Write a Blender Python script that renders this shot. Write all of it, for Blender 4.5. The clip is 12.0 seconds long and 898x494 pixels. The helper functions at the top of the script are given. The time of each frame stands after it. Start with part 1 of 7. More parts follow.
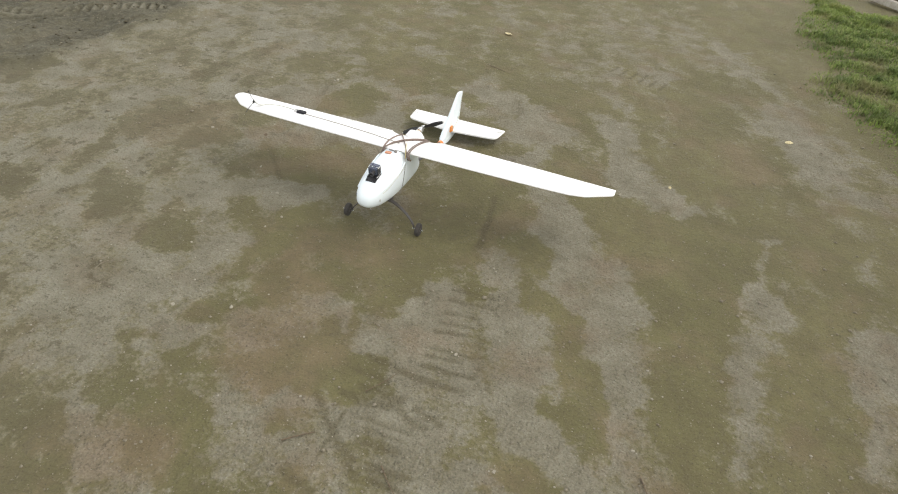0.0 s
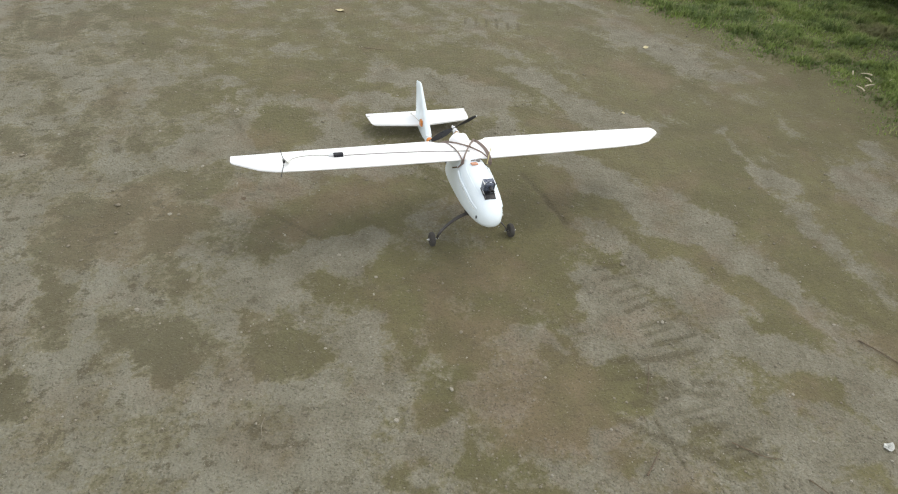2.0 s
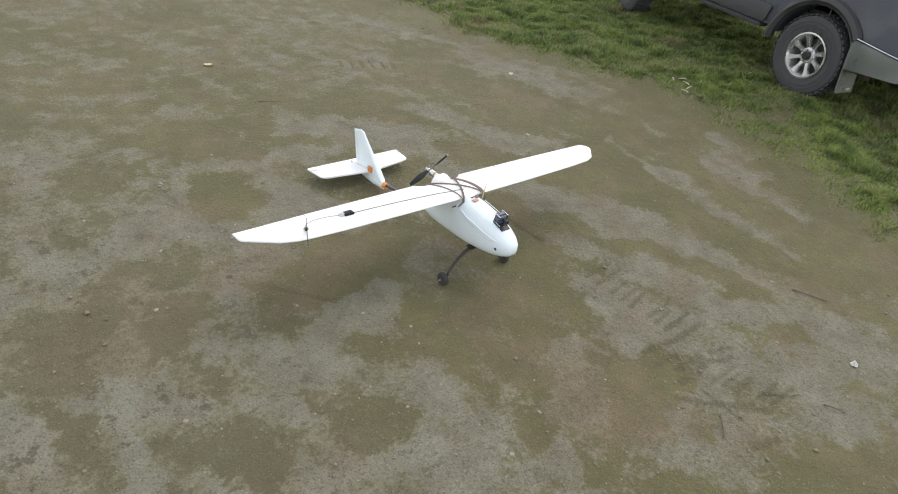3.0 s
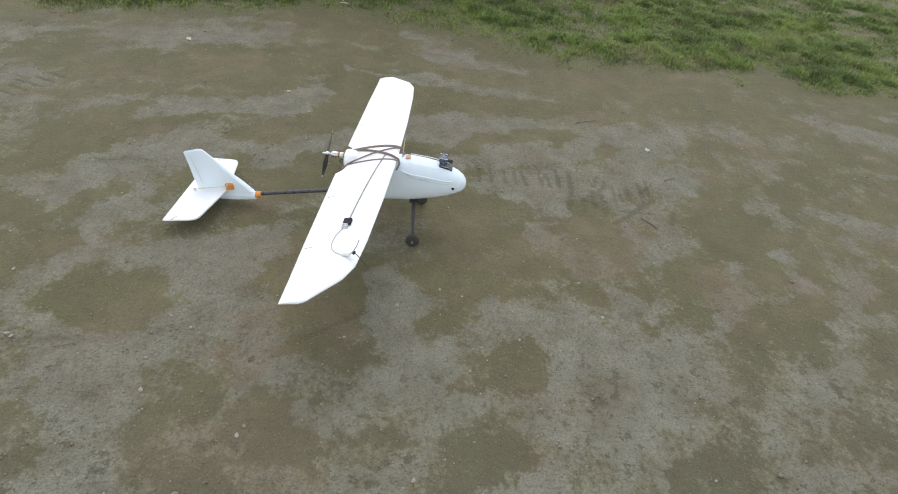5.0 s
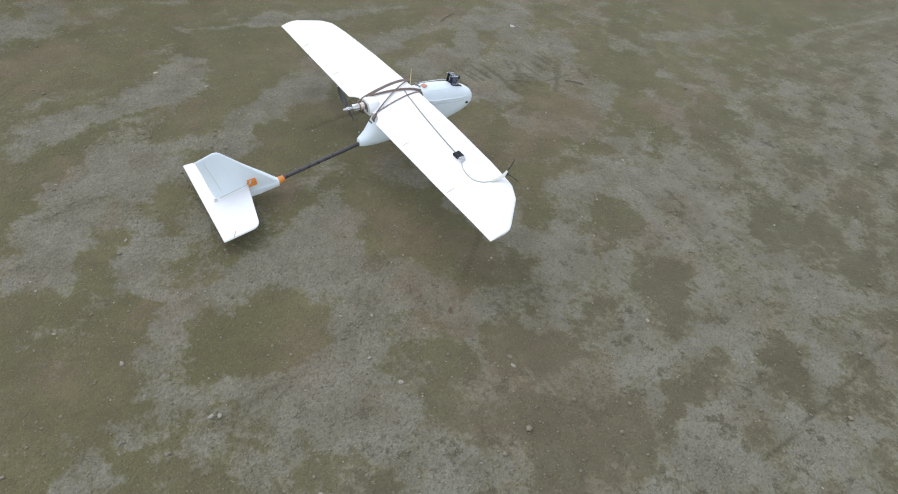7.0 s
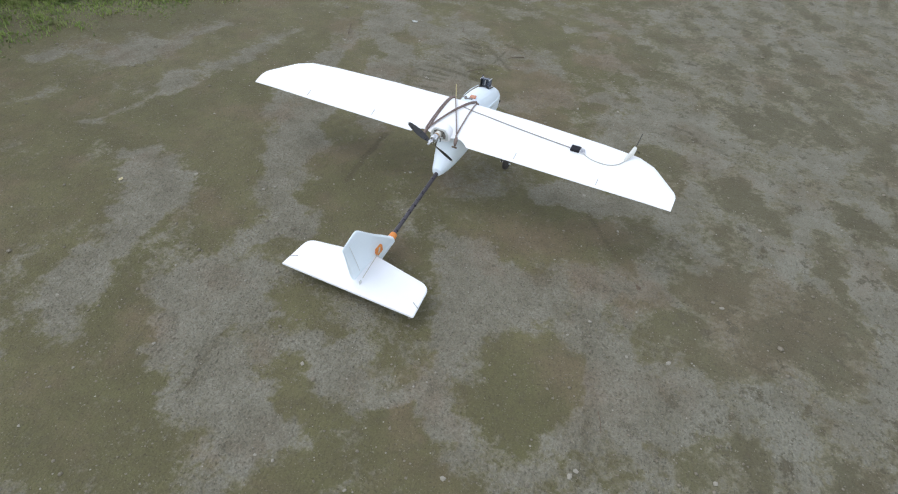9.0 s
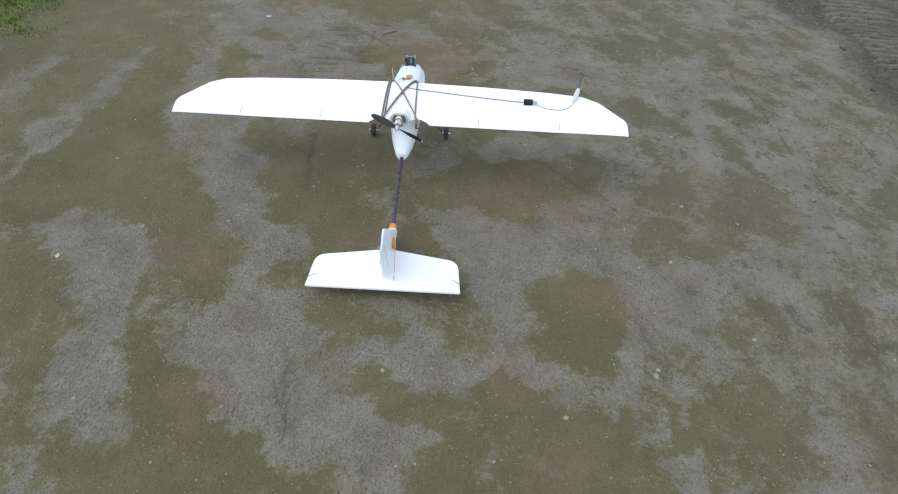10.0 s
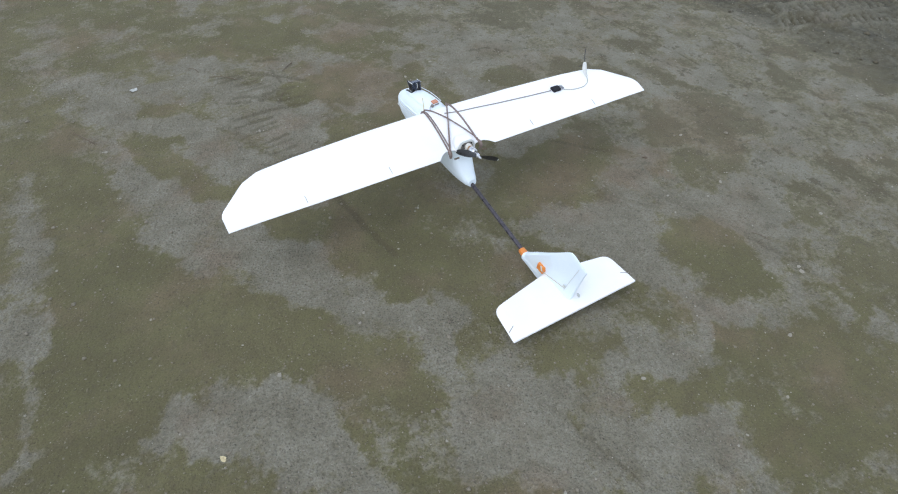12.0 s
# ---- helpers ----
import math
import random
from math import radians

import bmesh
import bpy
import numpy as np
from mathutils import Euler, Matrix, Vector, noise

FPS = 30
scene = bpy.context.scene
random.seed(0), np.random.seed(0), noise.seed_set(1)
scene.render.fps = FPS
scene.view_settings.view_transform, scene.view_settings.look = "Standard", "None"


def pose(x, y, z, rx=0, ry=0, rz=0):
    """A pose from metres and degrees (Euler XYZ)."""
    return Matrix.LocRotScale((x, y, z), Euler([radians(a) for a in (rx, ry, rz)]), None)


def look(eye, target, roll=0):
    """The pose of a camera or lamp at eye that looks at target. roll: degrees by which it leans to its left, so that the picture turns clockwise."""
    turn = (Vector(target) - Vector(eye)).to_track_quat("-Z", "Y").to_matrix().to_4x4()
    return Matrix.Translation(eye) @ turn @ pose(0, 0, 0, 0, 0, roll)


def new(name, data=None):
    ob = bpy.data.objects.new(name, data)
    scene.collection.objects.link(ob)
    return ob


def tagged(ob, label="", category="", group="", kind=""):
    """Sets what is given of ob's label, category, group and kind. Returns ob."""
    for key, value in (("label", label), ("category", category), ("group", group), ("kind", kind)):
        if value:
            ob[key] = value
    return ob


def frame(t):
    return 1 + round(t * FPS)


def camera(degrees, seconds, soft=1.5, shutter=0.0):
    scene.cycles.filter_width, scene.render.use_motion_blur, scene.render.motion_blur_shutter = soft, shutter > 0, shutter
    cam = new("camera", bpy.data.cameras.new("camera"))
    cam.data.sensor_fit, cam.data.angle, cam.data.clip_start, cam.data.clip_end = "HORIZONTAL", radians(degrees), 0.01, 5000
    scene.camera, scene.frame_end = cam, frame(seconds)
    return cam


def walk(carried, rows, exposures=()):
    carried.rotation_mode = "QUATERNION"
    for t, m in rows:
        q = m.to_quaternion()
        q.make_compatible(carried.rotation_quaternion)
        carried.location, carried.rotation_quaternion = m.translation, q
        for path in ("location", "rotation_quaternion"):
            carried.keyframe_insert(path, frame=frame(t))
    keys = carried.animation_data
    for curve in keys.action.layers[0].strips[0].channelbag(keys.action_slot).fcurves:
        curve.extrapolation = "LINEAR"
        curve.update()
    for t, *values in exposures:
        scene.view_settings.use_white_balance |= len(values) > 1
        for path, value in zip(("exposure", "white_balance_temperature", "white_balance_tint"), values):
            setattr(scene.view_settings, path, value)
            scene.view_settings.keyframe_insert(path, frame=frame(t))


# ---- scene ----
LENS = 72.0
cam = camera(LENS, 12.0, soft=1.1)
# seconds, eye x, y, z, yaw to the left of +y, pitch up, roll
ROWS = [
    (0.0, 0.850, -2.185, 1.511, 16.65, -38.13, 5.45),
    (0.5, 0.439, -2.195, 1.467, 10.17, -38.39, 3.85),
    (1.0, 0.073, -2.197, 1.458, -3.82, -36.84, 6.82),
    (1.5, -0.317, -2.206, 1.492, -14.64, -37.93, 7.99),
    (2.0, -0.662, -2.023, 1.483, -18.65, -39.88, 4.86),
    (2.5, -1.022, -1.911, 1.470, -31.60, -36.71, 6.01),
    (3.0, -1.383, -1.702, 1.493, -41.79, -35.36, 7.94),
    (3.5, -1.616, -1.395, 1.504, -47.97, -35.70, 6.35),
    (3.7, -1.715, -1.305, 1.484, -56.30, -35.12, 6.88),
    (5.3, -2.145, -0.247, 1.519, -94.35, -37.39, 6.28),
    (5.5, -2.180, -0.092, 1.535, -97.22, -36.97, 5.91),
    (6.0, -2.093, 0.271, 1.447, -102.67, -41.85, 5.03),
    (6.5, -1.966, 0.547, 1.470, -117.10, -42.71, 7.48),
    (7.0, -1.860, 0.919, 1.477, -126.99, -42.25, 6.62),
    (7.5, -1.593, 1.191, 1.429, -129.19, -43.41, 4.80),
    (7.7, -1.493, 1.271, 1.453, -132.89, -41.71, 6.39),
    (9.3, -0.642, 1.821, 1.468, -162.83, -41.87, 3.03),
    (9.5, -0.505, 1.877, 1.458, -167.93, -41.73, 2.49),
    (10.0, -0.200, 1.951, 1.488, -179.97, -43.13, 3.62),
    (10.5, 0.146, 1.848, 1.504, -185.17, -43.98, 2.29),
    (11.0, 0.462, 1.791, 1.493, -198.86, -43.40, 3.77),
    (11.5, 0.807, 1.659, 1.524, -208.48, -44.23, 5.78),
    (12.0, 1.046, 1.447, 1.522, -213.73, -44.26, 2.96),
]


def eye_pose(x, y, z, yaw, pitch, roll):
    return pose(x, y, z, 90 + pitch, 0, yaw) @ pose(0, 0, 0, 0, 0, roll)


walk(cam, [(t, eye_pose(*row)) for t, *row in ROWS], [(0.0, 0.31, 7350, 8), (1.5, 0.27, 7100, 7), (3.5, 0.20, 6750, 8), (5.5, 0.09, 6400, 8), (7.5, 0.06, 6250, 9), (9.5, 0.02, 6100, 9), (12.0, 0.01, 5950, 9)])


# ---- light ----
world = bpy.data.worlds.new("overcast_sky")
scene.world = world
world.use_nodes = True
wn = world.node_tree
sky = wn.nodes.new("ShaderNodeTexSky")
sky.sky_type = "NISHITA"
sky.sun_disc = False
sky.sun_elevation, sky.sun_rotation = radians(58), radians(70)
sky.air_density, sky.dust_density, sky.ozone_density = 1.0, 1.1, 1.0
cloud = wn.nodes.new("ShaderNodeHueSaturation")
cloud.inputs["Saturation"].default_value = 0.32
wn.links.new(sky.outputs["Color"], cloud.inputs["Color"])
wn.links.new(cloud.outputs["Color"], wn.nodes["Background"].inputs["Color"])
wn.nodes["Background"].inputs["Strength"].default_value = 0.312

sun = new("sun", bpy.data.lights.new("sun", "SUN"))
sun.data.energy, sun.data.angle, sun.data.color = 0.12, radians(60), (1.0, 0.97, 0.92)
sun.matrix_world = look((5.0, 1.8, 8.5), (0, 0, 0))


# ---- materials ----
def material(name):
    m = bpy.data.materials.new(name)
    m.use_nodes = True
    return m, m.node_tree.nodes, m.node_tree.links, m.node_tree.nodes["Principled BSDF"]


def noise_node(nodes, links, scale, detail=4.0, rough=0.55, where="Object"):
    tc = nodes.new("ShaderNodeTexCoord")
    n = nodes.new("ShaderNodeTexNoise")
    n.inputs["Scale"].default_value, n.inputs["Detail"].default_value, n.inputs["Roughness"].default_value = scale, detail, rough
    links.new(tc.outputs[where], n.inputs["Vector"])
    return n.outputs["Fac"]


def math_node(nodes, links, op, a, b=0.0, clamp=False):
    n = nodes.new("ShaderNodeMath")
    n.operation, n.use_clamp = op, clamp
    for k, v in enumerate((a, b)):
        if isinstance(v, (int, float)):
            n.inputs[k].default_value = v
        else:
            links.new(v, n.inputs[k])
    return n.outputs[0]


def range_node(nodes, links, v, a, b, c=0.0, d=1.0):
    n = nodes.new("ShaderNodeMapRange")
    n.interpolation_type = "SMOOTHSTEP"
    links.new(v, n.inputs["Value"])
    for key, val in (("From Min", a), ("From Max", b), ("To Min", c), ("To Max", d)):
        n.inputs[key].default_value = val
    return n.outputs["Result"]


def mix_node(nodes, links, fac, a, b, blend="MIX"):
    n = nodes.new("ShaderNodeMix")
    n.data_type, n.blend_type = "RGBA", blend
    for k, v in ((0, fac), (6, a), (7, b)):
        if isinstance(v, (int, float)):
            n.inputs[k].default_value = v
        elif isinstance(v, tuple):
            n.inputs[k].default_value = (*v, 1.0)
        else:
            links.new(v, n.inputs[k])
    return n.outputs[2]


def bump_node(nodes, links, height, strength, distance):
    n = nodes.new("ShaderNodeBump")
    n.inputs["Strength"].default_value, n.inputs["Distance"].default_value = strength, distance
    links.new(height, n.inputs["Height"])
    return n.outputs["Normal"]


def surface(name, dark, light, rough=0.6, scale=20.0, metallic=0.0, bump=0.15, bump_scale=300.0, bump_depth=0.001, spots=0.0, spec=0.5, rough_spread=0.15):
    """A worn surface: two tones in broad patches, fine grain, uneven gloss and fine relief."""
    m, nodes, links, p = material(name)
    broad = range_node(nodes, links, noise_node(nodes, links, scale), 0.3, 0.7)
    fine = noise_node(nodes, links, bump_scale, 3.0)
    col = mix_node(nodes, links, broad, dark, light)
    col = mix_node(nodes, links, 0.35, col, mix_node(nodes, links, range_node(nodes, links, fine, 0.35, 0.65), dark, light))
    if spots:
        s = range_node(nodes, links, noise_node(nodes, links, scale * 3.1, 6.0, 0.7), 0.62, 0.72, 0.0, spots)
        col = mix_node(nodes, links, s, col, (0.10, 0.09, 0.07))
    links.new(col, p.inputs["Base Color"])
    links.new(range_node(nodes, links, broad, 0.0, 1.0, max(0.03, rough - rough_spread), min(1.0, rough + rough_spread)), p.inputs["Roughness"])
    links.new(bump_node(nodes, links, fine, bump, bump_depth), p.inputs["Normal"])
    p.inputs["Metallic"].default_value = metallic
    p.inputs["Specular IOR Level"].default_value = spec
    return m


FOAM = surface("white_foam", (0.86, 0.855, 0.855), (0.91, 0.905, 0.90), 0.62, 14, bump=0.12, bump_scale=420, bump_depth=0.0006, spec=0.35)
# white foam again, with the sky's blue on upright sides mixed into the colour
FOAM_SKY_TINT = surface("sky_tinted_foam_body", (0.73, 0.80, 0.845), (0.80, 0.86, 0.89), 0.5, 11, bump=0.1, bump_scale=380, bump_depth=0.0006, spec=0.4)
# dark tone that stands in for shade inside the motor hollow
RECESS_SHADE = surface("recess_shade_tone", (0.13, 0.12, 0.10), (0.24, 0.22, 0.19), 0.7, 60, bump=0.2, spec=0.3)
FOAM_GREY = surface("foam_motor_seat", (0.55, 0.56, 0.53), (0.68, 0.69, 0.66), 0.6, 40, bump=0.15, spec=0.3)
CARBON = surface("carbon_tube", (0.034, 0.029, 0.036), (0.062, 0.054, 0.064), 0.38, 60, bump=0.2, bump_scale=700, bump_depth=0.0004)
BLACK = surface("black_plastic", (0.012, 0.012, 0.014), (0.035, 0.034, 0.036), 0.42, 90, bump=0.15)
GEAR = surface("dark_gear_leg", (0.030, 0.026, 0.026), (0.075, 0.065, 0.062), 0.5, 70, bump=0.2)
RUBBER = surface("tyre_rubber", (0.034, 0.034, 0.037), (0.080, 0.078, 0.080), 0.8, 30, bump=0.4, bump_scale=180, bump_depth=0.002)
FOAM_TYRE = surface("small_wheel_tyre", (0.022, 0.020, 0.020), (0.07, 0.062, 0.055), 0.85, 120, bump=0.4, bump_scale=500)
ORANGE = surface("orange_plastic", (0.62, 0.19, 0.03), (0.80, 0.30, 0.06), 0.45, 50, bump=0.08)
BAND = surface("rubber_band", (0.155, 0.112, 0.094), (0.25, 0.19, 0.162), 0.7, 90, bump=0.3, bump_scale=600, bump_depth=0.0005)
CABLE = surface("grey_cable", (0.16, 0.145, 0.135), (0.26, 0.24, 0.22), 0.6, 80, bump=0.1)
WING_CABLE = surface("wing_cable_sheath", (0.21, 0.20, 0.18), (0.33, 0.31, 0.28), 0.6, 80, bump=0.1)
AERIAL_LEAD = surface("aerial_lead", (0.34, 0.34, 0.29), (0.46, 0.46, 0.41), 0.6, 80, bump=0.1)
MATT_BLACK = surface("matt_black_shrink", (0.010, 0.010, 0.013), (0.026, 0.026, 0.032), 0.75, 90, bump=0.25, spec=0.25)
PALE_CABLE = surface("pale_cable", (0.50, 0.50, 0.46), (0.64, 0.64, 0.60), 0.5, 80, bump=0.1)
METAL = surface("bare_aluminium", (0.55, 0.55, 0.56), (0.72, 0.72, 0.72), 0.28, 60, 1.0, bump=0.1)
MOTOR = surface("cream_motor_bell", (0.62, 0.58, 0.50), (0.78, 0.75, 0.68), 0.35, 60, 0.2, bump=0.1)
SWITCH = surface("faded_orange_switch", (0.46, 0.16, 0.07), (0.62, 0.34, 0.22), 0.5, 160, bump=0.1)
BRASS = surface("motor_windings", (0.30, 0.16, 0.06), (0.42, 0.25, 0.10), 0.4, 200, 0.7, bump=0.2)
BLUE_BOARD = surface("blue_circuit", (0.020, 0.028, 0.055), (0.15, 0.17, 0.22), 0.35, 180, bump=0.2)
YELLOW = surface("straw_sleeve", (0.52, 0.43, 0.20), (0.66, 0.56, 0.30), 0.5, 60, bump=0.1)
LENS_GLASS = surface("camera_lens", (0.004, 0.004, 0.006), (0.010, 0.010, 0.016), 0.06, 30, bump=0.0, rough_spread=0.02)
# grey for lines on the skin that give the dark inside cut slits
SLIT_SHADE = surface("slit_shade_tone", (0.22, 0.21, 0.19), (0.34, 0.33, 0.30), 0.8, 200, bump=0.05)

CAR_BLUE = surface("dusty_blue_grey_paint", (0.032, 0.037, 0.050), (0.055, 0.061, 0.077), 0.33, 3.0, bump=0.03, bump_scale=60, spots=0.25)
CAR_SILVER = surface("silver_grey_cladding", (0.15, 0.162, 0.155), (0.22, 0.235, 0.225), 0.4, 4.0, 0.3, bump=0.05, spots=0.35)
CAR_TRIM = surface("dark_grey_trim", (0.028, 0.027, 0.030), (0.060, 0.056, 0.058), 0.6, 12, bump=0.2)
CHROME = surface("chrome_strip", (0.66, 0.68, 0.70), (0.82, 0.84, 0.86), 0.12, 8.0, 1.0, bump=0.02, rough_spread=0.06)
ALLOY = surface("alloy_wheel", (0.42, 0.42, 0.42), (0.60, 0.60, 0.60), 0.35, 12, 0.75, bump=0.1, spots=0.3)
RED_LAMP = surface("red_lamp_lens", (0.40, 0.012, 0.012), (0.55, 0.03, 0.025), 0.15, 40, bump=0.1, rough_spread=0.05)
AMBER_LAMP = surface("amber_lamp_lens", (0.75, 0.28, 0.02), (0.85, 0.40, 0.05), 0.15, 40, bump=0.1, rough_spread=0.05)
CLEAR_LAMP = surface("clear_lamp_lens", (0.6, 0.62, 0.64), (0.75, 0.76, 0.78), 0.1, 30, bump=0.1, rough_spread=0.04)
CAR_GLASS = surface("tinted_car_glass", (0.008, 0.010, 0.011), (0.016, 0.018, 0.020), 0.06, 5.0, bump=0.0, rough_spread=0.03)
RUST = surface("exhaust_steel", (0.06, 0.045, 0.035), (0.14, 0.10, 0.08), 0.6, 30, 0.6, bump=0.3)

STONE = surface("pale_stone", (0.25, 0.228, 0.178), (0.40, 0.37, 0.305), 0.85, 60, bump=0.5, bump_scale=260, bump_depth=0.002, spec=0.2)
STONE_DARK = surface("earthy_stone", (0.16, 0.138, 0.098), (0.28, 0.248, 0.19), 0.9, 60, bump=0.5, bump_scale=260, bump_depth=0.002, spec=0.2)
CLOD = surface("dark_soil_clod", (0.060, 0.052, 0.034), (0.135, 0.118, 0.082), 0.95, 50, bump=0.5, bump_scale=200, bump_depth=0.002, spec=0.15)
TIMBER = surface("weathered_timber", (0.30, 0.27, 0.22), (0.48, 0.45, 0.40), 0.8, 30, bump=0.4)
PAPER = surface("white_paper_scrap", (0.38, 0.38, 0.35), (0.62, 0.62, 0.58), 0.8, 40, bump=0.2)
TWIG = surface("dry_twig", (0.075, 0.052, 0.032), (0.17, 0.125, 0.08), 0.85, 120, bump=0.5)
STRAW = surface("bleached_wood_chip", (0.42, 0.36, 0.25), (0.60, 0.53, 0.38), 0.8, 90, bump=0.4)
LEAF = surface("yellowed_leaf", (0.50, 0.42, 0.24), (0.66, 0.58, 0.36), 0.7, 90, bump=0.3)


def ground_material():
    """Damp olive dirt and dry pale gravel, dark turned soil and turf, told apart by where each lies."""
    m, nodes, links, p = material("dirt_lane")

    def attr(key):
        a = nodes.new("ShaderNodeAttribute")
        a.attribute_name = key
        return a.outputs["Fac"]

    n1 = noise_node(nodes, links, 5.5, 8.0, 0.62)
    n2 = noise_node(nodes, links, 34.0, 5.0, 0.65)
    n3 = noise_node(nodes, links, 190.0, 3.0, 0.6)
    n4 = noise_node(nodes, links, 1.7, 4.0, 0.5)
    n5 = noise_node(nodes, links, 62.0, 5.0, 0.68)
    vor = nodes.new("ShaderNodeTexVoronoi")
    vor.inputs["Scale"].default_value = 95.0
    links.new(nodes.new("ShaderNodeTexCoord").outputs["Object"], vor.inputs["Vector"])
    crumbs = range_node(nodes, links, vor.outputs["Distance"], 0.05, 0.55, 1.0, 0.0)
    v = math_node(nodes, links, "ADD", attr("gravel"), math_node(nodes, links, "MULTIPLY", math_node(nodes, links, "SUBTRACT", n1, 0.5), 0.9))
    v = math_node(nodes, links, "ADD", v, math_node(nodes, links, "MULTIPLY", math_node(nodes, links, "SUBTRACT", n2, 0.5), 0.8))
    v = math_node(nodes, links, "ADD", v, math_node(nodes, links, "MULTIPLY", math_node(nodes, links, "SUBTRACT", n5, 0.5), 0.62))
    silt = attr("silt")
    v = math_node(nodes, links, "ADD", math_node(nodes, links, "MULTIPLY", v, range_node(nodes, links, silt, 0.0, 1.0, 1.0, 0.85)), math_node(nodes, links, "MULTIPLY", attr("gravel"), range_node(nodes, links, silt, 0.0, 1.0, 0.0, 0.15)))
    dry = range_node(nodes, links, v, 0.21, 0.83)
    olive = mix_node(nodes, links, range_node(nodes, links, n4, 0.35, 0.65), (0.126, 0.116, 0.053), (0.155, 0.139, 0.067))
    olive = mix_node(nodes, links, range_node(nodes, links, n2, 0.42, 0.75, 0.0, 0.50), olive, (0.106, 0.091, 0.050))
    olive = mix_node(nodes, links, math_node(nodes, links, "MULTIPLY", silt, 0.6), olive, (0.122, 0.110, 0.074))
    pale = mix_node(nodes, links, range_node(nodes, links, n5, 0.28, 0.74), (0.207, 0.191, 0.141), (0.250, 0.235, 0.180))
    pale = mix_node(nodes, links, range_node(nodes, links, n2, 0.45, 0.70, 0.0, 0.45), pale, (0.191, 0.170, 0.122))
    pale = mix_node(nodes, links, math_node(nodes, links, "MULTIPLY", silt, 0.75), pale, (0.228, 0.217, 0.166))
    between = mix_node(nodes, links, range_node(nodes, links, n5, 0.38, 0.66), (0.168, 0.150, 0.090), (0.220, 0.202, 0.136))
    col = mix_node(nodes, links, range_node(nodes, links, dry, 0.0, 0.55), olive, between)
    col = mix_node(nodes, links, range_node(nodes, links, dry, 0.35, 1.0), col, pale)
    brown = range_node(nodes, links, noise_node(nodes, links, 3.1, 5.0, 0.6), 0.50, 0.68, 0.0, 0.80)
    brown = math_node(nodes, links, "MAXIMUM", brown, math_node(nodes, links, "MULTIPLY", attr("rusty"), range_node(nodes, links, n1, 0.35, 0.6, 0.4, 1.0)))
    brown = math_node(nodes, links, "MULTIPLY", brown, range_node(nodes, links, silt, 0.0, 1.0, 1.0, 0.6))
    col = mix_node(nodes, links, brown, col, mix_node(nodes, links, 0.55, col, (0.200, 0.143, 0.094)))
    ragged = range_node(nodes, links, noise_node(nodes, links, 13.0, 7.0, 0.72), 0.555, 0.615)
    ragged = math_node(nodes, links, "MULTIPLY", ragged, range_node(nodes, links, silt, 0.0, 1.0, 0.30, 0.80))
    col = mix_node(nodes, links, ragged, col, (0.112, 0.098, 0.062))
    clot = range_node(nodes, links, noise_node(nodes, links, 42.0, 4.0, 0.66), 0.60, 0.66)
    clot = math_node(nodes, links, "MULTIPLY", clot, range_node(nodes, links, silt, 0.0, 1.0, 0.36, 0.60))
    col = mix_node(nodes, links, clot, col, (0.098, 0.084, 0.055))
    col = mix_node(nodes, links, range_node(nodes, links, attr("mark"), 0.1, 0.9, 0.0, 0.62), col, (0.094, 0.080, 0.044))
    drift = range_node(nodes, links, noise_node(nodes, links, 7.5, 5.0, 0.6), 0.34, 0.66)
    col = mix_node(nodes, links, drift, mix_node(nodes, links, 0.34, col, (0.088, 0.072, 0.040)), col)
    soil = mix_node(nodes, links, range_node(nodes, links, n2, 0.35, 0.7), (0.060, 0.056, 0.037), (0.122, 0.111, 0.077))
    col = mix_node(nodes, links, attr("soil"), col, soil)
    turf = mix_node(nodes, links, range_node(nodes, links, n2, 0.35, 0.7), (0.130, 0.132, 0.060), (0.210, 0.185, 0.110))
    col = mix_node(nodes, links, attr("turf"), col, turf)
    speck = range_node(nodes, links, noise_node(nodes, links, 130.0, 2.0, 0.5), 0.63, 0.70, 0.0, 0.55)
    col = mix_node(nodes, links, speck, col, (0.062, 0.052, 0.032))
    glint = range_node(nodes, links, noise_node(nodes, links, 170.0, 2.0, 0.5), 0.66, 0.72, 0.0, 0.42)
    col = mix_node(nodes, links, glint, col, (0.36, 0.335, 0.275))
    grain = range_node(nodes, links, n3, 0.30, 0.70, 0.91, 1.09)
    pebble = nodes.new("ShaderNodeTexVoronoi")
    pebble.inputs["Scale"].default_value = 230.0
    links.new(nodes.new("ShaderNodeTexCoord").outputs["Object"], pebble.inputs["Vector"])
    shade = nodes.new("ShaderNodeSeparateColor")
    links.new(pebble.outputs["Color"], shade.inputs["Color"])
    tone = range_node(nodes, links, shade.outputs[0], 0.0, 1.0, -0.10, 0.10)
    tone = math_node(nodes, links, "MULTIPLY", math_node(nodes, links, "MULTIPLY", tone, range_node(nodes, links, silt, 0.0, 1.0, 1.0, 0.5)), range_node(nodes, links, dry, 0.1, 0.9, 0.30, 1.0))
    grain = math_node(nodes, links, "ADD", grain, tone)
    g = nodes.new("ShaderNodeCombineColor")
    for k in range(3):
        links.new(grain, g.inputs[k])
    col = mix_node(nodes, links, 1.0, col, g.outputs["Color"], "MULTIPLY")
    links.new(col, p.inputs["Base Color"])
    links.new(range_node(nodes, links, dry, 0.0, 1.0, 0.78, 0.93), p.inputs["Roughness"])
    p.inputs["Specular IOR Level"].default_value = 0.25
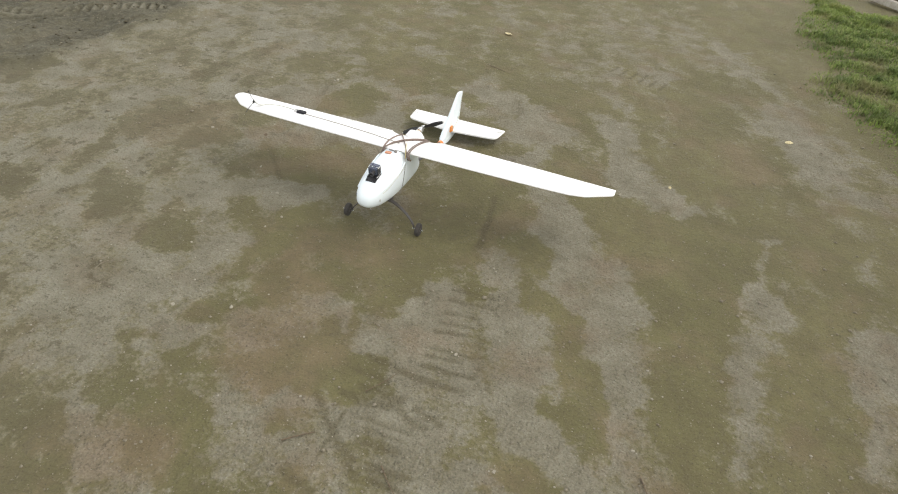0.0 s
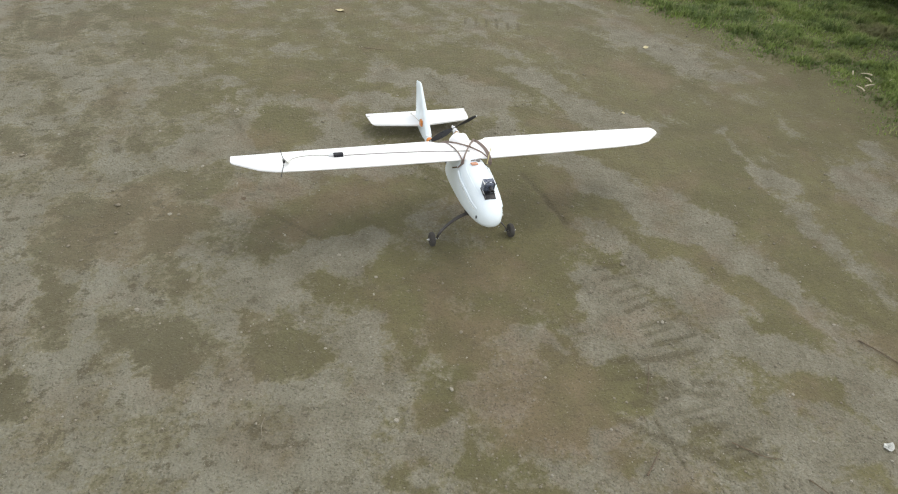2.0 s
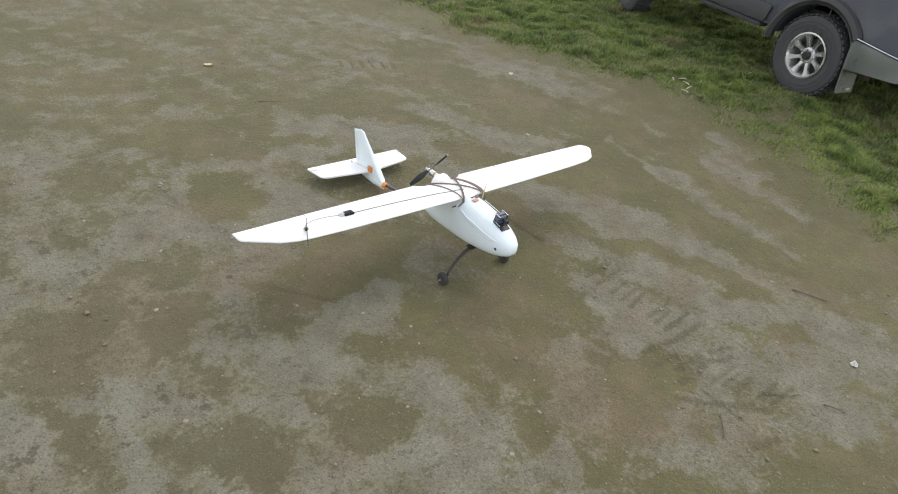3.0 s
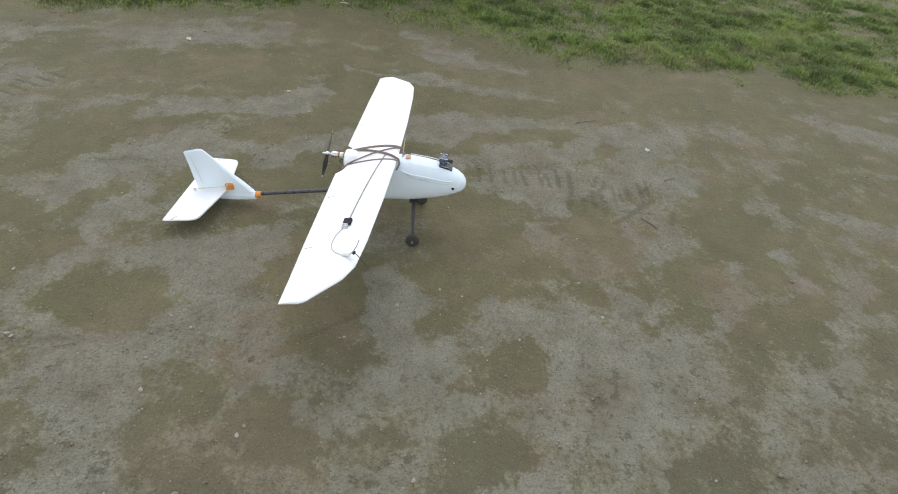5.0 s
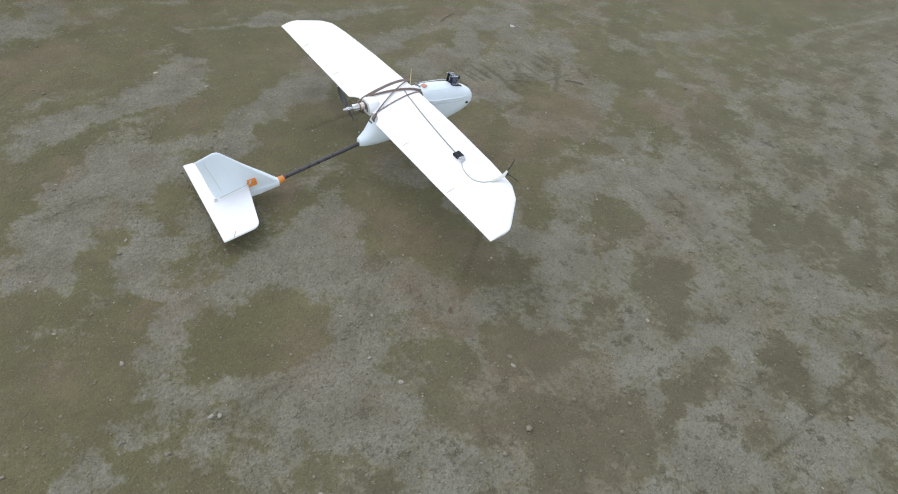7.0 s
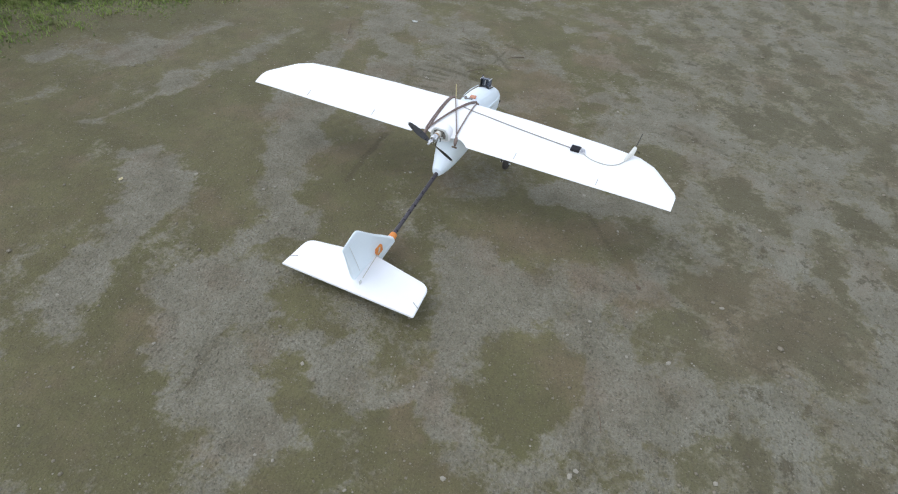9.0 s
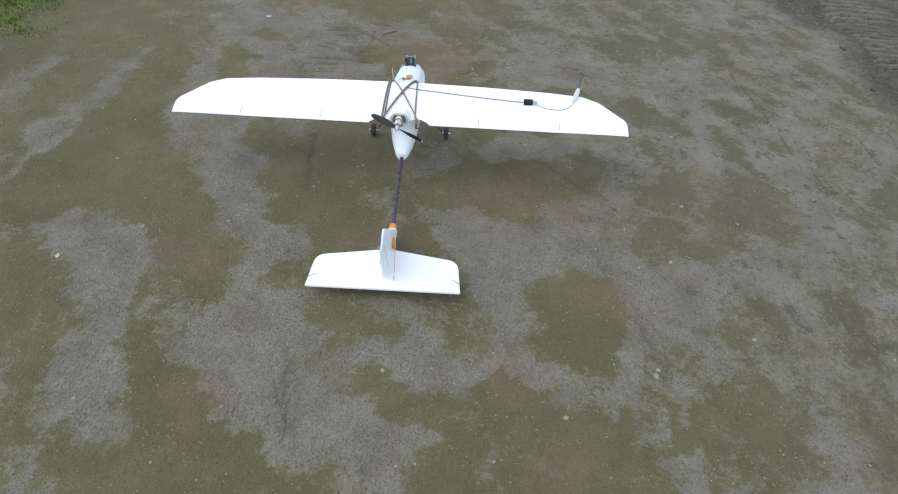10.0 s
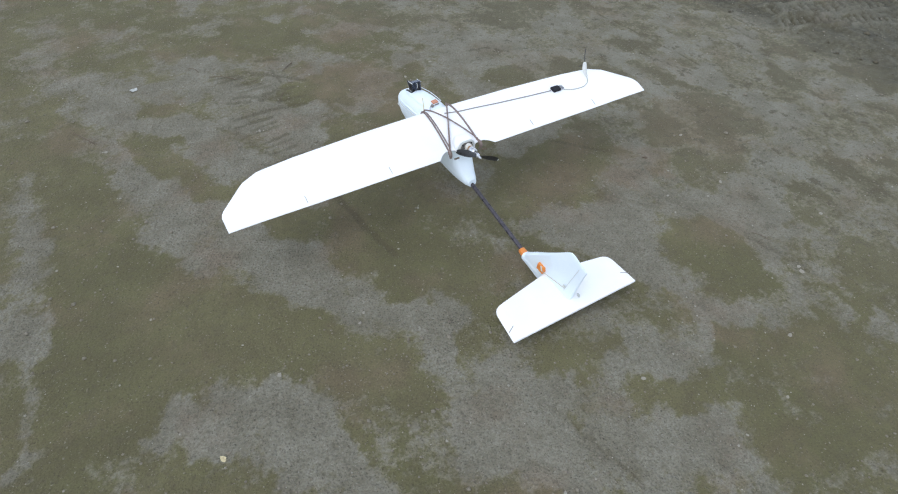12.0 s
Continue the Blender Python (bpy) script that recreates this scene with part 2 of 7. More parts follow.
    h = math_node(nodes, links, "ADD", math_node(nodes, links, "MULTIPLY", n3, 0.4), math_node(nodes, links, "ADD", math_node(nodes, links, "MULTIPLY", n5, 0.95), math_node(nodes, links, "MULTIPLY", n2, 0.9)))
    stony = math_node(nodes, links, "MULTIPLY", crumbs, range_node(nodes, links, dry, 0.0, 1.0, 0.12, 0.42))
    h = math_node(nodes, links, "ADD", h, stony)
    links.new(bump_node(nodes, links, h, 0.85, 0.012), p.inputs["Normal"])
    return m


def grass_material():
    m, nodes, links, p = material("short_grass")
    geo = nodes.new("ShaderNodeNewGeometry")
    ramp = nodes.new("ShaderNodeValToRGB")
    e = ramp.color_ramp.elements
    e[0].position, e[0].color = 0.0, (0.118, 0.148, 0.052, 1)
    e[1].position, e[1].color = 1.0, (0.37, 0.345, 0.175, 1)
    for pos, c in ((0.45, (0.188, 0.258, 0.076, 1)), (0.80, (0.285, 0.370, 0.112, 1))):
        k = e.new(pos)
        k.color = c
    links.new(geo.outputs["Random Per Island"], ramp.inputs["Fac"])
    patch = range_node(nodes, links, noise_node(nodes, links, 1.1, 4.0), 0.42, 0.68)
    col = mix_node(nodes, links, patch, ramp.outputs["Color"], mix_node(nodes, links, 0.50, ramp.outputs["Color"], (0.33, 0.41, 0.10)))
    deep = range_node(nodes, links, noise_node(nodes, links, 5.5, 4.0, 0.6), 0.48, 0.62, 0.0, 0.75)
    col = mix_node(nodes, links, deep, col, (0.098, 0.142, 0.048))
    parched = range_node(nodes, links, noise_node(nodes, links, 2.4, 5.0, 0.6), 0.53, 0.66, 0.0, 0.52)
    col = mix_node(nodes, links, parched, col, (0.34, 0.285, 0.165))
    links.new(col, p.inputs["Base Color"])
    p.inputs["Roughness"].default_value = 0.6
    p.inputs["Specular IOR Level"].default_value = 0.3
    thin = nodes.new("ShaderNodeBsdfTranslucent")
    links.new(col, thin.inputs["Color"])
    both = nodes.new("ShaderNodeMixShader")
    both.inputs[0].default_value = 0.42
    links.new(p.outputs[0], both.inputs[1])
    links.new(thin.outputs[0], both.inputs[2])
    links.new(both.outputs[0], nodes["Material Output"].inputs["Surface"])
    return m


GROUND, GRASS = ground_material(), grass_material()


# ---- mesh helpers ----
def mesh_of(bm, name, mat, smooth=True):
    bmesh.ops.recalc_face_normals(bm, faces=bm.faces)
    me = bpy.data.meshes.new(name)
    bm.to_mesh(me)
    bm.free()
    for f in me.polygons:
        f.use_smooth = smooth
    me.materials.append(mat)
    if smooth:
        me.set_sharp_from_angle(angle=radians(38))
    return me


def part(name, bm, mat, parent, label="", smooth=True):
    ob = new(name, mesh_of(bm, name, mat, smooth))
    ob.parent = parent
    if label:
        ob["label"] = label
    return ob


def thing(name, label, category, group="", m=None):
    ob = new(name)
    ob.empty_display_size = 0.1
    if m is not None:
        ob.matrix_world = m
    return tagged(ob, label, category, group)


def add_loft(bm, rings, caps=True):
    made = [[bm.verts.new(p) for p in ring] for ring in rings]
    n = len(made[0])
    for a, b in zip(made, made[1:]):
        for k in range(n):
            bm.faces.new((a[k], a[(k + 1) % n], b[(k + 1) % n], b[k]))
    if caps:
        bm.faces.new(made[0][::-1])
        bm.faces.new(made[-1])
    return bm


def loft(rings, caps=True):
    return add_loft(bmesh.new(), rings, caps)


def add_tube(bm, points, radius, sides=8, flat=1.0):
    """A round or flattened rod along points; radius may be one number or one per point."""
    pts = [Vector(p) for p in points]
    radii = [radius] * len(pts) if isinstance(radius, (int, float)) else radius
    rings, side = [], None
    for k, p in enumerate(pts):
        along = (pts[min(k + 1, len(pts) - 1)] - pts[max(k - 1, 0)]).normalized()
        if side is None:
            side = along.cross(Vector((0, 0, 1)) if abs(along.z) < 0.9 else Vector((0, 1, 0))).normalized()
        side = (side - along * side.dot(along)).normalized()
        up = side.cross(along)
        rings.append([p + radii[k] * (math.cos(a) * side + flat * math.sin(a) * up) for a in (2 * math.pi * j / sides for j in range(sides))])
    return add_loft(bm, rings)


def tube(points, radius, sides=8, flat=1.0):
    return add_tube(bmesh.new(), points, radius, sides, flat)


def add_box(bm, size, m=None, bevel=0.0):
    made = bmesh.ops.create_cube(bm, size=1.0, matrix=(m or Matrix()) @ Matrix.Diagonal((*size, 1)))
    if bevel:
        edges = list({e for v in made["verts"] for e in v.link_edges})
        bmesh.ops.bevel(bm, geom=edges, offset=bevel, segments=2, affect="EDGES")
    return bm


def box(size, m=None, bevel=0.0):
    return add_box(bmesh.new(), size, m, bevel)


def turned(profile, axis="x", sides=24, m=None, hollow=False):
    """A solid turned from (radius, along) pairs about an axis; hollow: its profile is a closed loop."""
    rings = []
    for r, a in profile:
        ring = []
        for j in range(sides):
            c, s = r * math.cos(2 * math.pi * j / sides), r * math.sin(2 * math.pi * j / sides)
            p = Vector((a, c, s)) if axis == "x" else Vector((c, a, s)) if axis == "y" else Vector((c, s, a))
            ring.append(m @ p if m is not None else p)
        rings.append(ring)
    if hollow:
        bm = bmesh.new()
        made = [[bm.verts.new(p) for p in ring] for ring in rings]
        for a, b in zip(made, made[1:] + made[:1]):
            for k in range(sides):
                bm.faces.new((a[k], a[(k + 1) % sides], b[(k + 1) % sides], b[k]))
        return bm
    return loft(rings)


def curve_points(points, steps=6):
    """A smooth line through points."""
    pts = [Vector(p) for p in points]
    out = []
    for k in range(len(pts) - 1):
        a, b, c, d = pts[max(k - 1, 0)], pts[k], pts[k + 1], pts[min(k + 2, len(pts) - 1)]
        for j in range(steps):
            t = j / steps
            out.append(0.5 * (2 * b + (c - a) * t + (2 * a - 5 * b + 4 * c - d) * t * t + (3 * b - a - 3 * c + d) * t**3))
    return out + [pts[-1]]


LATTICE = np.random.RandomState(7).rand(256, 256)


def rough(x, y, scale, octaves=4):
    """Smooth random relief, 0 to 1, over the plan."""
    out, total, amp = np.zeros_like(x), 0.0, 1.0
    for k in range(octaves):
        u, v = x * scale + 17.3 * k, y * scale + 9.1 * k
        i, j = np.floor(u).astype(int), np.floor(v).astype(int)
        a, b = u - i, v - j
        a, b = a * a * (3 - 2 * a), b * b * (3 - 2 * b)
        i, j, i1, j1 = i % 256, j % 256, (i + 1) % 256, (j + 1) % 256
        out += amp * ((LATTICE[i, j] * (1 - a) + LATTICE[i1, j] * a) * (1 - b) + (LATTICE[i, j1] * (1 - a) + LATTICE[i1, j1] * a) * b)
        total += amp
        amp, scale = amp * 0.5, scale * 2
    return out / total


def step(v, a, b):
    t = np.clip((v - a) / (b - a), 0, 1)
    return t * t * (3 - 2 * t)


# ---- ground ----
STAINS = []


def pale(width, *points):
    STAINS.append(("pale", width, points))


# dark strokes: damp dirt, and below the wing its shade painted in
def damp_and_shade(width, *points):
    STAINS.append(("damp_and_shade", width, points))


def warm(width, *points):
    STAINS.append(("warm", width, points))


def mark(width, *points, deep=0.8):
    STAINS.append((deep, width, points))


# dry gravel washed out in streaks, damp olive patches between them, and painted wing shade
pale(0.15, (0.73, 1.16), (0.86, 0.86), (0.95, 0.59), (1.07, 0.48), (1.29, 0.54))
pale(0.15, (1.82, 1.21), (1.95, 0.96), (2.06, 0.67), (2.06, 0.34))
pale(0.13, (0.20, 1.01), (0.46, 0.85), (0.49, 0.58))
pale(0.09, (0.97, 2.10), (0.89, 1.57))
pale(0.35, (1.29, 2.47), (1.50, 2.38))
pale(0.22, (1.00, 3.13), (1.11, 2.89))
pale(0.44, (-1.63, 1.02), (-1.92, 0.68), (-2.15, 0.30))
pale(0.41, (-1.12, 1.64), (-1.23, 1.21), (-1.58, 1.28))
pale(0.20, (-0.51, 1.60), (-0.63, 1.30))
pale(0.12, (0.24, 2.52), (0.16, 1.91))
pale(0.28, (-1.63, 0.10), (-1.87, -0.22))
damp_and_shade(0.27, (-1.02, 0.99), (-1.38, 0.72))
damp_and_shade(0.29, (-2.02, 0.97), (-2.28, 0.70))
damp_and_shade(0.39, (-1.28, 2.15), (-1.52, 1.86))
pale(0.08, (1.47, -0.60), (1.46, -0.09), (1.50, 0.25))
pale(0.15, (-0.29, -1.07), (-0.68, -1.36), (-0.81, -1.70))
pale(0.26, (0.99, -0.93), (0.76, -1.37))
pale(0.24, (0.55, -1.08), (0.14, -1.00))
pale(0.19, (-0.98, -1.04), (-1.29, -0.60), (-1.45, -0.28))
pale(0.21, (-1.44, -1.22), (-1.74, -0.87), (-1.93, -0.45))
damp_and_shade(0.18, (-1.16, -1.19), (-1.49, -0.84))
damp_and_shade(0.10, (-1.44, -0.51), (-1.60, -0.15))
damp_and_shade(0.24, (-1.01, -1.39), (-1.39, -1.29))
pale(0.25, (2.00, 0.07), (1.98, -0.19), (1.88, -0.47))
pale(0.24, (1.74, 1.32), (1.85, 0.89), (2.15, 0.61))
pale(0.17, (0.84, 0.87), (1.01, 0.58))
pale(0.15, (1.48, -0.05), (1.51, -0.38))
pale(0.15, (1.57, -0.57), (1.54, -0.89))
pale(0.17, (0.78, 1.21), (0.84, 0.97))
pale(0.17, (-0.98, 2.92), (-0.76, 2.37))
pale(0.22, (-1.01, 1.90), (-0.66, 1.78))
pale(0.27, (0.27, 3.22), (0.48, 2.70))
damp_and_shade(0.20, (-0.26, 2.30), (-0.05, 1.79))
damp_and_shade(0.22, (0.04, 1.43), (0.45, 1.33))
pale(0.14, (-0.42, 1.12), (-0.10, 1.10))
damp_and_shade(0.16, (-1.32, 1.54), (-1.04, 1.60))
pale(0.21, (0.99, -0.57), (1.16, -1.13), (1.17, -1.60))
pale(0.19, (0.76, 1.19), (0.87, 0.72), (1.06, 0.38))
pale(0.32, (2.25, 0.04), (2.15, -0.53), (2.14, -1.15))
pale(0.21, (0.83, 2.00), (0.97, 1.64))
pale(0.19, (1.74, 1.37), (1.86, 1.82))
pale(0.10, (0.90, -2.06), (0.33, -1.90))
damp_and_shade(0.29, (1.51, -0.84), (1.70, -1.87))
damp_and_shade(0.23, (1.29, 1.98), (1.36, 1.07))
pale(0.11, (0.60, 0.97), (0.76, 0.69), (0.96, 0.40))
pale(0.12, (0.41, 0.82), (0.24, 0.41))
pale(0.63, (0.55, -1.14), (0.56, -1.32))
pale(0.24, (-0.43, 0.44), (-0.47, 0.28))
pale(0.17, (-0.79, 0.86), (-0.84, 0.67))
pale(0.31, (-0.97, 0.48), (-1.02, 0.50))
pale(0.23, (-1.15, 0.40), (-1.19, 0.41))
pale(0.18, (-0.71, 0.32), (-0.70, 0.32))
pale(0.23, (-0.76, 0.15), (-0.79, 0.06))
pale(0.20, (-0.96, 1.16), (-1.00, 1.16))
pale(0.27, (-0.71, -0.28), (-0.74, -0.39))
pale(0.27, (-0.95, -0.16), (-0.94, -0.16))
pale(0.23, (-1.14, -0.35), (-1.19, -0.32))
pale(0.28, (-1.35, -0.76), (-1.39, -0.89))
pale(0.20, (-1.50, -0.39), (-1.56, -0.52))
pale(0.27, (-1.43, -1.17), (-1.46, -1.25))
pale(0.13, (-1.65, -0.84), (-1.71, -0.78))
pale(0.15, (-0.68, -0.90), (-0.85, -1.51))
pale(0.17, (-0.06, 1.23), (0.03, 1.11), (-0.05, 0.93))
pale(0.11, (-0.31, 1.17), (-0.40, 1.24))
pale(0.09, (-0.37, 0.88), (-0.55, 0.88), (-0.65, 0.91))
pale(0.10, (-0.77, -0.55), (-0.90, -0.45), (-1.01, -0.48))
pale(0.09, (-0.95, -0.77), (-1.10, -0.76), (-1.24, -0.59))
pale(0.08, (-0.73, -1.07), (-0.95, -0.98), (-1.04, -0.88))
pale(0.32, (-1.67, 0.02), (-1.66, 0.02))
pale(0.25, (-0.85, -0.10), (-0.89, -0.16))
pale(0.18, (-0.75, -0.31), (-0.69, -0.36))
pale(0.21, (-0.89, -0.57), (-0.84, -0.61))
pale(0.12, (-0.41, -0.29), (-0.45, -0.33))
pale(0.12, (-1.56, 0.37), (-1.60, 0.23))
pale(0.17, (-1.55, 0.38), (-1.33, 0.42), (-1.12, 0.42), (-0.94, 0.45), (-0.75, 0.44))
pale(0.12, (-1.39, -0.18), (-1.19, -0.24), (-1.01, -0.28))
pale(0.11, (-0.73, 0.21), (-0.87, -0.07), (-0.90, -0.24))
pale(0.25, (-0.34, 0.32), (-0.37, 0.48))
pale(0.21, (-0.69, 0.09), (-0.70, 0.25))
pale(0.14, (-0.38, 0.87), (-0.43, 0.86))
pale(0.27, (-0.87, 0.65), (-1.00, 0.62))
pale(0.16, (-1.07, 0.44), (-1.32, 0.38))
pale(0.51, (-1.70, -0.26), (-1.74, -0.28))
pale(0.23, (-1.63, 0.09), (-1.60, 0.18))
pale(0.15, (-1.39, 0.88), (-1.38, 0.88))
pale(0.23, (-0.91, -0.04), (-0.90, -0.04))
pale(0.20, (-0.10, 0.88), (-0.09, 0.88))
pale(0.22, (-0.20, 1.11), (-0.24, 1.10))
damp_and_shade(0.34, (-0.65, 1.12), (-0.70, 1.12))
damp_and_shade(0.21, (-0.61, 0.77), (-0.67, 0.56))
damp_and_shade(0.22, (-1.00, 0.88), (-0.99, 0.88))
damp_and_shade(0.29, (-1.05, 0.19), (-1.22, 0.25))
damp_and_shade(0.27, (-1.20, -0.05), (-1.31, 0.00))
damp_and_shade(0.11, (-1.16, 0.70), (-1.19, 0.59))
damp_and_shade(0.17, (-0.71, -0.66), (-0.73, -0.70))
damp_and_shade(0.21, (-1.04, -0.62), (-1.03, -0.62))
damp_and_shade(0.16, (-1.20, -0.46), (-1.19, -0.46))
damp_and_shade(0.15, (-0.90, -0.39), (-0.99, -0.34))
damp_and_shade(0.17, (-1.11, -0.91), (-1.16, -0.87))
damp_and_shade(0.10, (-1.22, -0.73), (-1.29, -0.68))
damp_and_shade(0.27, (-0.99, -1.29), (-0.98, -1.29))
damp_and_shade(0.21, (-1.17, -1.17), (-1.20, -1.25))
damp_and_shade(0.19, (-1.53, -0.74), (-1.63, -0.65))
damp_and_shade(0.09, (-1.36, -0.54), (-1.41, -0.50))
damp_and_shade(0.07, (-1.32, -0.37), (-1.39, -0.32))
damp_and_shade(0.25, (-1.03, -1.77), (-1.02, -1.77))
damp_and_shade(0.24, (-1.60, -1.10), (-1.62, -1.17))
damp_and_shade(0.10, (-1.69, -0.93), (-1.75, -0.87))
damp_and_shade(0.40, (-1.09, 0.80), (-1.17, 0.60))
damp_and_shade(0.20, (-1.45, 0.95), (-1.44, 0.95))
damp_and_shade(0.35, (-0.56, -0.07), (-0.59, -0.11))
damp_and_shade(0.18, (-1.00, -0.40), (-1.04, -0.46))
damp_and_shade(0.10, (-1.46, -0.29), (-1.36, -0.36))
damp_and_shade(0.09, (-1.16, -0.52), (-0.96, -0.68))
damp_and_shade(0.25, (-1.47, 0.10), (-1.24, 0.12), (-1.01, 0.15))
damp_and_shade(0.28, (-1.32, -0.03), (-1.29, -0.06))
damp_and_shade(0.42, (-1.20, 0.14), (-1.30, 0.11))
damp_and_shade(0.22, (-0.60, 0.73), (-0.59, 0.73))
damp_and_shade(0.16, (-1.21, 0.63), (-1.28, 0.62))
damp_and_shade(0.26, (-1.14, 0.85), (-1.20, 0.84))
damp_and_shade(0.15, (-0.91, 0.85), (-0.91, 0.89))
damp_and_shade(0.18, (-1.68, 0.35), (-1.66, 0.45))
damp_and_shade(0.17, (-1.48, 0.74), (-1.47, 0.74))
damp_and_shade(0.21, (-0.46, 1.07), (-0.52, 1.05))
damp_and_shade(0.21, (-0.32, 0.05), (-0.65, -0.04))
damp_and_shade(0.21, (0.13, 0.78), (0.08, 0.76))
damp_and_shade(0.21, (-0.58, 0.73), (-0.62, 0.76))
damp_and_shade(0.21, (-1.07, -0.60), (-1.12, -0.52))
damp_and_shade(0.26, (-1.14, -0.91), (-1.19, -0.99))
damp_and_shade(0.15, (-1.32, -0.34), (-1.31, -0.34))
damp_and_shade(0.20, (-0.93, 0.22), (-1.07, 0.03))
damp_and_shade(0.22, (-1.15, 0.23), (-1.32, 0.02))
damp_and_shade(0.11, (-1.40, 0.20), (-1.46, 0.13))
damp_and_shade(0.32, (-0.52, -0.01), (-0.61, -0.14))
pale(0.29, (0.31, -0.78), (0.32, -0.78))
pale(0.31, (0.45, -1.20), (0.47, -1.24))
pale(0.12, (0.93, -0.08), (0.94, -0.15))
pale(0.13, (1.11, 0.10), (1.12, 0.10))
pale(0.15, (-0.61, -1.47), (-0.51, -1.41))
pale(0.19, (0.03, -1.51), (0.21, -1.42))
pale(0.11, (-0.01, -0.85), (0.03, -0.83))
pale(0.31, (-0.49, -0.98), (-0.43, -0.95))
pale(0.35, (-0.57, -0.54), (-0.56, -0.54))
pale(0.34, (-1.07, -0.94), (-0.98, -1.02))
pale(0.11, (0.12, -1.21), (0.20, -1.17))
pale(0.17, (0.56, 0.12), (0.70, -0.13), (0.80, -0.35), (0.94, -0.52), (1.02, -0.74), (1.08, -1.04))
pale(0.15, (0.43, -0.30), (0.55, -0.46), (0.62, -0.68), (0.73, -0.96), (0.84, -1.03))
pale(0.10, (1.48, 0.29), (1.50, 0.12))
pale(0.12, (1.47, -0.05), (1.48, -0.26), (1.55, -0.33))
pale(0.10, (1.46, -0.54), (1.50, -0.61), (1.47, -0.77), (1.46, -0.91))
pale(0.15, (1.90, 0.81), (2.03, 0.66), (2.05, 0.38))
pale(0.14, (1.89, -0.02), (1.92, -0.28), (1.92, -0.51), (1.92, -0.71))
pale(0.20, (0.91, -0.25), (0.98, -0.54), (1.04, -0.83), (0.97, -1.15), (0.70, -1.61))
pale(0.24, (0.31, -0.77), (0.22, -0.82))
pale(0.38, (0.45, -1.28), (0.35, -1.33))
pale(0.19, (0.09, -1.43), (-0.06, -1.49))
pale(0.22, (0.06, -1.18), (0.07, -1.18))
pale(0.13, (-0.48, -0.62), (-0.47, -0.62))
pale(0.20, (-0.64, -0.74), (-0.40, -0.95))
damp_and_shade(0.12, (-1.10, -0.92), (-1.02, -1.00))
damp_and_shade(0.24, (-0.90, -1.31), (-0.84, -1.29))
damp_and_shade(0.14, (-0.71, -0.75), (-0.66, -0.82))
damp_and_shade(0.24, (-0.37, -1.31), (-0.24, -1.25))
damp_and_shade(0.28, (-0.40, -1.69), (-0.23, -1.60))
damp_and_shade(0.20, (-0.20, -1.01), (0.05, -0.89))
damp_and_shade(0.14, (-0.01, -1.11), (0.25, -0.99))
damp_and_shade(0.31, (-0.15, -0.59), (0.19, -0.42))
damp_and_shade(0.24, (1.23, 0.15), (1.29, -1.05))
damp_and_shade(0.23, (1.79, 0.27), (1.68, -0.84))
damp_and_shade(0.14, (0.72, -0.40), (0.78, -0.66))
damp_and_shade(0.09, (0.91, -0.73), (0.95, -0.96))
damp_and_shade(0.11, (-0.14, -1.39), (0.01, -1.31))
damp_and_shade(0.42, (-0.19, -0.44), (-0.02, -0.58))
damp_and_shade(0.29, (0.05, -1.01), (0.06, -1.01))
damp_and_shade(0.18, (-0.21, -1.07), (-0.24, -1.09))
damp_and_shade(0.25, (0.70, -1.13), (0.64, -1.15))
damp_and_shade(0.17, (0.44, -1.67), (0.31, -1.70))
damp_and_shade(0.15, (0.08, -1.66), (0.09, -1.66))
damp_and_shade(0.13, (0.52, -0.91), (0.47, -0.94))
pale(0.09, (0.65, 1.04), (0.61, 1.10))
pale(0.25, (1.07, 0.97), (1.03, 1.01))
pale(0.10, (0.80, 1.37), (0.72, 1.47))
pale(0.08, (0.59, 1.28), (0.60, 1.28))
pale(0.24, (0.39, 0.79), (0.40, 0.79))
pale(0.16, (0.15, 1.02), (0.04, 0.98))
pale(0.22, (0.01, 1.18), (0.02, 1.18))
pale(0.11, (0.91, 0.45), (0.92, 0.59), (0.82, 0.80), (0.76, 1.06), (0.80, 1.14))
pale(0.15, (0.47, 0.22), (0.42, 0.47), (0.42, 0.65), (0.46, 0.82), (0.36, 1.08))
pale(0.11, (1.02, -0.61), (0.99, -0.42), (0.91, -0.24), (0.91, -0.08))
pale(0.12, (0.80, -0.25), (0.71, -0.10), (0.62, 0.10), (0.54, 0.23), (0.41, 0.58))
pale(0.09, (1.46, -0.73), (1.41, -0.55), (1.48, -0.43))
pale(0.09, (1.43, -0.31), (1.42, -0.13), (1.49, -0.01))
pale(0.10, (0.95, 0.40), (0.94, 0.55), (0.89, 0.67), (0.85, 0.79))
pale(0.04, (1.09, -0.01), (1.13, 0.12))
pale(0.13, (1.12, 0.41), (1.13, 0.44))
pale(0.18, (0.36, 0.00), (0.22, 0.08))
pale(0.18, (0.27, 0.55), (0.35, 0.68))
pale(0.27, (-0.43, 0.33), (-0.55, 0.39))
pale(0.28, (0.15, 0.95), (0.06, 1.01))
pale(0.20, (-0.22, 1.00), (-0.30, 1.05))
damp_and_shade(0.24, (0.69, 0.52), (0.58, 0.71))
damp_and_shade(0.17, (0.54, 0.96), (0.41, 1.18))
damp_and_shade(0.16, (0.53, 1.40), (0.18, 1.28))
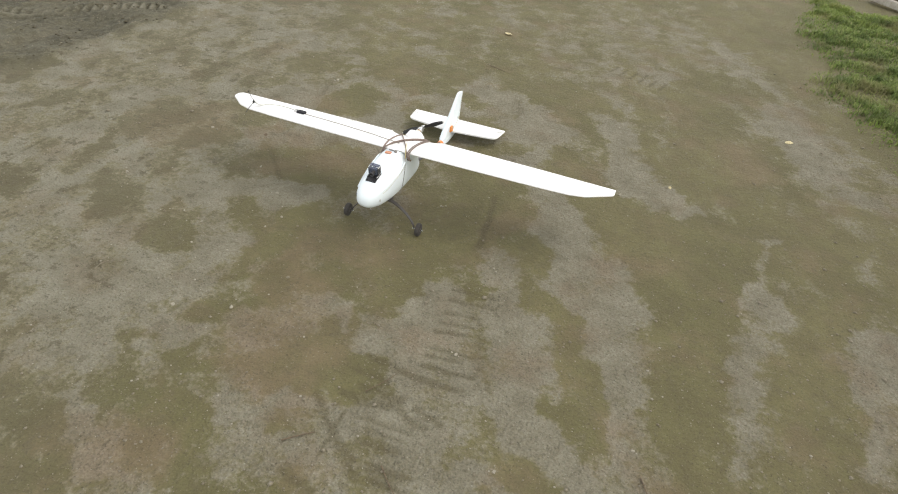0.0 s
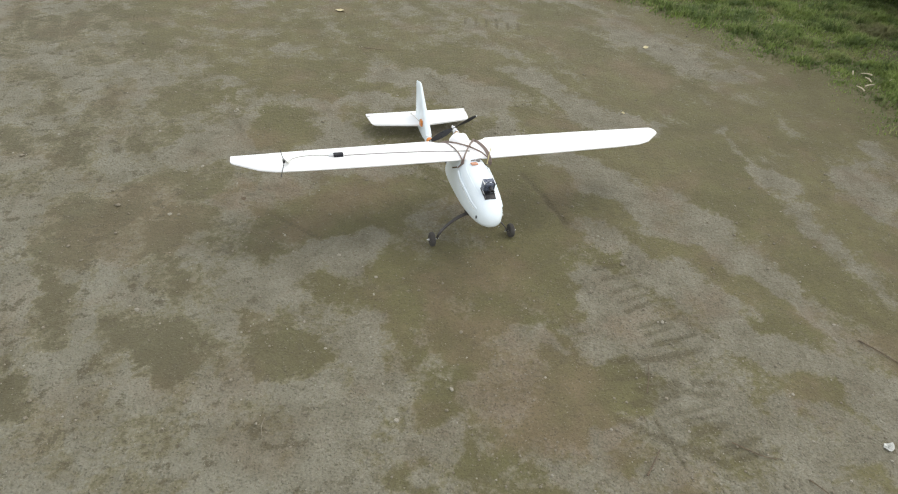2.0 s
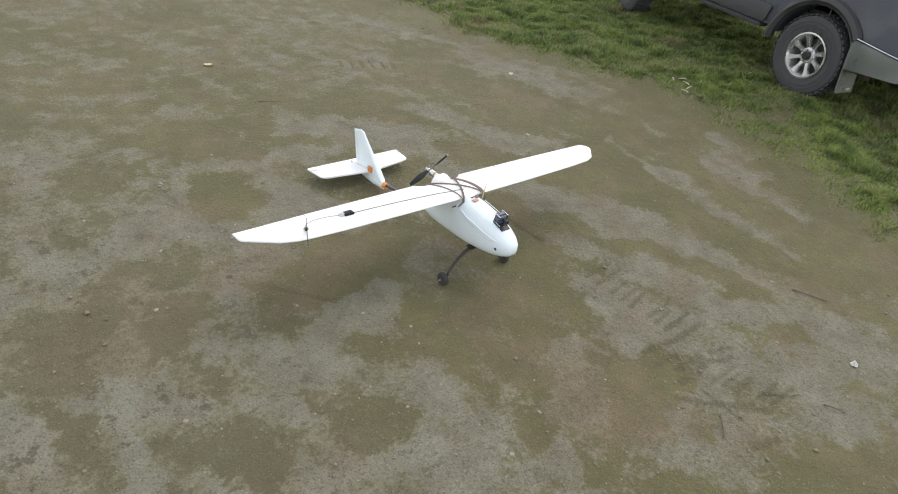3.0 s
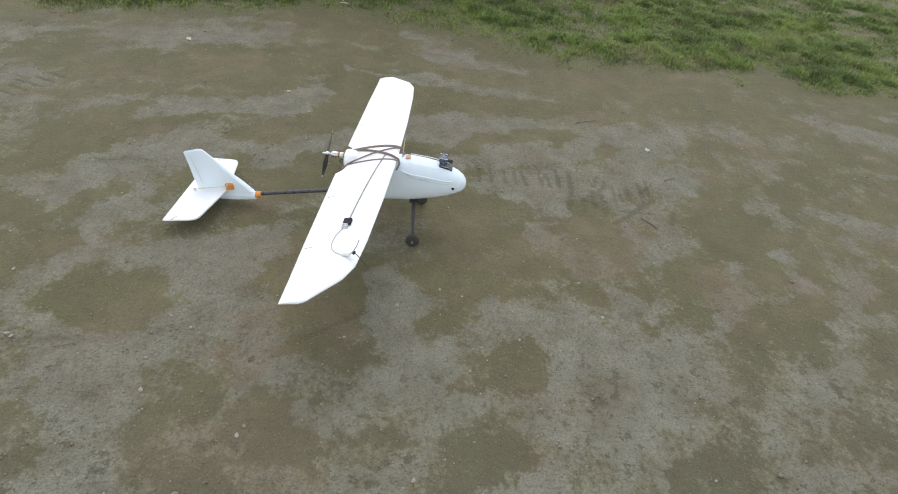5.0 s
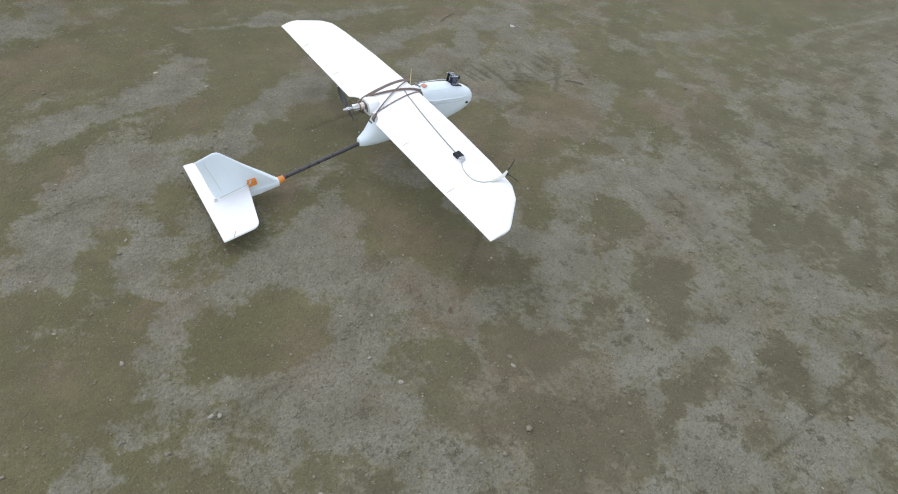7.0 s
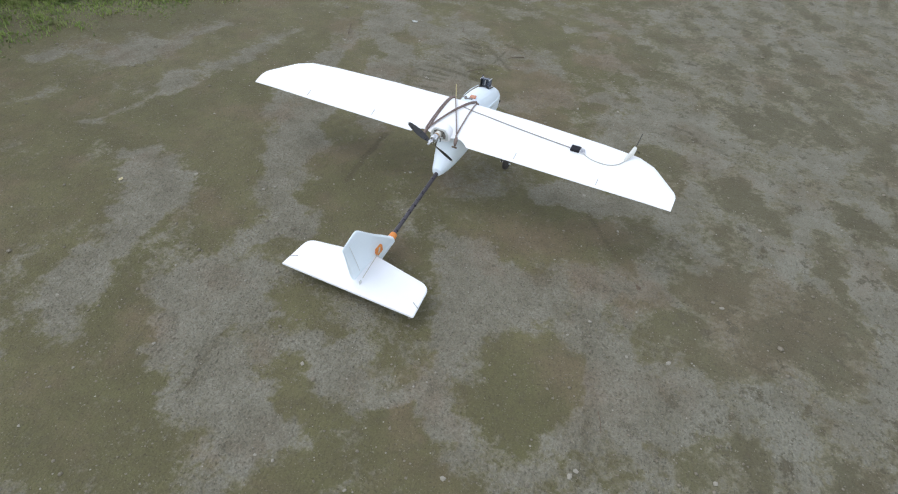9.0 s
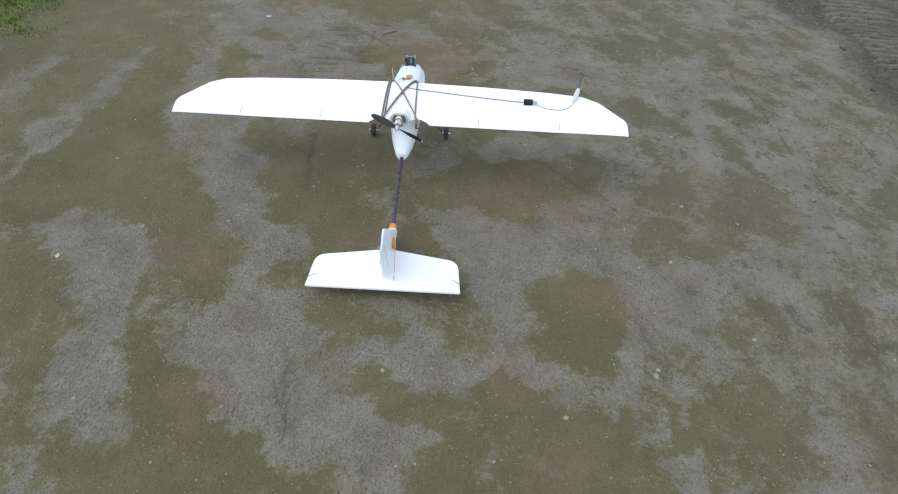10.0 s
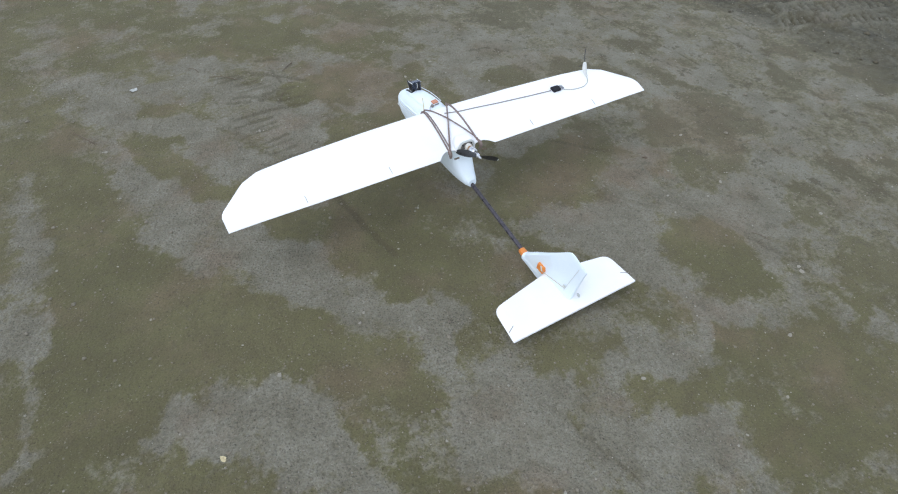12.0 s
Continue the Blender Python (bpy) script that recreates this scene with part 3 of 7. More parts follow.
damp_and_shade(0.15, (0.25, 1.17), (0.20, 1.29))
damp_and_shade(0.34, (1.16, 0.65), (1.17, 0.65))
damp_and_shade(0.21, (0.62, -0.20), (0.53, -0.15))
damp_and_shade(0.16, (0.42, 0.16), (0.29, 0.23))
damp_and_shade(0.17, (0.98, 0.20), (0.70, 0.35))
damp_and_shade(0.24, (0.73, 0.55), (0.70, 0.57))
damp_and_shade(0.25, (1.19, -0.50), (1.35, 0.36))
damp_and_shade(0.29, (-0.67, 0.70), (-0.64, 0.73))
damp_and_shade(0.15, (0.15, 0.73), (-0.04, 0.84))
damp_and_shade(0.24, (-0.48, 1.13), (-0.61, 1.21))
damp_and_shade(0.18, (-0.12, 1.17), (-0.26, 1.26))
pale(0.13, (-0.73, 0.39), (-0.90, 0.13), (-0.96, -0.21))
pale(0.18, (-0.82, 0.40), (-1.06, 0.46), (-1.13, 0.59))
pale(0.14, (-1.19, 0.60), (-1.30, 0.41))
pale(0.22, (-0.34, 0.50), (-0.47, 0.25))
pale(0.12, (-0.78, 0.62), (-0.93, 0.66), (-1.02, 0.76))
pale(0.12, (-0.19, 1.21), (-0.37, 1.25))
pale(0.14, (-0.23, 1.40), (-0.50, 1.45))
pale(0.21, (-1.22, -0.33), (-1.35, -0.53), (-1.59, -0.56))
pale(0.13, (-1.56, -0.30), (-1.63, -0.03))
pale(0.14, (-0.64, -0.58), (-0.63, -1.00))
damp_and_shade(0.29, (-1.03, 0.13), (-1.22, 0.10), (-1.43, 0.02))
damp_and_shade(0.21, (-1.14, 0.01), (-1.28, -0.09))
damp_and_shade(0.14, (-0.52, 0.79), (-0.68, 0.80))
damp_and_shade(0.13, (-0.58, 0.65), (-0.68, 0.61))
damp_and_shade(0.18, (-0.53, 0.05), (-0.75, -0.18))
damp_and_shade(0.21, (-1.00, -0.57), (-1.14, -0.58))
damp_and_shade(0.21, (-0.36, 1.18), (-0.43, 1.00))
damp_and_shade(0.19, (-0.61, 1.27), (-0.67, 1.10))
damp_and_shade(0.08, (-1.42, -0.28), (-1.52, -0.19))
pale(0.12, (-0.98, 0.61), (-1.07, 0.43), (-1.29, 0.39))
pale(0.17, (-0.70, 0.21), (-0.80, -0.05), (-0.88, -0.18))
pale(0.18, (-0.76, -0.38), (-0.67, -0.62))
pale(0.14, (-1.20, -0.31), (-1.36, -0.21))
pale(0.10, (-1.10, -0.81), (-1.29, -0.71))
pale(0.13, (-1.21, -1.15), (-1.36, -1.16))
damp_and_shade(0.21, (-0.64, 0.84), (-0.65, 0.67), (-0.60, 0.42))
damp_and_shade(0.15, (-0.97, 0.88), (-1.18, 0.82))
damp_and_shade(0.23, (-1.27, 0.27), (-1.26, 0.03))
damp_and_shade(0.16, (-0.98, 0.15), (-1.04, 0.02))
damp_and_shade(0.16, (-1.02, -0.55), (-1.07, -0.62))
damp_and_shade(0.15, (-1.08, -0.98), (-1.25, -0.95))
pale(0.11, (-0.84, 0.13), (-0.95, -0.18))
pale(0.10, (-0.50, -0.29), (-0.59, -0.50), (-0.73, -0.57))
pale(0.15, (-0.98, -0.30), (-0.85, -0.58), (-0.64, -0.75))
pale(0.10, (-0.46, -0.74), (-0.42, -0.89), (-0.13, -0.82))
pale(0.08, (-1.61, 0.34), (-1.57, 0.11))
pale(0.20, (0.90, -0.43), (0.98, -0.84), (1.07, -1.23), (0.94, -1.54))
pale(0.15, (0.29, -0.91), (0.44, -1.16), (0.55, -1.33))
pale(0.20, (0.34, -0.64), (0.35, -0.83))
damp_and_shade(0.25, (-1.22, 0.07), (-1.06, 0.22), (-0.94, 0.20))
damp_and_shade(0.20, (-1.51, 0.14), (-1.33, 0.09))
damp_and_shade(0.25, (-0.62, -0.05), (-0.44, -0.23), (-0.24, -0.35))
damp_and_shade(0.31, (0.02, -0.56), (0.05, -0.67))
damp_and_shade(0.22, (0.03, -0.89), (0.10, -1.02), (-0.11, -1.04))
damp_and_shade(0.15, (-0.25, -1.10), (-0.06, -1.21))
pale(0.10, (0.90, 0.63), (0.78, 0.82), (0.73, 0.98), (0.77, 1.09))
pale(0.11, (0.49, 0.36), (0.42, 0.63), (0.48, 0.85))
pale(0.18, (-0.40, 0.39), (-0.38, 0.61))
pale(0.12, (0.04, 0.92), (-0.16, 0.92), (-0.29, 0.85))
pale(0.12, (-0.98, 0.71), (-1.01, 0.84))
damp_and_shade(0.18, (0.62, 0.80), (0.51, 1.04))
damp_and_shade(0.16, (0.17, 0.78), (-0.01, 0.78))
damp_and_shade(0.18, (-0.54, 0.74), (-0.62, 0.78), (-0.67, 0.68))
damp_and_shade(0.11, (-0.38, 1.11), (-0.58, 0.99))
damp_and_shade(0.24, (-1.39, 0.03), (-1.11, 0.20), (-0.99, 0.21))
damp_and_shade(0.17, (0.45, 0.17), (0.28, 0.18), (0.21, 0.03))
pale(0.11, (0.73, -0.11), (0.62, 0.13), (0.50, 0.26), (0.42, 0.44), (0.40, 0.62), (0.42, 0.79))
pale(0.14, (0.96, 0.35), (1.03, 0.44))
pale(0.08, (0.92, 0.42), (0.90, 0.63), (0.83, 0.76))
pale(0.13, (0.37, 0.77), (0.29, 1.00), (0.12, 1.15))
pale(0.09, (1.42, -0.49), (1.46, -0.27), (1.43, -0.04))
pale(0.14, (-0.09, 0.81), (-0.30, 0.98), (-0.43, 1.21))
damp_and_shade(0.15, (0.68, 0.27), (0.72, 0.53), (0.67, 0.76))
damp_and_shade(0.11, (0.95, -0.11), (0.86, 0.11))
damp_and_shade(0.31, (-0.81, -0.02), (-1.25, 0.15))
damp_and_shade(0.14, (1.28, -0.38), (1.27, 0.09), (1.29, 0.34))
pale(0.15, (0.40, -0.62), (0.31, -0.82))
pale(0.12, (1.02, -0.33), (1.11, -0.69), (1.18, -1.05), (1.19, -1.39), (1.17, -1.53))
pale(0.13, (2.06, 0.03), (1.90, -0.56), (1.83, -0.94))
pale(0.18, (-0.74, -1.03), (-0.49, -1.12))
pale(0.19, (-0.73, -0.70), (-0.54, -0.81))
damp_and_shade(0.16, (0.23, -0.96), (0.15, -1.14), (0.04, -0.99))
damp_and_shade(0.11, (-1.07, -0.58), (-0.95, -0.69))
damp_and_shade(0.11, (0.78, -1.16), (0.89, -1.30))
damp_and_shade(0.12, (-0.26, -1.18), (-0.12, -1.11))
# the clearest streaks and patches, laid last
FIRST_CLEAR = len(STAINS)
pale(0.12, (0.79, 1.27), (0.84, 1.23))
pale(0.10, (0.77, 1.27), (0.69, 1.34))
damp_and_shade(0.17, (1.52, -0.60), (1.52, -0.79), (1.51, -0.95))
damp_and_shade(0.12, (-1.51, -1.08), (-1.63, -1.08))
damp_and_shade(0.17, (0.38, -1.58), (0.44, -1.66))
pale(0.11, (-1.49, 0.05), (-1.49, -0.21))
damp_and_shade(0.10, (-1.64, -0.90), (-1.75, -0.80))
pale(0.17, (1.91, 0.82), (1.92, 0.35), (1.84, -0.03), (1.87, -0.32), (1.84, -0.58), (1.82, -0.80))
damp_and_shade(0.24, (1.07, -1.27), (1.03, -1.42))
pale(0.16, (-1.16, -1.53), (-1.32, -1.51))
pale(0.11, (-1.37, 0.49), (-1.40, 0.65), (-1.40, 0.79))
pale(0.10, (-1.27, 0.95), (-1.30, 1.09))
damp_and_shade(0.15, (-0.66, 1.11), (-0.81, 1.00))
damp_and_shade(0.13, (0.71, 1.18), (0.59, 1.28))
damp_and_shade(0.16, (0.78, 1.16), (0.67, 1.21))
damp_and_shade(0.15, (-1.50, -1.07), (-1.57, -1.16))
pale(0.10, (1.42, -0.68), (1.30, -0.35), (1.40, -0.33), (1.38, -0.13))
pale(0.15, (-1.29, 0.98), (-1.38, 0.66))
pale(0.11, (1.39, -0.74), (1.43, -0.50), (1.41, -0.23), (1.39, -0.02), (1.45, 0.16))
pale(0.11, (-1.56, -0.79), (-1.64, -0.84))
damp_and_shade(0.25, (1.12, -1.13), (1.04, -1.40), (1.03, -1.53))
pale(0.14, (1.90, -0.06), (1.85, -0.36), (1.65, -0.30))
damp_and_shade(0.21, (-0.41, -1.62), (-0.25, -1.59), (-0.03, -1.55))
damp_and_shade(0.12, (-1.05, -0.95), (-0.97, -1.04))
pale(0.14, (-1.05, -0.81), (-1.14, -0.86))
pale(0.22, (1.81, 1.60), (1.83, 1.03), (1.88, 0.55), (1.83, 0.22))
pale(0.09, (1.01, 0.79), (1.05, 0.86))
pale(0.11, (1.42, -0.50), (1.38, -0.67), (1.38, -0.82), (1.37, -0.91))
damp_and_shade(0.25, (1.68, -0.03), (1.66, -0.41), (1.61, -0.73), (1.62, -0.92))
pale(0.12, (1.36, 0.19), (1.42, -0.11), (1.37, -0.20))
pale(0.34, (1.52, -2.62), (1.38, -2.91), (1.24, -3.18))
pale(0.12, (-0.88, 1.12), (-0.90, 1.20))
damp_and_shade(0.15, (-1.06, 1.07), (-1.15, 1.14))
pale(0.14, (0.00, 1.03), (-0.08, 1.11), (-0.18, 1.19))
pale(0.13, (0.67, -1.26), (0.60, -1.43), (0.55, -1.54))
damp_and_shade(0.15, (0.97, 0.70), (0.91, 0.88))
damp_and_shade(0.27, (0.60, 1.28), (0.27, 1.31), (0.17, 1.41))
pale(0.17, (1.92, 0.00), (1.91, -0.28), (1.93, -0.48), (1.90, -0.70))
pale(0.13, (-1.44, -0.96), (-1.54, -0.86))
pale(0.23, (1.64, 2.17), (1.77, 1.61), (1.84, 1.08), (1.92, 0.67))
damp_and_shade(0.25, (1.25, -0.56), (1.27, -0.10), (1.31, 0.25), (1.40, 0.38))
pale(0.12, (-1.43, 0.60), (-1.32, 0.75))
damp_and_shade(0.15, (1.09, 0.65), (0.98, 0.66))
damp_and_shade(0.16, (-0.99, -1.33), (-1.12, -1.34))
pale(0.14, (-1.40, 0.45), (-1.30, 0.29), (-1.14, 0.31))
damp_and_shade(0.17, (-0.55, 1.07), (-0.73, 1.02), (-0.70, 1.14))
pale(0.06, (0.84, 0.98), (0.66, 1.00))
damp_and_shade(0.10, (-1.45, -0.69), (-1.60, -0.65), (-1.65, -0.63))
pale(0.15, (-0.69, -1.11), (-0.69, -1.25), (-0.65, -1.40), (-0.54, -1.51))
pale(0.13, (-0.39, 1.16), (-0.30, 1.04), (-0.22, 0.86), (-0.12, 0.79))
pale(0.13, (-0.72, 0.88), (-0.65, 0.87), (-0.62, 0.84))
pale(0.24, (-0.95, -0.81), (-0.72, -1.00), (-0.59, -1.19), (-0.54, -1.38))
pale(0.20, (-1.96, 0.23), (-1.63, 0.08), (-1.36, -0.06))
pale(0.17, (-1.26, -1.00), (-1.39, -1.11), (-1.39, -0.85))
pale(0.17, (-1.10, -1.33), (-1.24, -1.31))
damp_and_shade(0.16, (-0.91, 0.82), (-1.04, 0.72), (-1.08, 0.86))
pale(0.13, (1.48, 0.15), (1.42, -0.13), (1.43, -0.35))
pale(0.17, (1.80, 0.88), (1.71, 1.45), (1.56, 1.83))
damp_and_shade(0.18, (-1.16, 0.59), (-1.18, 0.71), (-1.11, 0.84))
damp_and_shade(0.09, (-1.40, -0.75), (-1.51, -0.75))
pale(0.11, (0.95, 0.38), (0.88, 0.54), (0.80, 0.69), (0.76, 0.87), (0.74, 0.95), (0.75, 1.06))
pale(0.24, (1.03, -1.62), (1.04, -1.24), (0.95, -0.90))
pale(0.11, (1.38, -0.54), (1.36, -0.72), (1.29, -0.94), (1.19, -1.19))
pale(0.15, (-1.52, -0.46), (-1.50, -0.59), (-1.59, -0.26), (-1.67, -0.36))
damp_and_shade(0.20, (-1.10, -0.61), (-0.99, -0.58), (-0.91, -0.64))
pale(0.11, (1.47, -0.50), (1.44, -0.71), (1.44, -0.89))
damp_and_shade(0.14, (-0.14, 1.10), (-0.22, 1.19))
pale(0.23, (1.27, 2.77), (1.43, 2.67))
pale(0.15, (1.01, 0.44), (0.86, 0.60), (0.78, 0.74), (0.76, 0.89), (0.74, 1.04))
damp_and_shade(0.19, (0.59, 1.02), (0.42, 1.14), (0.29, 1.24))
damp_and_shade(0.18, (-1.02, -1.19), (-1.18, -1.23))
warm(0.20, (-1.26, -0.05), (-1.36, -0.08))
damp_and_shade(0.27, (-1.29, 0.04), (-1.08, -0.01), (-1.12, -0.15))
pale(0.14, (1.47, 0.18), (1.46, -0.13), (1.48, -0.35), (1.47, -0.55), (1.43, -0.76), (1.42, -0.89))
damp_and_shade(0.21, (-1.20, 0.57), (-1.19, 0.69), (-1.13, 0.70))
damp_and_shade(0.25, (-1.32, 0.12), (-1.15, 0.12), (-1.01, 0.08), (-1.13, -0.11), (-1.31, -0.06))
warm(0.09, (-0.40, 1.01), (-0.36, 0.94))
pale(0.14, (-1.22, 0.38), (-1.39, 0.28), (-1.53, 0.30))
damp_and_shade(0.14, (0.53, 1.04), (0.42, 1.17), (0.40, 1.26))
pale(0.14, (0.67, 0.82), (0.78, 0.65), (0.87, 0.52))
pale(0.17, (-1.07, 0.42), (-1.18, 0.42))
pale(0.15, (-0.84, 0.63), (-0.93, 0.49), (-0.99, 0.61))
pale(0.16, (-1.31, -0.73), (-1.29, -0.91), (-1.32, -1.07))
warm(0.14, (-1.20, -0.12), (-1.08, -0.11))
damp_and_shade(0.27, (1.15, -0.18), (1.26, -0.50), (1.30, -0.77), (1.35, -1.05), (1.39, -1.20))
damp_and_shade(0.18, (-0.39, 0.81), (-0.56, 0.90), (-0.66, 1.07))
pale(0.12, (1.40, -0.63), (1.46, -0.48))
pale(0.12, (1.08, 0.36), (0.95, 0.39), (0.91, 0.54), (0.83, 0.68), (0.78, 0.80), (0.78, 0.91))
pale(0.13, (-0.70, -1.00), (-0.74, -1.13))
damp_and_shade(0.23, (0.98, 0.00), (1.15, -0.24), (1.20, -0.59), (1.21, -0.87), (1.18, -1.11))
damp_and_shade(0.20, (-1.20, 0.57), (-1.22, 0.66))
damp_and_shade(0.14, (-1.08, -0.54), (-1.02, -0.65), (-1.13, -0.54))
pale(0.12, (0.40, 0.81), (0.40, 0.66))
pale(0.18, (-1.33, 0.33), (-1.20, 0.40), (-1.36, 0.44))
damp_and_shade(0.18, (1.12, 0.13), (0.98, 0.19), (0.87, 0.19))
pale(0.24, (0.98, 2.86), (1.07, 2.71))
pale(0.14, (0.30, 0.69), (0.33, 0.82))
pale(0.15, (-1.10, -0.31), (-1.28, -0.21), (-1.41, -0.11))
pale(0.18, (-0.85, -1.31), (-0.95, -1.13))
pale(0.10, (1.15, 0.34), (1.13, 0.37))
damp_and_shade(0.35, (0.29, -1.70), (-0.03, -1.82), (-0.39, -2.03))
pale(0.17, (1.42, -0.49), (1.39, -0.76), (1.46, -0.95))
warm(0.27, (1.42, 1.05), (1.47, 0.89))
pale(0.21, (0.99, -1.42), (0.98, -1.01), (0.83, -0.79), (0.69, -0.85))
pale(0.19, (1.77, 0.24), (1.89, 0.05), (1.89, -0.22), (1.86, -0.39))
pale(0.19, (1.96, 0.03), (1.96, -0.36), (1.96, -0.64))
pale(0.18, (0.56, 0.77), (0.59, 0.63), (0.62, 0.49), (0.63, 0.39))
damp_and_shade(0.22, (-0.99, 0.10), (-1.23, 0.07), (-1.37, 0.12), (-1.17, 0.26))
damp_and_shade(0.15, (-1.08, -1.00), (-1.16, -0.90))
pale(0.08, (1.11, -0.00), (1.14, 0.08))
pale(0.14, (-0.21, 0.86), (-0.26, 0.99), (-0.38, 1.08))
pale(0.16, (-0.63, -1.28), (-0.60, -1.48))
pale(0.17, (-0.62, -0.89), (-0.42, -0.99), (-0.46, -1.19))
damp_and_shade(0.19, (0.76, -1.15), (0.85, -1.20))
damp_and_shade(0.16, (-1.13, -0.90), (-1.21, -0.93))
damp_and_shade(0.12, (-1.10, -0.97), (-1.18, -0.92))
pale(0.18, (0.88, -0.37), (0.96, -0.59), (1.02, -0.75), (1.04, -0.92), (1.06, -1.08), (1.06, -1.22), (1.07, -1.36))
damp_and_shade(0.17, (-0.64, 0.76), (-0.61, 0.62), (-0.61, 0.48), (-0.69, 0.60))
pale(0.15, (-0.99, -1.12), (-1.12, -0.67), (-1.24, -0.43))
damp_and_shade(0.14, (-0.91, 0.76), (-1.01, 0.84))
pale(0.13, (-1.01, 0.73), (-1.03, 0.83), (-0.87, 0.94))
damp_and_shade(0.17, (0.75, 0.45), (0.63, 0.68), (0.61, 0.86))
damp_and_shade(0.10, (-1.04, -0.58), (-0.97, -0.69), (-1.11, -0.63))
pale(0.16, (0.40, -1.09), (0.40, -1.24), (0.27, -1.23))
damp_and_shade(0.28, (-1.47, 0.00), (-1.15, 0.03), (-0.89, 0.04))
pale(0.11, (1.43, -0.14), (1.45, -0.35))
damp_and_shade(0.50, (0.96, 1.50), (1.30, 0.93), (1.41, 0.32))
pale(0.11, (-0.15, -1.24), (-0.32, -1.22))
damp_and_shade(0.29, (1.06, 0.07), (1.20, -0.38), (1.27, -0.73), (1.28, -1.03))
damp_and_shade(0.10, (-1.33, -0.37), (-1.47, -0.29))
damp_and_shade(0.11, (-0.44, -1.24), (-0.28, -1.20))
pale(0.16, (-0.91, -0.90), (-0.85, -1.13), (-0.90, -1.30))
pale(0.12, (-1.07, -0.73), (-1.26, -0.73), (-1.36, -0.63))
pale(0.17, (0.71, -0.16), (0.79, -0.31), (0.89, -0.51), (0.96, -0.66), (1.00, -0.79), (1.04, -0.91), (1.05, -1.05), (1.07, -1.15))
damp_and_shade(0.27, (0.89, 0.23), (0.67, 0.48), (0.67, 0.63), (0.65, 0.76))
pale(0.15, (-0.70, 0.80), (-0.81, 0.73), (-0.93, 0.71))
warm(0.25, (-1.11, 0.00), (-1.18, 0.07))
damp_and_shade(0.09, (-1.35, -0.50), (-1.39, -0.37))
warm(0.27, (-1.09, -0.02), (-1.32, -0.05))
pale(0.15, (-0.76, 0.40), (-0.97, 0.46), (-1.05, 0.54), (-1.18, 0.46))
damp_and_shade(0.21, (1.26, 0.89), (1.24, 0.42), (1.28, -0.00), (1.33, -0.42), (1.25, -0.80), (1.25, -1.08))
damp_and_shade(0.31, (-1.05, 0.07), (-1.36, 0.01), (-1.36, 0.18), (-0.92, 0.20))
pale(0.17, (0.67, 1.10), (0.76, 0.90), (0.91, 0.64), (1.09, 0.36))
damp_and_shade(0.11, (-0.60, 0.78), (-0.59, 0.65), (-0.62, 0.50), (-0.72, 0.55), (-0.70, 0.74))
damp_and_shade(0.25, (-0.94, -0.11), (-1.17, 0.01), (-1.15, 0.20))
pale(0.15, (0.94, 0.38), (1.01, 0.42), (0.94, 0.58), (0.90, 0.69))
damp_and_shade(0.26, (-1.04, 0.19), (-1.25, 0.03), (-1.28, 0.23), (-0.97, 0.29))
pale(0.15, (-0.99, -0.85), (-1.10, -0.69), (-1.23, -0.66))
pale(0.19, (-0.94, 0.61), (-1.01, 0.51), (-1.11, 0.44), (-1.24, 0.38))
pale(0.14, (-0.58, 0.94), (-0.74, 0.93), (-0.75, 1.03))
pale(0.14, (-1.04, -0.81), (-1.23, -0.57))
pale(0.21, (-0.93, -0.00), (-0.82, 0.03))
warm(0.21, (-0.05, -0.94), (-0.06, -0.99))
pale(0.14, (0.33, 0.95), (0.33, 1.07), (0.25, 1.02))
pale(0.16, (0.89, 0.85), (0.94, 0.62), (1.06, 0.39), (1.18, 0.38))
pale(0.17, (0.07, 1.11), (-0.05, 1.18), (-0.15, 1.11))
damp_and_shade(0.27, (1.33, 0.74), (1.56, 0.37), (1.47, -0.12), (1.48, -0.58), (1.37, -1.00))
pale(0.14, (-0.86, 0.18), (-0.90, -0.05), (-1.01, -0.18), (-0.92, -0.24))
damp_and_shade(0.19, (0.70, 0.36), (0.67, 0.55), (0.65, 0.72), (0.63, 0.87))
pale(0.23, (-0.76, -0.73), (-0.63, -0.69))
damp_and_shade(0.16, (-0.37, 1.02), (-0.52, 1.02), (-0.31, 0.97))
pale(0.18, (0.75, -0.25), (0.82, -0.46), (0.89, -0.66), (0.91, -0.86), (0.87, -1.05))
pale(0.14, (-0.84, -0.82), (-0.74, -0.78))
pale(0.19, (-0.94, -0.50), (-0.87, -0.69), (-0.80, -0.83), (-0.75, -0.94))
pale(0.15, (-0.33, -1.26), (-0.18, -1.26), (-0.00, -1.31))
damp_and_shade(0.16, (-0.56, 0.76), (-0.59, 0.61), (-0.67, 0.69), (-0.66, 0.79))
pale(0.19, (-0.80, -0.66), (-0.86, -0.54))
damp_and_shade(0.19, (-1.03, 0.22), (-0.99, 0.09), (-1.11, 0.01), (-1.15, -0.15), (-1.20, -0.05))
damp_and_shade(0.36, (1.67, -0.90), (1.66, -1.48), (1.64, -2.07))
damp_and_shade(0.12, (-0.42, 1.05), (-0.53, 1.09))
pale(0.14, (-0.44, -0.93), (-0.35, -1.06), (-0.33, -1.15))
pale(0.18, (-1.17, -0.40), (-1.07, -0.18), (-0.95, -0.05))
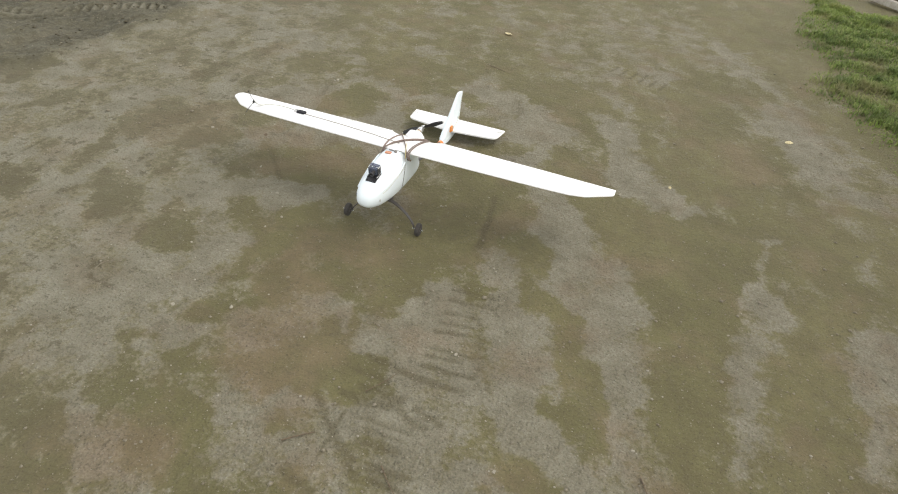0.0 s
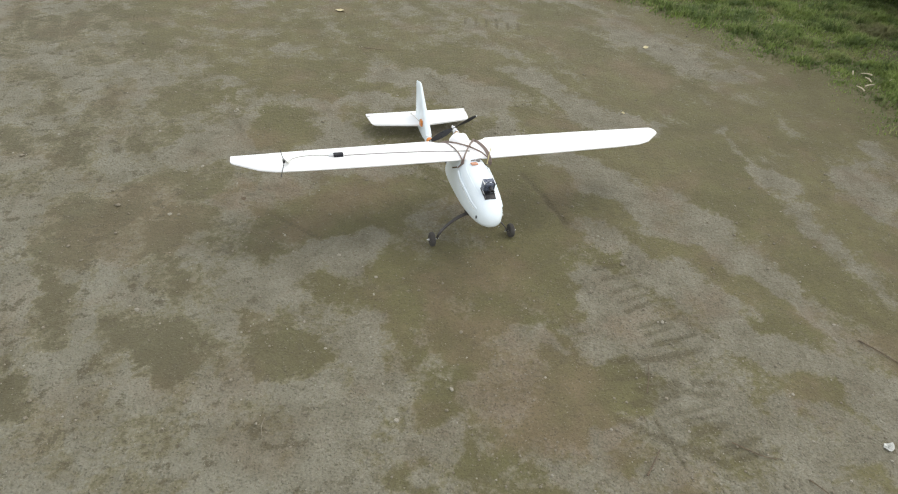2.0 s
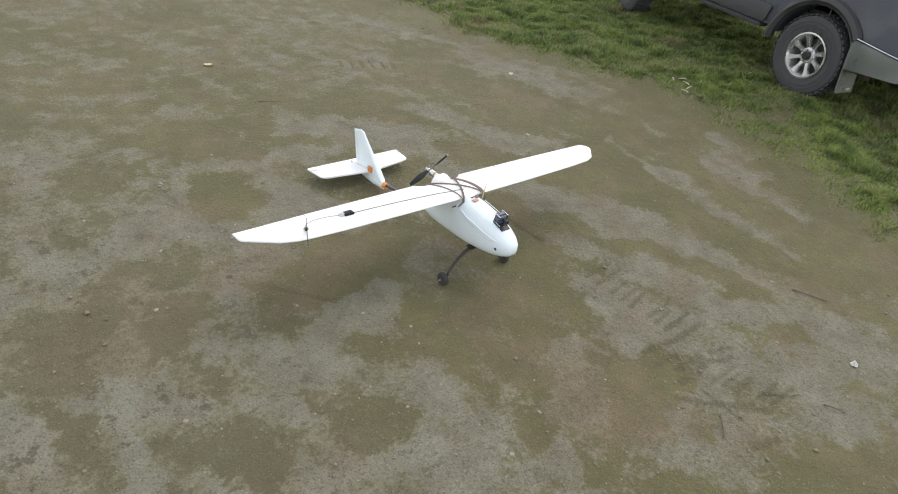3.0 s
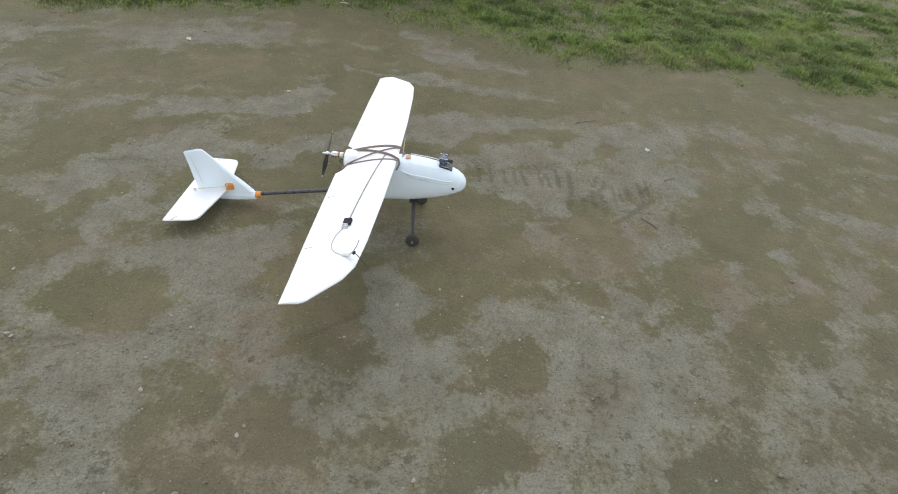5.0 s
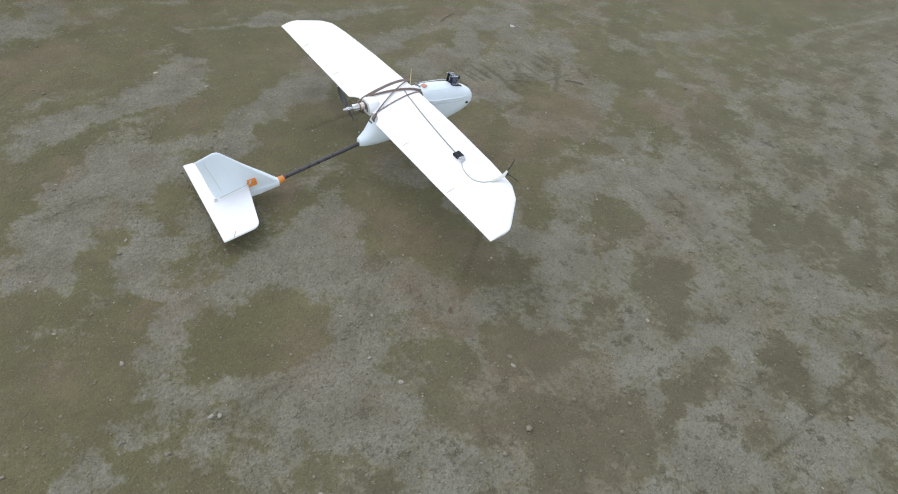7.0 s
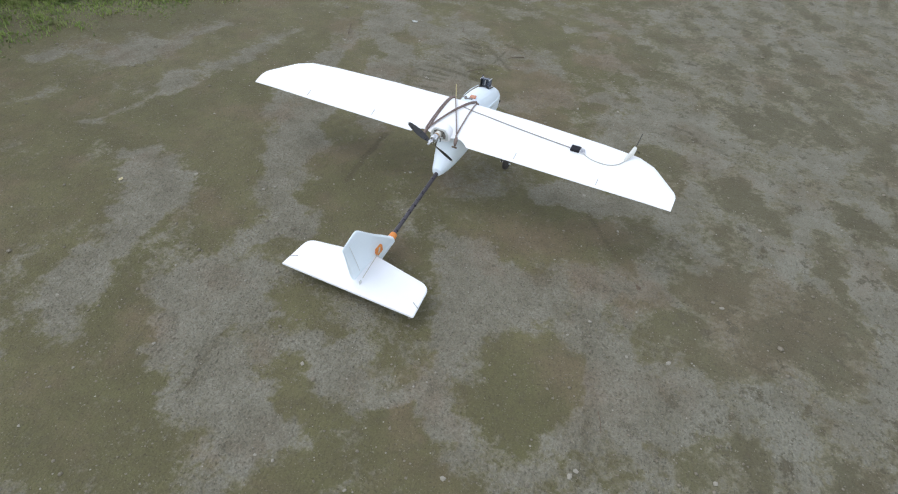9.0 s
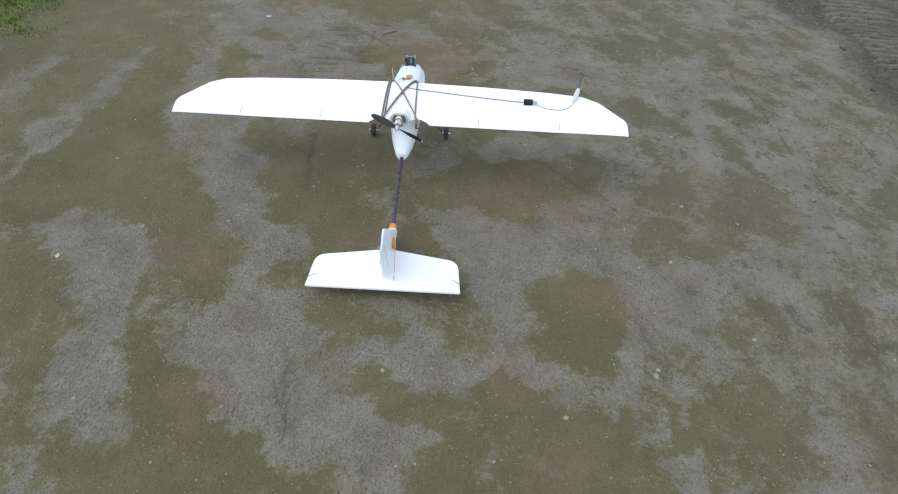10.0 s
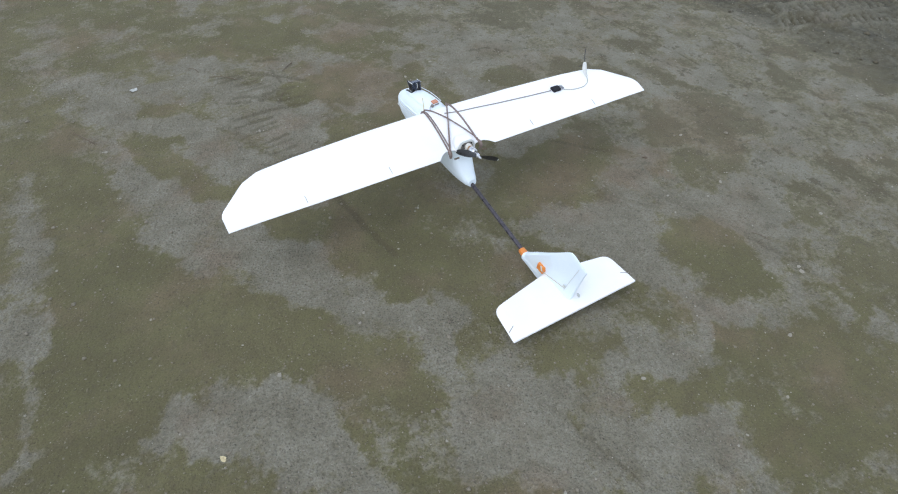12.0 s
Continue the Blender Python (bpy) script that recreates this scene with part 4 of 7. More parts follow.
pale(0.14, (0.95, -0.64), (1.04, -1.16), (1.04, -1.62))
pale(0.16, (-0.07, -1.17), (0.13, -1.20))
damp_and_shade(0.14, (-0.57, 1.04), (-0.66, 1.06), (-0.41, 1.10))
pale(0.19, (-0.69, -1.09), (-0.80, -0.88))
pale(0.15, (0.04, 1.15), (-0.11, 1.17))
pale(0.18, (-0.72, -0.60), (-0.64, -0.52), (-0.53, -0.40))
damp_and_shade(0.17, (-1.02, -0.63), (-1.12, -0.54), (-1.21, -0.53))
damp_and_shade(0.12, (-0.57, -0.91), (-0.51, -0.72))
damp_and_shade(0.28, (-0.96, 0.02), (-0.70, 0.06), (-0.32, -0.03))
pale(0.16, (0.79, 1.00), (0.89, 0.65), (1.08, 0.41), (1.21, 0.42))
pale(0.27, (0.40, -0.64), (0.42, -0.78), (0.50, -0.94), (0.46, -1.12))
pale(0.20, (0.64, 0.03), (0.51, 0.27), (0.40, 0.40), (0.43, 0.65), (0.46, 0.81), (0.32, 0.95), (0.30, 1.06))
pale(0.13, (-0.40, 0.30), (-0.55, 0.45), (-0.70, 0.67))
pale(0.15, (0.50, -0.69), (0.55, -0.85), (0.56, -0.99))
pale(0.16, (-1.17, -0.26), (-1.27, -0.26), (-1.36, -0.22))
warm(0.23, (-0.12, -1.06), (0.01, -1.14))
damp_and_shade(0.16, (-1.08, -0.59), (-1.03, -0.73), (-0.99, -0.63))
pale(0.12, (-0.38, -0.83), (-0.33, -0.95), (-0.37, -1.05), (-0.43, -1.11), (-0.54, -1.08))
pale(0.14, (0.36, 0.80), (0.23, 0.84), (0.07, 0.91), (0.16, 1.00))
pale(0.16, (0.59, 0.11), (0.48, 0.33), (0.41, 0.45), (0.47, 0.59), (0.41, 0.73), (0.46, 0.84))
pale(0.18, (0.67, -0.67), (0.70, -0.82), (0.73, -0.98), (0.78, -1.10))
damp_and_shade(0.20, (-0.23, -0.99), (-0.02, -1.04), (0.15, -1.00))
pale(0.28, (2.22, 0.01), (2.16, -0.32))
damp_and_shade(0.20, (-0.65, 0.55), (-0.63, 0.74), (-0.54, 0.81))
pale(0.16, (-0.91, 0.58), (-1.02, 0.57), (-1.10, 0.44), (-1.21, 0.40), (-1.31, 0.36))
pale(0.14, (-1.13, -0.32), (-1.26, -0.34), (-1.35, -0.21))
damp_and_shade(0.10, (0.71, -0.44), (0.79, -0.65), (0.86, -0.83))
warm(0.11, (-1.22, -0.14), (-1.29, -0.17))
damp_and_shade(0.23, (-0.01, -1.01), (0.14, -1.05), (0.26, -0.97))
pale(0.20, (0.59, -0.03), (0.73, -0.17), (0.86, -0.34), (0.95, -0.50), (1.04, -0.69), (1.04, -0.88), (1.08, -1.03), (1.11, -1.13))
pale(0.14, (0.18, 1.07), (0.02, 1.06), (-0.09, 0.98))
damp_and_shade(0.19, (-0.20, -1.11), (-0.29, -1.03))
pale(0.15, (0.12, -1.20), (0.23, -1.22), (0.31, -1.15), (0.42, -1.19))
damp_and_shade(0.13, (-0.75, -0.69), (-0.68, -0.76))
pale(0.16, (0.14, 0.93), (0.04, 1.03), (0.32, 1.00))
damp_and_shade(0.14, (-0.59, -0.85), (-0.69, -0.74))
damp_and_shade(0.15, (-0.98, -0.43), (-1.03, -0.58), (-1.13, -0.59), (-1.19, -0.51))
pale(0.18, (0.80, -0.20), (0.68, 0.03), (0.60, 0.20), (0.48, 0.31), (0.38, 0.41))
damp_and_shade(0.20, (-0.98, 0.26), (-1.06, 0.11), (-1.22, 0.14), (-1.34, 0.07), (-1.42, -0.06), (-1.39, 0.16))
pale(0.17, (-0.49, -0.73), (-0.42, -0.93), (-0.49, -1.11))
damp_and_shade(0.12, (0.80, -0.56), (0.84, -0.77), (0.93, -0.93), (0.98, -1.03))
warm(0.17, (0.05, -0.99), (0.07, -1.02))
pale(0.11, (-0.84, 0.63), (-0.81, 0.55), (-0.78, 0.43), (-0.81, 0.27), (-0.89, 0.15))
pale(0.12, (-0.65, 0.38), (-0.78, 0.45), (-0.83, 0.60), (-0.88, 0.74))
damp_and_shade(0.28, (0.69, 0.26), (0.87, 0.45))
damp_and_shade(0.20, (0.91, 0.11), (0.81, 0.32), (0.65, 0.46), (0.59, 0.62), (0.75, 0.65))
damp_and_shade(0.24, (-0.14, -1.10), (0.03, -1.03), (0.12, -0.93))
pale(0.13, (0.54, -0.38), (0.59, -0.53), (0.63, -0.75), (0.68, -0.83), (0.77, -0.94), (0.80, -1.06))
pale(0.17, (1.04, -0.82), (1.04, -0.51), (0.88, -0.46), (0.84, -0.23), (0.74, -0.05), (0.64, 0.10), (0.55, 0.24), (0.45, 0.37), (0.38, 0.52), (0.43, 0.67), (0.47, 0.78))
damp_and_shade(0.18, (-0.99, 0.25), (-1.01, 0.12), (-1.14, -0.05), (-1.19, 0.09), (-1.22, 0.23), (-1.34, 0.12), (-1.34, -0.04))
pale(0.15, (0.40, 0.53), (0.45, 0.69), (0.51, 0.80), (0.40, 0.79), (0.36, 0.91))
pale(0.12, (-0.17, 1.13), (0.11, 1.17), (0.32, 1.04))
damp_and_shade(0.12, (0.24, 0.75), (0.11, 0.78), (0.23, 0.84))
pale(0.23, (-0.26, 0.34), (-0.42, 0.23), (-0.40, 0.38))
warm(0.15, (0.04, -1.14), (0.08, -1.15))
damp_and_shade(0.13, (-0.95, -0.42), (-1.05, -0.37))
damp_and_shade(0.17, (-0.59, 0.57), (-0.64, 0.69), (-0.65, 0.81))
pale(0.20, (0.37, -0.74), (0.29, -0.87), (0.18, -0.88))
pale(0.16, (-1.07, -0.28), (-0.90, -0.44), (-0.93, -0.55))
pale(0.13, (-0.59, 0.12), (-0.75, 0.14), (-0.89, 0.10))
damp_and_shade(0.23, (-0.90, -0.07), (-0.59, -0.17), (-0.39, -0.15))
pale(0.12, (-0.81, 0.57), (-0.82, 0.47))
pale(0.12, (0.10, 0.97), (-0.03, 0.98), (-0.18, 0.90), (-0.25, 0.82), (-0.49, 0.82))
damp_and_shade(0.11, (0.11, -1.13), (0.21, -1.10))
damp_and_shade(0.12, (-0.98, -0.44), (-1.05, -0.35))
damp_and_shade(0.33, (-0.20, -0.96), (-0.18, -1.16), (-0.19, -0.73))
damp_and_shade(0.18, (-0.70, -0.79), (-0.80, -0.65))
pale(0.15, (-0.30, 0.70), (-0.38, 0.79), (-0.28, 0.88))
warm(0.23, (-1.13, 0.15), (-1.21, 0.13))
damp_and_shade(0.21, (-0.12, -1.09), (0.03, -1.10), (0.18, -1.01))
pale(0.17, (-0.51, -0.92), (-0.38, -0.87), (-0.29, -0.86))
damp_and_shade(0.12, (0.22, 0.78), (0.11, 0.75), (0.16, 0.86))
damp_and_shade(0.26, (-0.75, -0.00), (-0.53, -0.01), (-0.37, -0.08))
pale(0.16, (-0.36, -0.27), (-0.53, -0.27), (-0.67, -0.34), (-0.81, -0.34))
damp_and_shade(0.32, (0.14, -0.67), (-0.09, -0.84), (-0.07, -1.12))
pale(0.13, (0.29, 0.73), (0.18, 0.84), (0.06, 0.89), (-0.05, 0.94))
damp_and_shade(0.19, (-0.58, 0.57), (-0.60, 0.74), (-0.59, 0.84))
pale(0.16, (-0.02, 0.87), (0.30, 1.05), (0.50, 0.85), (0.46, 0.62))
pale(0.15, (0.42, -0.66), (0.41, -0.80), (0.44, -0.88), (0.36, -1.07), (0.30, -1.23))
pale(0.15, (0.56, 0.86), (0.71, 0.67), (0.84, 0.49), (1.05, 0.26))
pale(0.19, (-0.76, 0.11), (-0.86, -0.04), (-0.90, -0.15), (-0.81, -0.26))
damp_and_shade(0.21, (0.25, 0.25), (0.41, 0.23))
pale(0.16, (0.54, -0.42), (0.67, -0.65), (0.66, -0.80), (0.73, -0.92), (0.82, -1.02), (0.88, -1.12))
damp_and_shade(0.22, (0.45, 0.06), (0.29, -0.19), (0.15, -0.05))
pale(0.22, (1.03, -0.44), (1.07, -0.81), (1.13, -1.03))
pale(0.12, (-0.62, -0.54), (-0.49, -0.59))
pale(0.12, (-0.35, 0.86), (-0.48, 0.89))
pale(0.20, (0.75, 1.04), (0.79, 0.71), (0.87, 0.61))
pale(0.23, (0.79, -0.83), (0.74, -0.95))
pale(0.15, (0.64, 1.16), (0.81, 1.04), (0.88, 0.75), (1.01, 0.54))
damp_and_shade(0.19, (-0.73, -0.08), (-0.56, -0.10), (-0.32, -0.12))
warm(0.22, (0.03, -1.01), (0.09, -0.94))
pale(0.20, (-0.33, 0.36), (-0.28, 0.21), (-0.36, 0.15), (-0.51, 0.15), (-0.56, 0.28))
damp_and_shade(0.18, (-0.09, -0.94), (0.09, -0.96))
pale(0.19, (-0.35, 0.42), (-0.31, 0.23), (-0.48, 0.27), (-0.46, 0.43))
warm(0.22, (-0.07, -0.48), (0.06, -0.55))
warm(0.16, (-0.62, 0.13), (-0.65, 0.19))
damp_and_shade(0.26, (0.49, -0.14), (0.27, 0.05), (0.35, 0.22), (0.15, 0.27))
pale(0.16, (0.64, 0.10), (0.72, -0.08), (0.78, -0.21))
pale(0.15, (-0.64, -0.27), (-0.41, -0.34))
warm(0.22, (-0.15, -0.55), (-0.08, -0.51))
damp_and_shade(0.18, (-0.68, -0.15), (-0.76, -0.23), (-0.79, -0.11))
pale(0.13, (-0.63, 0.54), (-0.69, 0.33), (-0.70, 0.21))
warm(0.17, (-0.65, -0.13), (-0.57, -0.09))
warm(0.20, (-0.18, -0.73), (-0.06, -0.83))
damp_and_shade(0.35, (0.07, -0.66), (-0.01, -0.80), (-0.17, -0.97))
damp_and_shade(0.21, (-0.38, -0.04), (-0.57, -0.04))
pale(0.17, (-0.82, -0.16), (-0.93, -0.21), (-0.95, -0.34), (-0.90, -0.50))
pale(0.12, (-0.06, -0.83), (0.09, -0.84))
damp_and_shade(0.23, (-0.19, 0.06), (-0.46, -0.05), (-0.67, -0.15))
damp_and_shade(0.27, (-0.43, -0.52), (-0.14, -0.56), (0.14, -0.61))
pale(0.14, (-0.83, -0.04), (-0.95, -0.06), (-1.04, -0.18))
pale(0.16, (0.31, -0.77), (0.25, -0.84))
damp_and_shade(0.19, (0.29, 0.12), (0.15, 0.22), (0.39, 0.22))
pale(0.18, (0.33, -0.88), (0.36, -0.74), (0.39, -0.65))
pale(0.21, (-0.62, -0.41), (-0.56, -0.57), (-0.46, -0.71))
pale(0.21, (-0.30, 0.29), (-0.49, 0.27), (-0.31, 0.44))
damp_and_shade(0.25, (-0.40, -0.03), (-0.59, -0.09), (-0.35, 0.12))
damp_and_shade(0.33, (-0.18, -0.68), (-0.00, -0.56), (0.37, -0.42))
damp_and_shade(0.29, (-0.24, -0.52), (-0.00, -0.59), (0.14, -0.68))
pale(0.21, (0.28, -0.91), (0.36, -0.76), (0.39, -0.62))
warm(0.23, (-0.36, 0.01), (-0.45, 0.01))
warm(0.11, (-0.81, 0.20), (-0.88, 0.11))
warm(0.16, (0.07, 0.33), (-0.03, 0.39))
pale(0.24, (-0.25, 0.25), (-0.40, 0.30), (-0.39, 0.47), (-0.38, 0.67))
pale(0.20, (-0.35, 0.35), (-0.47, 0.36), (-0.39, 0.48), (-0.35, 0.64))
damp_and_shade(0.20, (0.49, 0.03), (0.34, 0.09), (0.22, 0.28), (0.21, 0.46))
damp_and_shade(0.14, (-0.37, -0.48), (-0.33, -0.60))
damp_and_shade(0.26, (-0.21, -0.50), (0.01, -0.48), (0.22, -0.49))
damp_and_shade(0.30, (-0.18, -0.62), (0.01, -0.54), (0.17, -0.49))
pale(0.13, (-0.34, -0.28), (-0.40, -0.37), (-0.59, -0.31))
damp_and_shade(0.19, (-0.46, -0.07), (-0.62, -0.11), (-0.72, -0.19))
damp_and_shade(0.09, (1.19, 0.73), (1.12, 0.86))
damp_and_shade(0.17, (-1.12, 0.88), (-1.07, 0.79))
pale(0.15, (1.80, -0.11), (1.81, -0.38), (1.80, -0.65), (1.80, -0.83))
damp_and_shade(0.19, (-0.38, -1.65), (-0.15, -1.59))
damp_and_shade(0.14, (-1.22, -1.32))
pale(0.12, (1.93, 0.58), (1.92, 0.23))
damp_and_shade(0.19, (1.24, 0.51), (1.07, 0.61))
pale(0.09, (1.03, 0.79))
warm(0.20, (-0.36, -1.56), (-0.14, -1.55))
damp_and_shade(0.27, (1.65, 0.10), (1.62, -0.54), (1.62, -0.90))
damp_and_shade(0.34, (1.29, -0.27), (1.20, 0.13))
pale(0.19, (1.76, 1.85), (1.80, 1.25), (1.92, 0.88), (1.93, 0.58))
damp_and_shade(0.23, (-1.06, 1.01), (-1.19, 0.82))
damp_and_shade(0.23, (1.76, 0.41), (1.74, -0.00))
damp_and_shade(0.09, (0.93, 0.72), (0.90, 0.88))
damp_and_shade(0.24, (-1.04, -1.21), (-0.99, -1.36))
pale(0.11, (1.47, -0.52), (1.41, -0.77), (1.42, -0.95))
damp_and_shade(0.14, (-0.34, 1.23), (-0.54, 1.20), (-0.59, 1.33))
pale(0.16, (1.11, 0.35), (0.91, 0.40))
pale(0.15, (-0.91, 0.67), (-0.93, 0.54))
damp_and_shade(0.34, (-0.29, -1.68), (-0.60, -1.57))
pale(0.14, (-1.03, 0.41), (-1.23, 0.42))
pale(0.14, (0.91, 0.58), (0.83, 0.75), (0.78, 0.91))
pale(0.12, (1.44, -0.10), (1.49, -0.28), (1.42, -0.52))
damp_and_shade(0.22, (1.44, 0.70), (1.45, 0.17))
damp_and_shade(0.20, (1.05, 0.12), (0.82, 0.20))
damp_and_shade(0.28, (-0.62, 0.75), (-0.60, 0.55))
damp_and_shade(0.14, (-1.04, -0.96), (-1.14, -0.96))
damp_and_shade(0.26, (1.27, 1.04), (1.33, 0.64))
pale(0.12, (-0.69, -1.15), (-0.80, -1.25))
damp_and_shade(0.35, (1.17, 0.12), (1.22, -0.50), (1.23, -1.07))
pale(0.13, (-1.19, -0.77), (-1.12, -0.76))
damp_and_shade(0.29, (-0.14, -1.46), (-0.37, -1.44))
pale(0.11, (-0.50, 0.89), (-0.74, 0.84), (-0.89, 0.80))
damp_and_shade(0.22, (0.65, 0.47), (0.65, 0.76), (0.66, 0.98))
damp_and_shade(0.27, (-0.97, 0.23), (-1.17, 0.14))
damp_and_shade(0.16, (-0.20, 1.09), (-0.37, 1.02), (-0.46, 1.03))
damp_and_shade(0.20, (-0.67, 0.67), (-0.66, 0.79))
damp_and_shade(0.21, (-1.10, -0.54), (-1.03, -0.69))
pale(0.18, (0.79, 1.00), (0.90, 0.60), (1.06, 0.35), (1.16, 0.35))
pale(0.16, (-0.83, -0.82), (-0.90, -0.86))
pale(0.13, (0.46, 0.73), (0.39, 0.90), (0.37, 1.05))
damp_and_shade(0.14, (-1.09, -0.26), (-1.15, -0.31))
pale(0.18, (0.80, -0.16), (0.68, 0.03), (0.58, 0.26), (0.45, 0.52), (0.46, 0.77))
damp_and_shade(0.23, (-0.18, -1.00), (0.14, -1.08))
pale(0.11, (0.21, -1.19), (0.38, -1.17))
damp_and_shade(0.13, (0.02, 0.95), (-0.12, 1.03))
pale(0.10, (-0.84, 0.03), (-0.93, 0.10))
pale(0.13, (-0.22, 0.89), (-0.33, 0.89))
damp_and_shade(0.18, (0.22, -1.04), (0.32, -1.12))
damp_and_shade(0.13, (0.75, -0.52), (0.82, -0.73), (0.91, -0.94))
damp_and_shade(0.17, (-0.78, -0.59), (-0.75, -0.76))
pale(0.13, (-0.83, -0.41), (-0.95, -0.45))
damp_and_shade(0.20, (-0.21, 0.68), (-0.27, 0.77))
pale(0.11, (-0.06, 0.82), (-0.13, 0.75))
damp_and_shade(0.20, (-0.71, -0.07), (-0.76, -0.19))
damp_and_shade(0.16, (0.29, 0.51), (0.34, 0.61))
damp_and_shade(0.30, (-0.18, -0.55), (-0.29, -0.80))
damp_and_shade(0.16, (-0.55, -0.44), (-0.50, -0.58))
pale(0.11, (0.47, -0.30), (0.60, -0.59))
damp_and_shade(0.31, (2.45, -0.05), (2.26, -0.33), (2.09, -0.60))
pale(0.14, (2.11, 0.11), (2.01, -0.19), (1.94, -0.45), (1.93, -0.69))
pale(0.11, (2.17, 0.94), (2.20, 0.69), (2.16, 0.46), (2.07, 0.23))
pale(0.09, (1.56, 0.32), (1.50, 0.06), (1.51, -0.10), (1.55, -0.36))
damp_and_shade(0.24, (1.83, 0.62), (1.78, 0.28), (1.75, 0.02))
damp_and_shade(0.26, (1.48, 0.68), (1.46, 0.44))
pale(0.20, (0.06, -2.17), (-0.43, -1.95))
pale(0.19, (0.42, -2.22), (0.36, -2.53))
pale(0.11, (0.09, -1.87), (-0.13, -1.89))
pale(0.15, (-0.05, -1.66), (-0.44, -1.48))
pale(0.17, (-0.31, -1.12), (-0.57, -1.17))
pale(0.14, (-0.52, -0.79), (-0.61, -0.90))
pale(0.20, (-0.04, -0.92), (-0.20, -1.08))
# scratches and wheel marks
mark(0.027, (0.405, -0.29), (0.39, -0.10), (0.36, 0.09), deep=1.0)
mark(0.022, (0.26, 0.84), (0.24, 0.95), (0.20, 1.12), deep=0.6)
mark(0.028, (-0.50, 0.16), (-0.61, 0.34), deep=0.5)
mark(0.030, (-0.66, 0.05), (-0.72, 0.30), (-0.82, 0.62), (-0.89, 0.96), deep=0.4)
mark(0.020, (-0.55, -0.20), (-0.72, -0.02))
mark(0.018, (-1.02, -0.30), (-1.28, 0.05), (-1.46, 0.42), deep=0.35)
# lug prints of a tyre: from, to, stroke
TREAD_ROWS = (
    ((0.40, -0.58), (0.43, -1.01), (0.142, 0.017)),
    ((0.22, -0.99), (0.45, -1.38), (0.124, 0.002)),
)
for points in (
    ((0.267, -0.976), (0.374, -0.994), (0.498, -1.000)), ((0.251, -1.141), (0.334, -1.147), (0.417, -1.127)), ((0.179, -1.172), (0.277, -1.269), (0.410, -1.380)),
    ((0.350, -1.065), (0.469, -1.158), (0.521, -1.160)), ((0.475, -1.109), (0.561, -1.134)), ((0.220, -1.433), (0.318, -1.456)), ((0.300, -1.289), (0.373, -1.330)),
):
    mark(0.032, *points, deep=0.75)
mark(0.009, (0.297, -1.114), (0.286, -1.236), (0.293, -1.454), deep=0.9)
mark(0.030, (0.535, -0.676), (0.619, -0.965), deep=0.45)
jig = random.Random(21)
for (ax, ay), (bx, by), (sx, sy) in TREAD_ROWS:
    for k in range(9):
        t = k / 8 + jig.uniform(-0.04, 0.04)
        u, v = ax + (bx - ax) * t, ay + (by - ay) * t
        mark(0.024, (u, v), (u + sx * jig.uniform(0.7, 1.3), v + sy * jig.uniform(0.7, 1.3)), deep=jig.uniform(0.5, 0.85))
# straight scratches and broken ruts beside the dark soil
mark(0.012, (-1.61, -1.12), (-1.65, -0.80), (-1.68, -0.35), deep=0.9)
mark(0.011, (-1.68, -0.35), (-1.68, -0.10), (-1.66, 0.27), deep=0.55)
mark(0.011, (-2.21, -0.61), (-2.18, -0.38), deep=0.8)
mark(0.020, (-0.86, 0.90), (-0.81, 0.64), deep=0.6)
mark(0.018, (-0.77, 0.52), (-0.66, 0.23), deep=0.5)
mark(0.018, (-0.48, 0.18), (-0.56, 0.34), deep=0.6)
mark(0.014, (-1.47, -0.71), (-1.60, -0.17), deep=0.6)
mark(0.013, (-2.318, -0.686), (-2.303, -0.444), deep=0.9)
mark(0.012, (-2.034, -0.518), (-2.041, -0.329), deep=0.8)
# next two: crevices along the soil border, their shadow painted as dark lines
mark(0.050, (-2.62, -0.62), (-2.70, -0.35), (-2.74, -0.10), (-2.70, 0.12), deep=1.0)
mark(0.045, (-2.66, 0.45), (-2.52, 0.56), (-2.44, 0.74), (-2.46, 1.10), deep=1.0)
mark(0.035, (-2.46, -2.40), (-2.48, -1.60), (-2.44, -1.00), deep=1.0)
for k in range(6):
    mark(0.022, (0.66 + 0.065 * k, 1.97 - 0.03 * k + jig.uniform(-0.03, 0.03)), (0.62 + 0.065 * k, 1.84 - 0.03 * k))

# wheel tracks pressed into the dark soil: from, to, half width, lug spacing, slant
TRACKS = (
    (-2.52, -0.63, -3.80, -0.30, 0.055, 0.056, 0.25), (-2.54, -0.91, -3.95, -0.48, 0.050, 0.056, 0.30), (-2.45, -0.50, -3.30, -0.20, 0.040, 0.050, 0.20),
    (-3.85, 0.28, -2.38, 1.41, 0.055, 0.060, 0.10), (-2.82, -3.40, -2.80, -1.22, 0.300, 0.066, 0.35),
)
GRASS_EDGE, SOIL_EDGE = 2.33, -2.36


def spread(low, high, fine, reach, grow=1.22):
    inner = list(np.arange(low, high + 1e-6, fine))
    s, left, right = fine, [low], [high]
    while right[-1] < reach:
        s *= grow
        left.append(left[-1] - s)
        right.append(right[-1] + s)
    return np.array(left[:0:-1] + inner + right[1:])


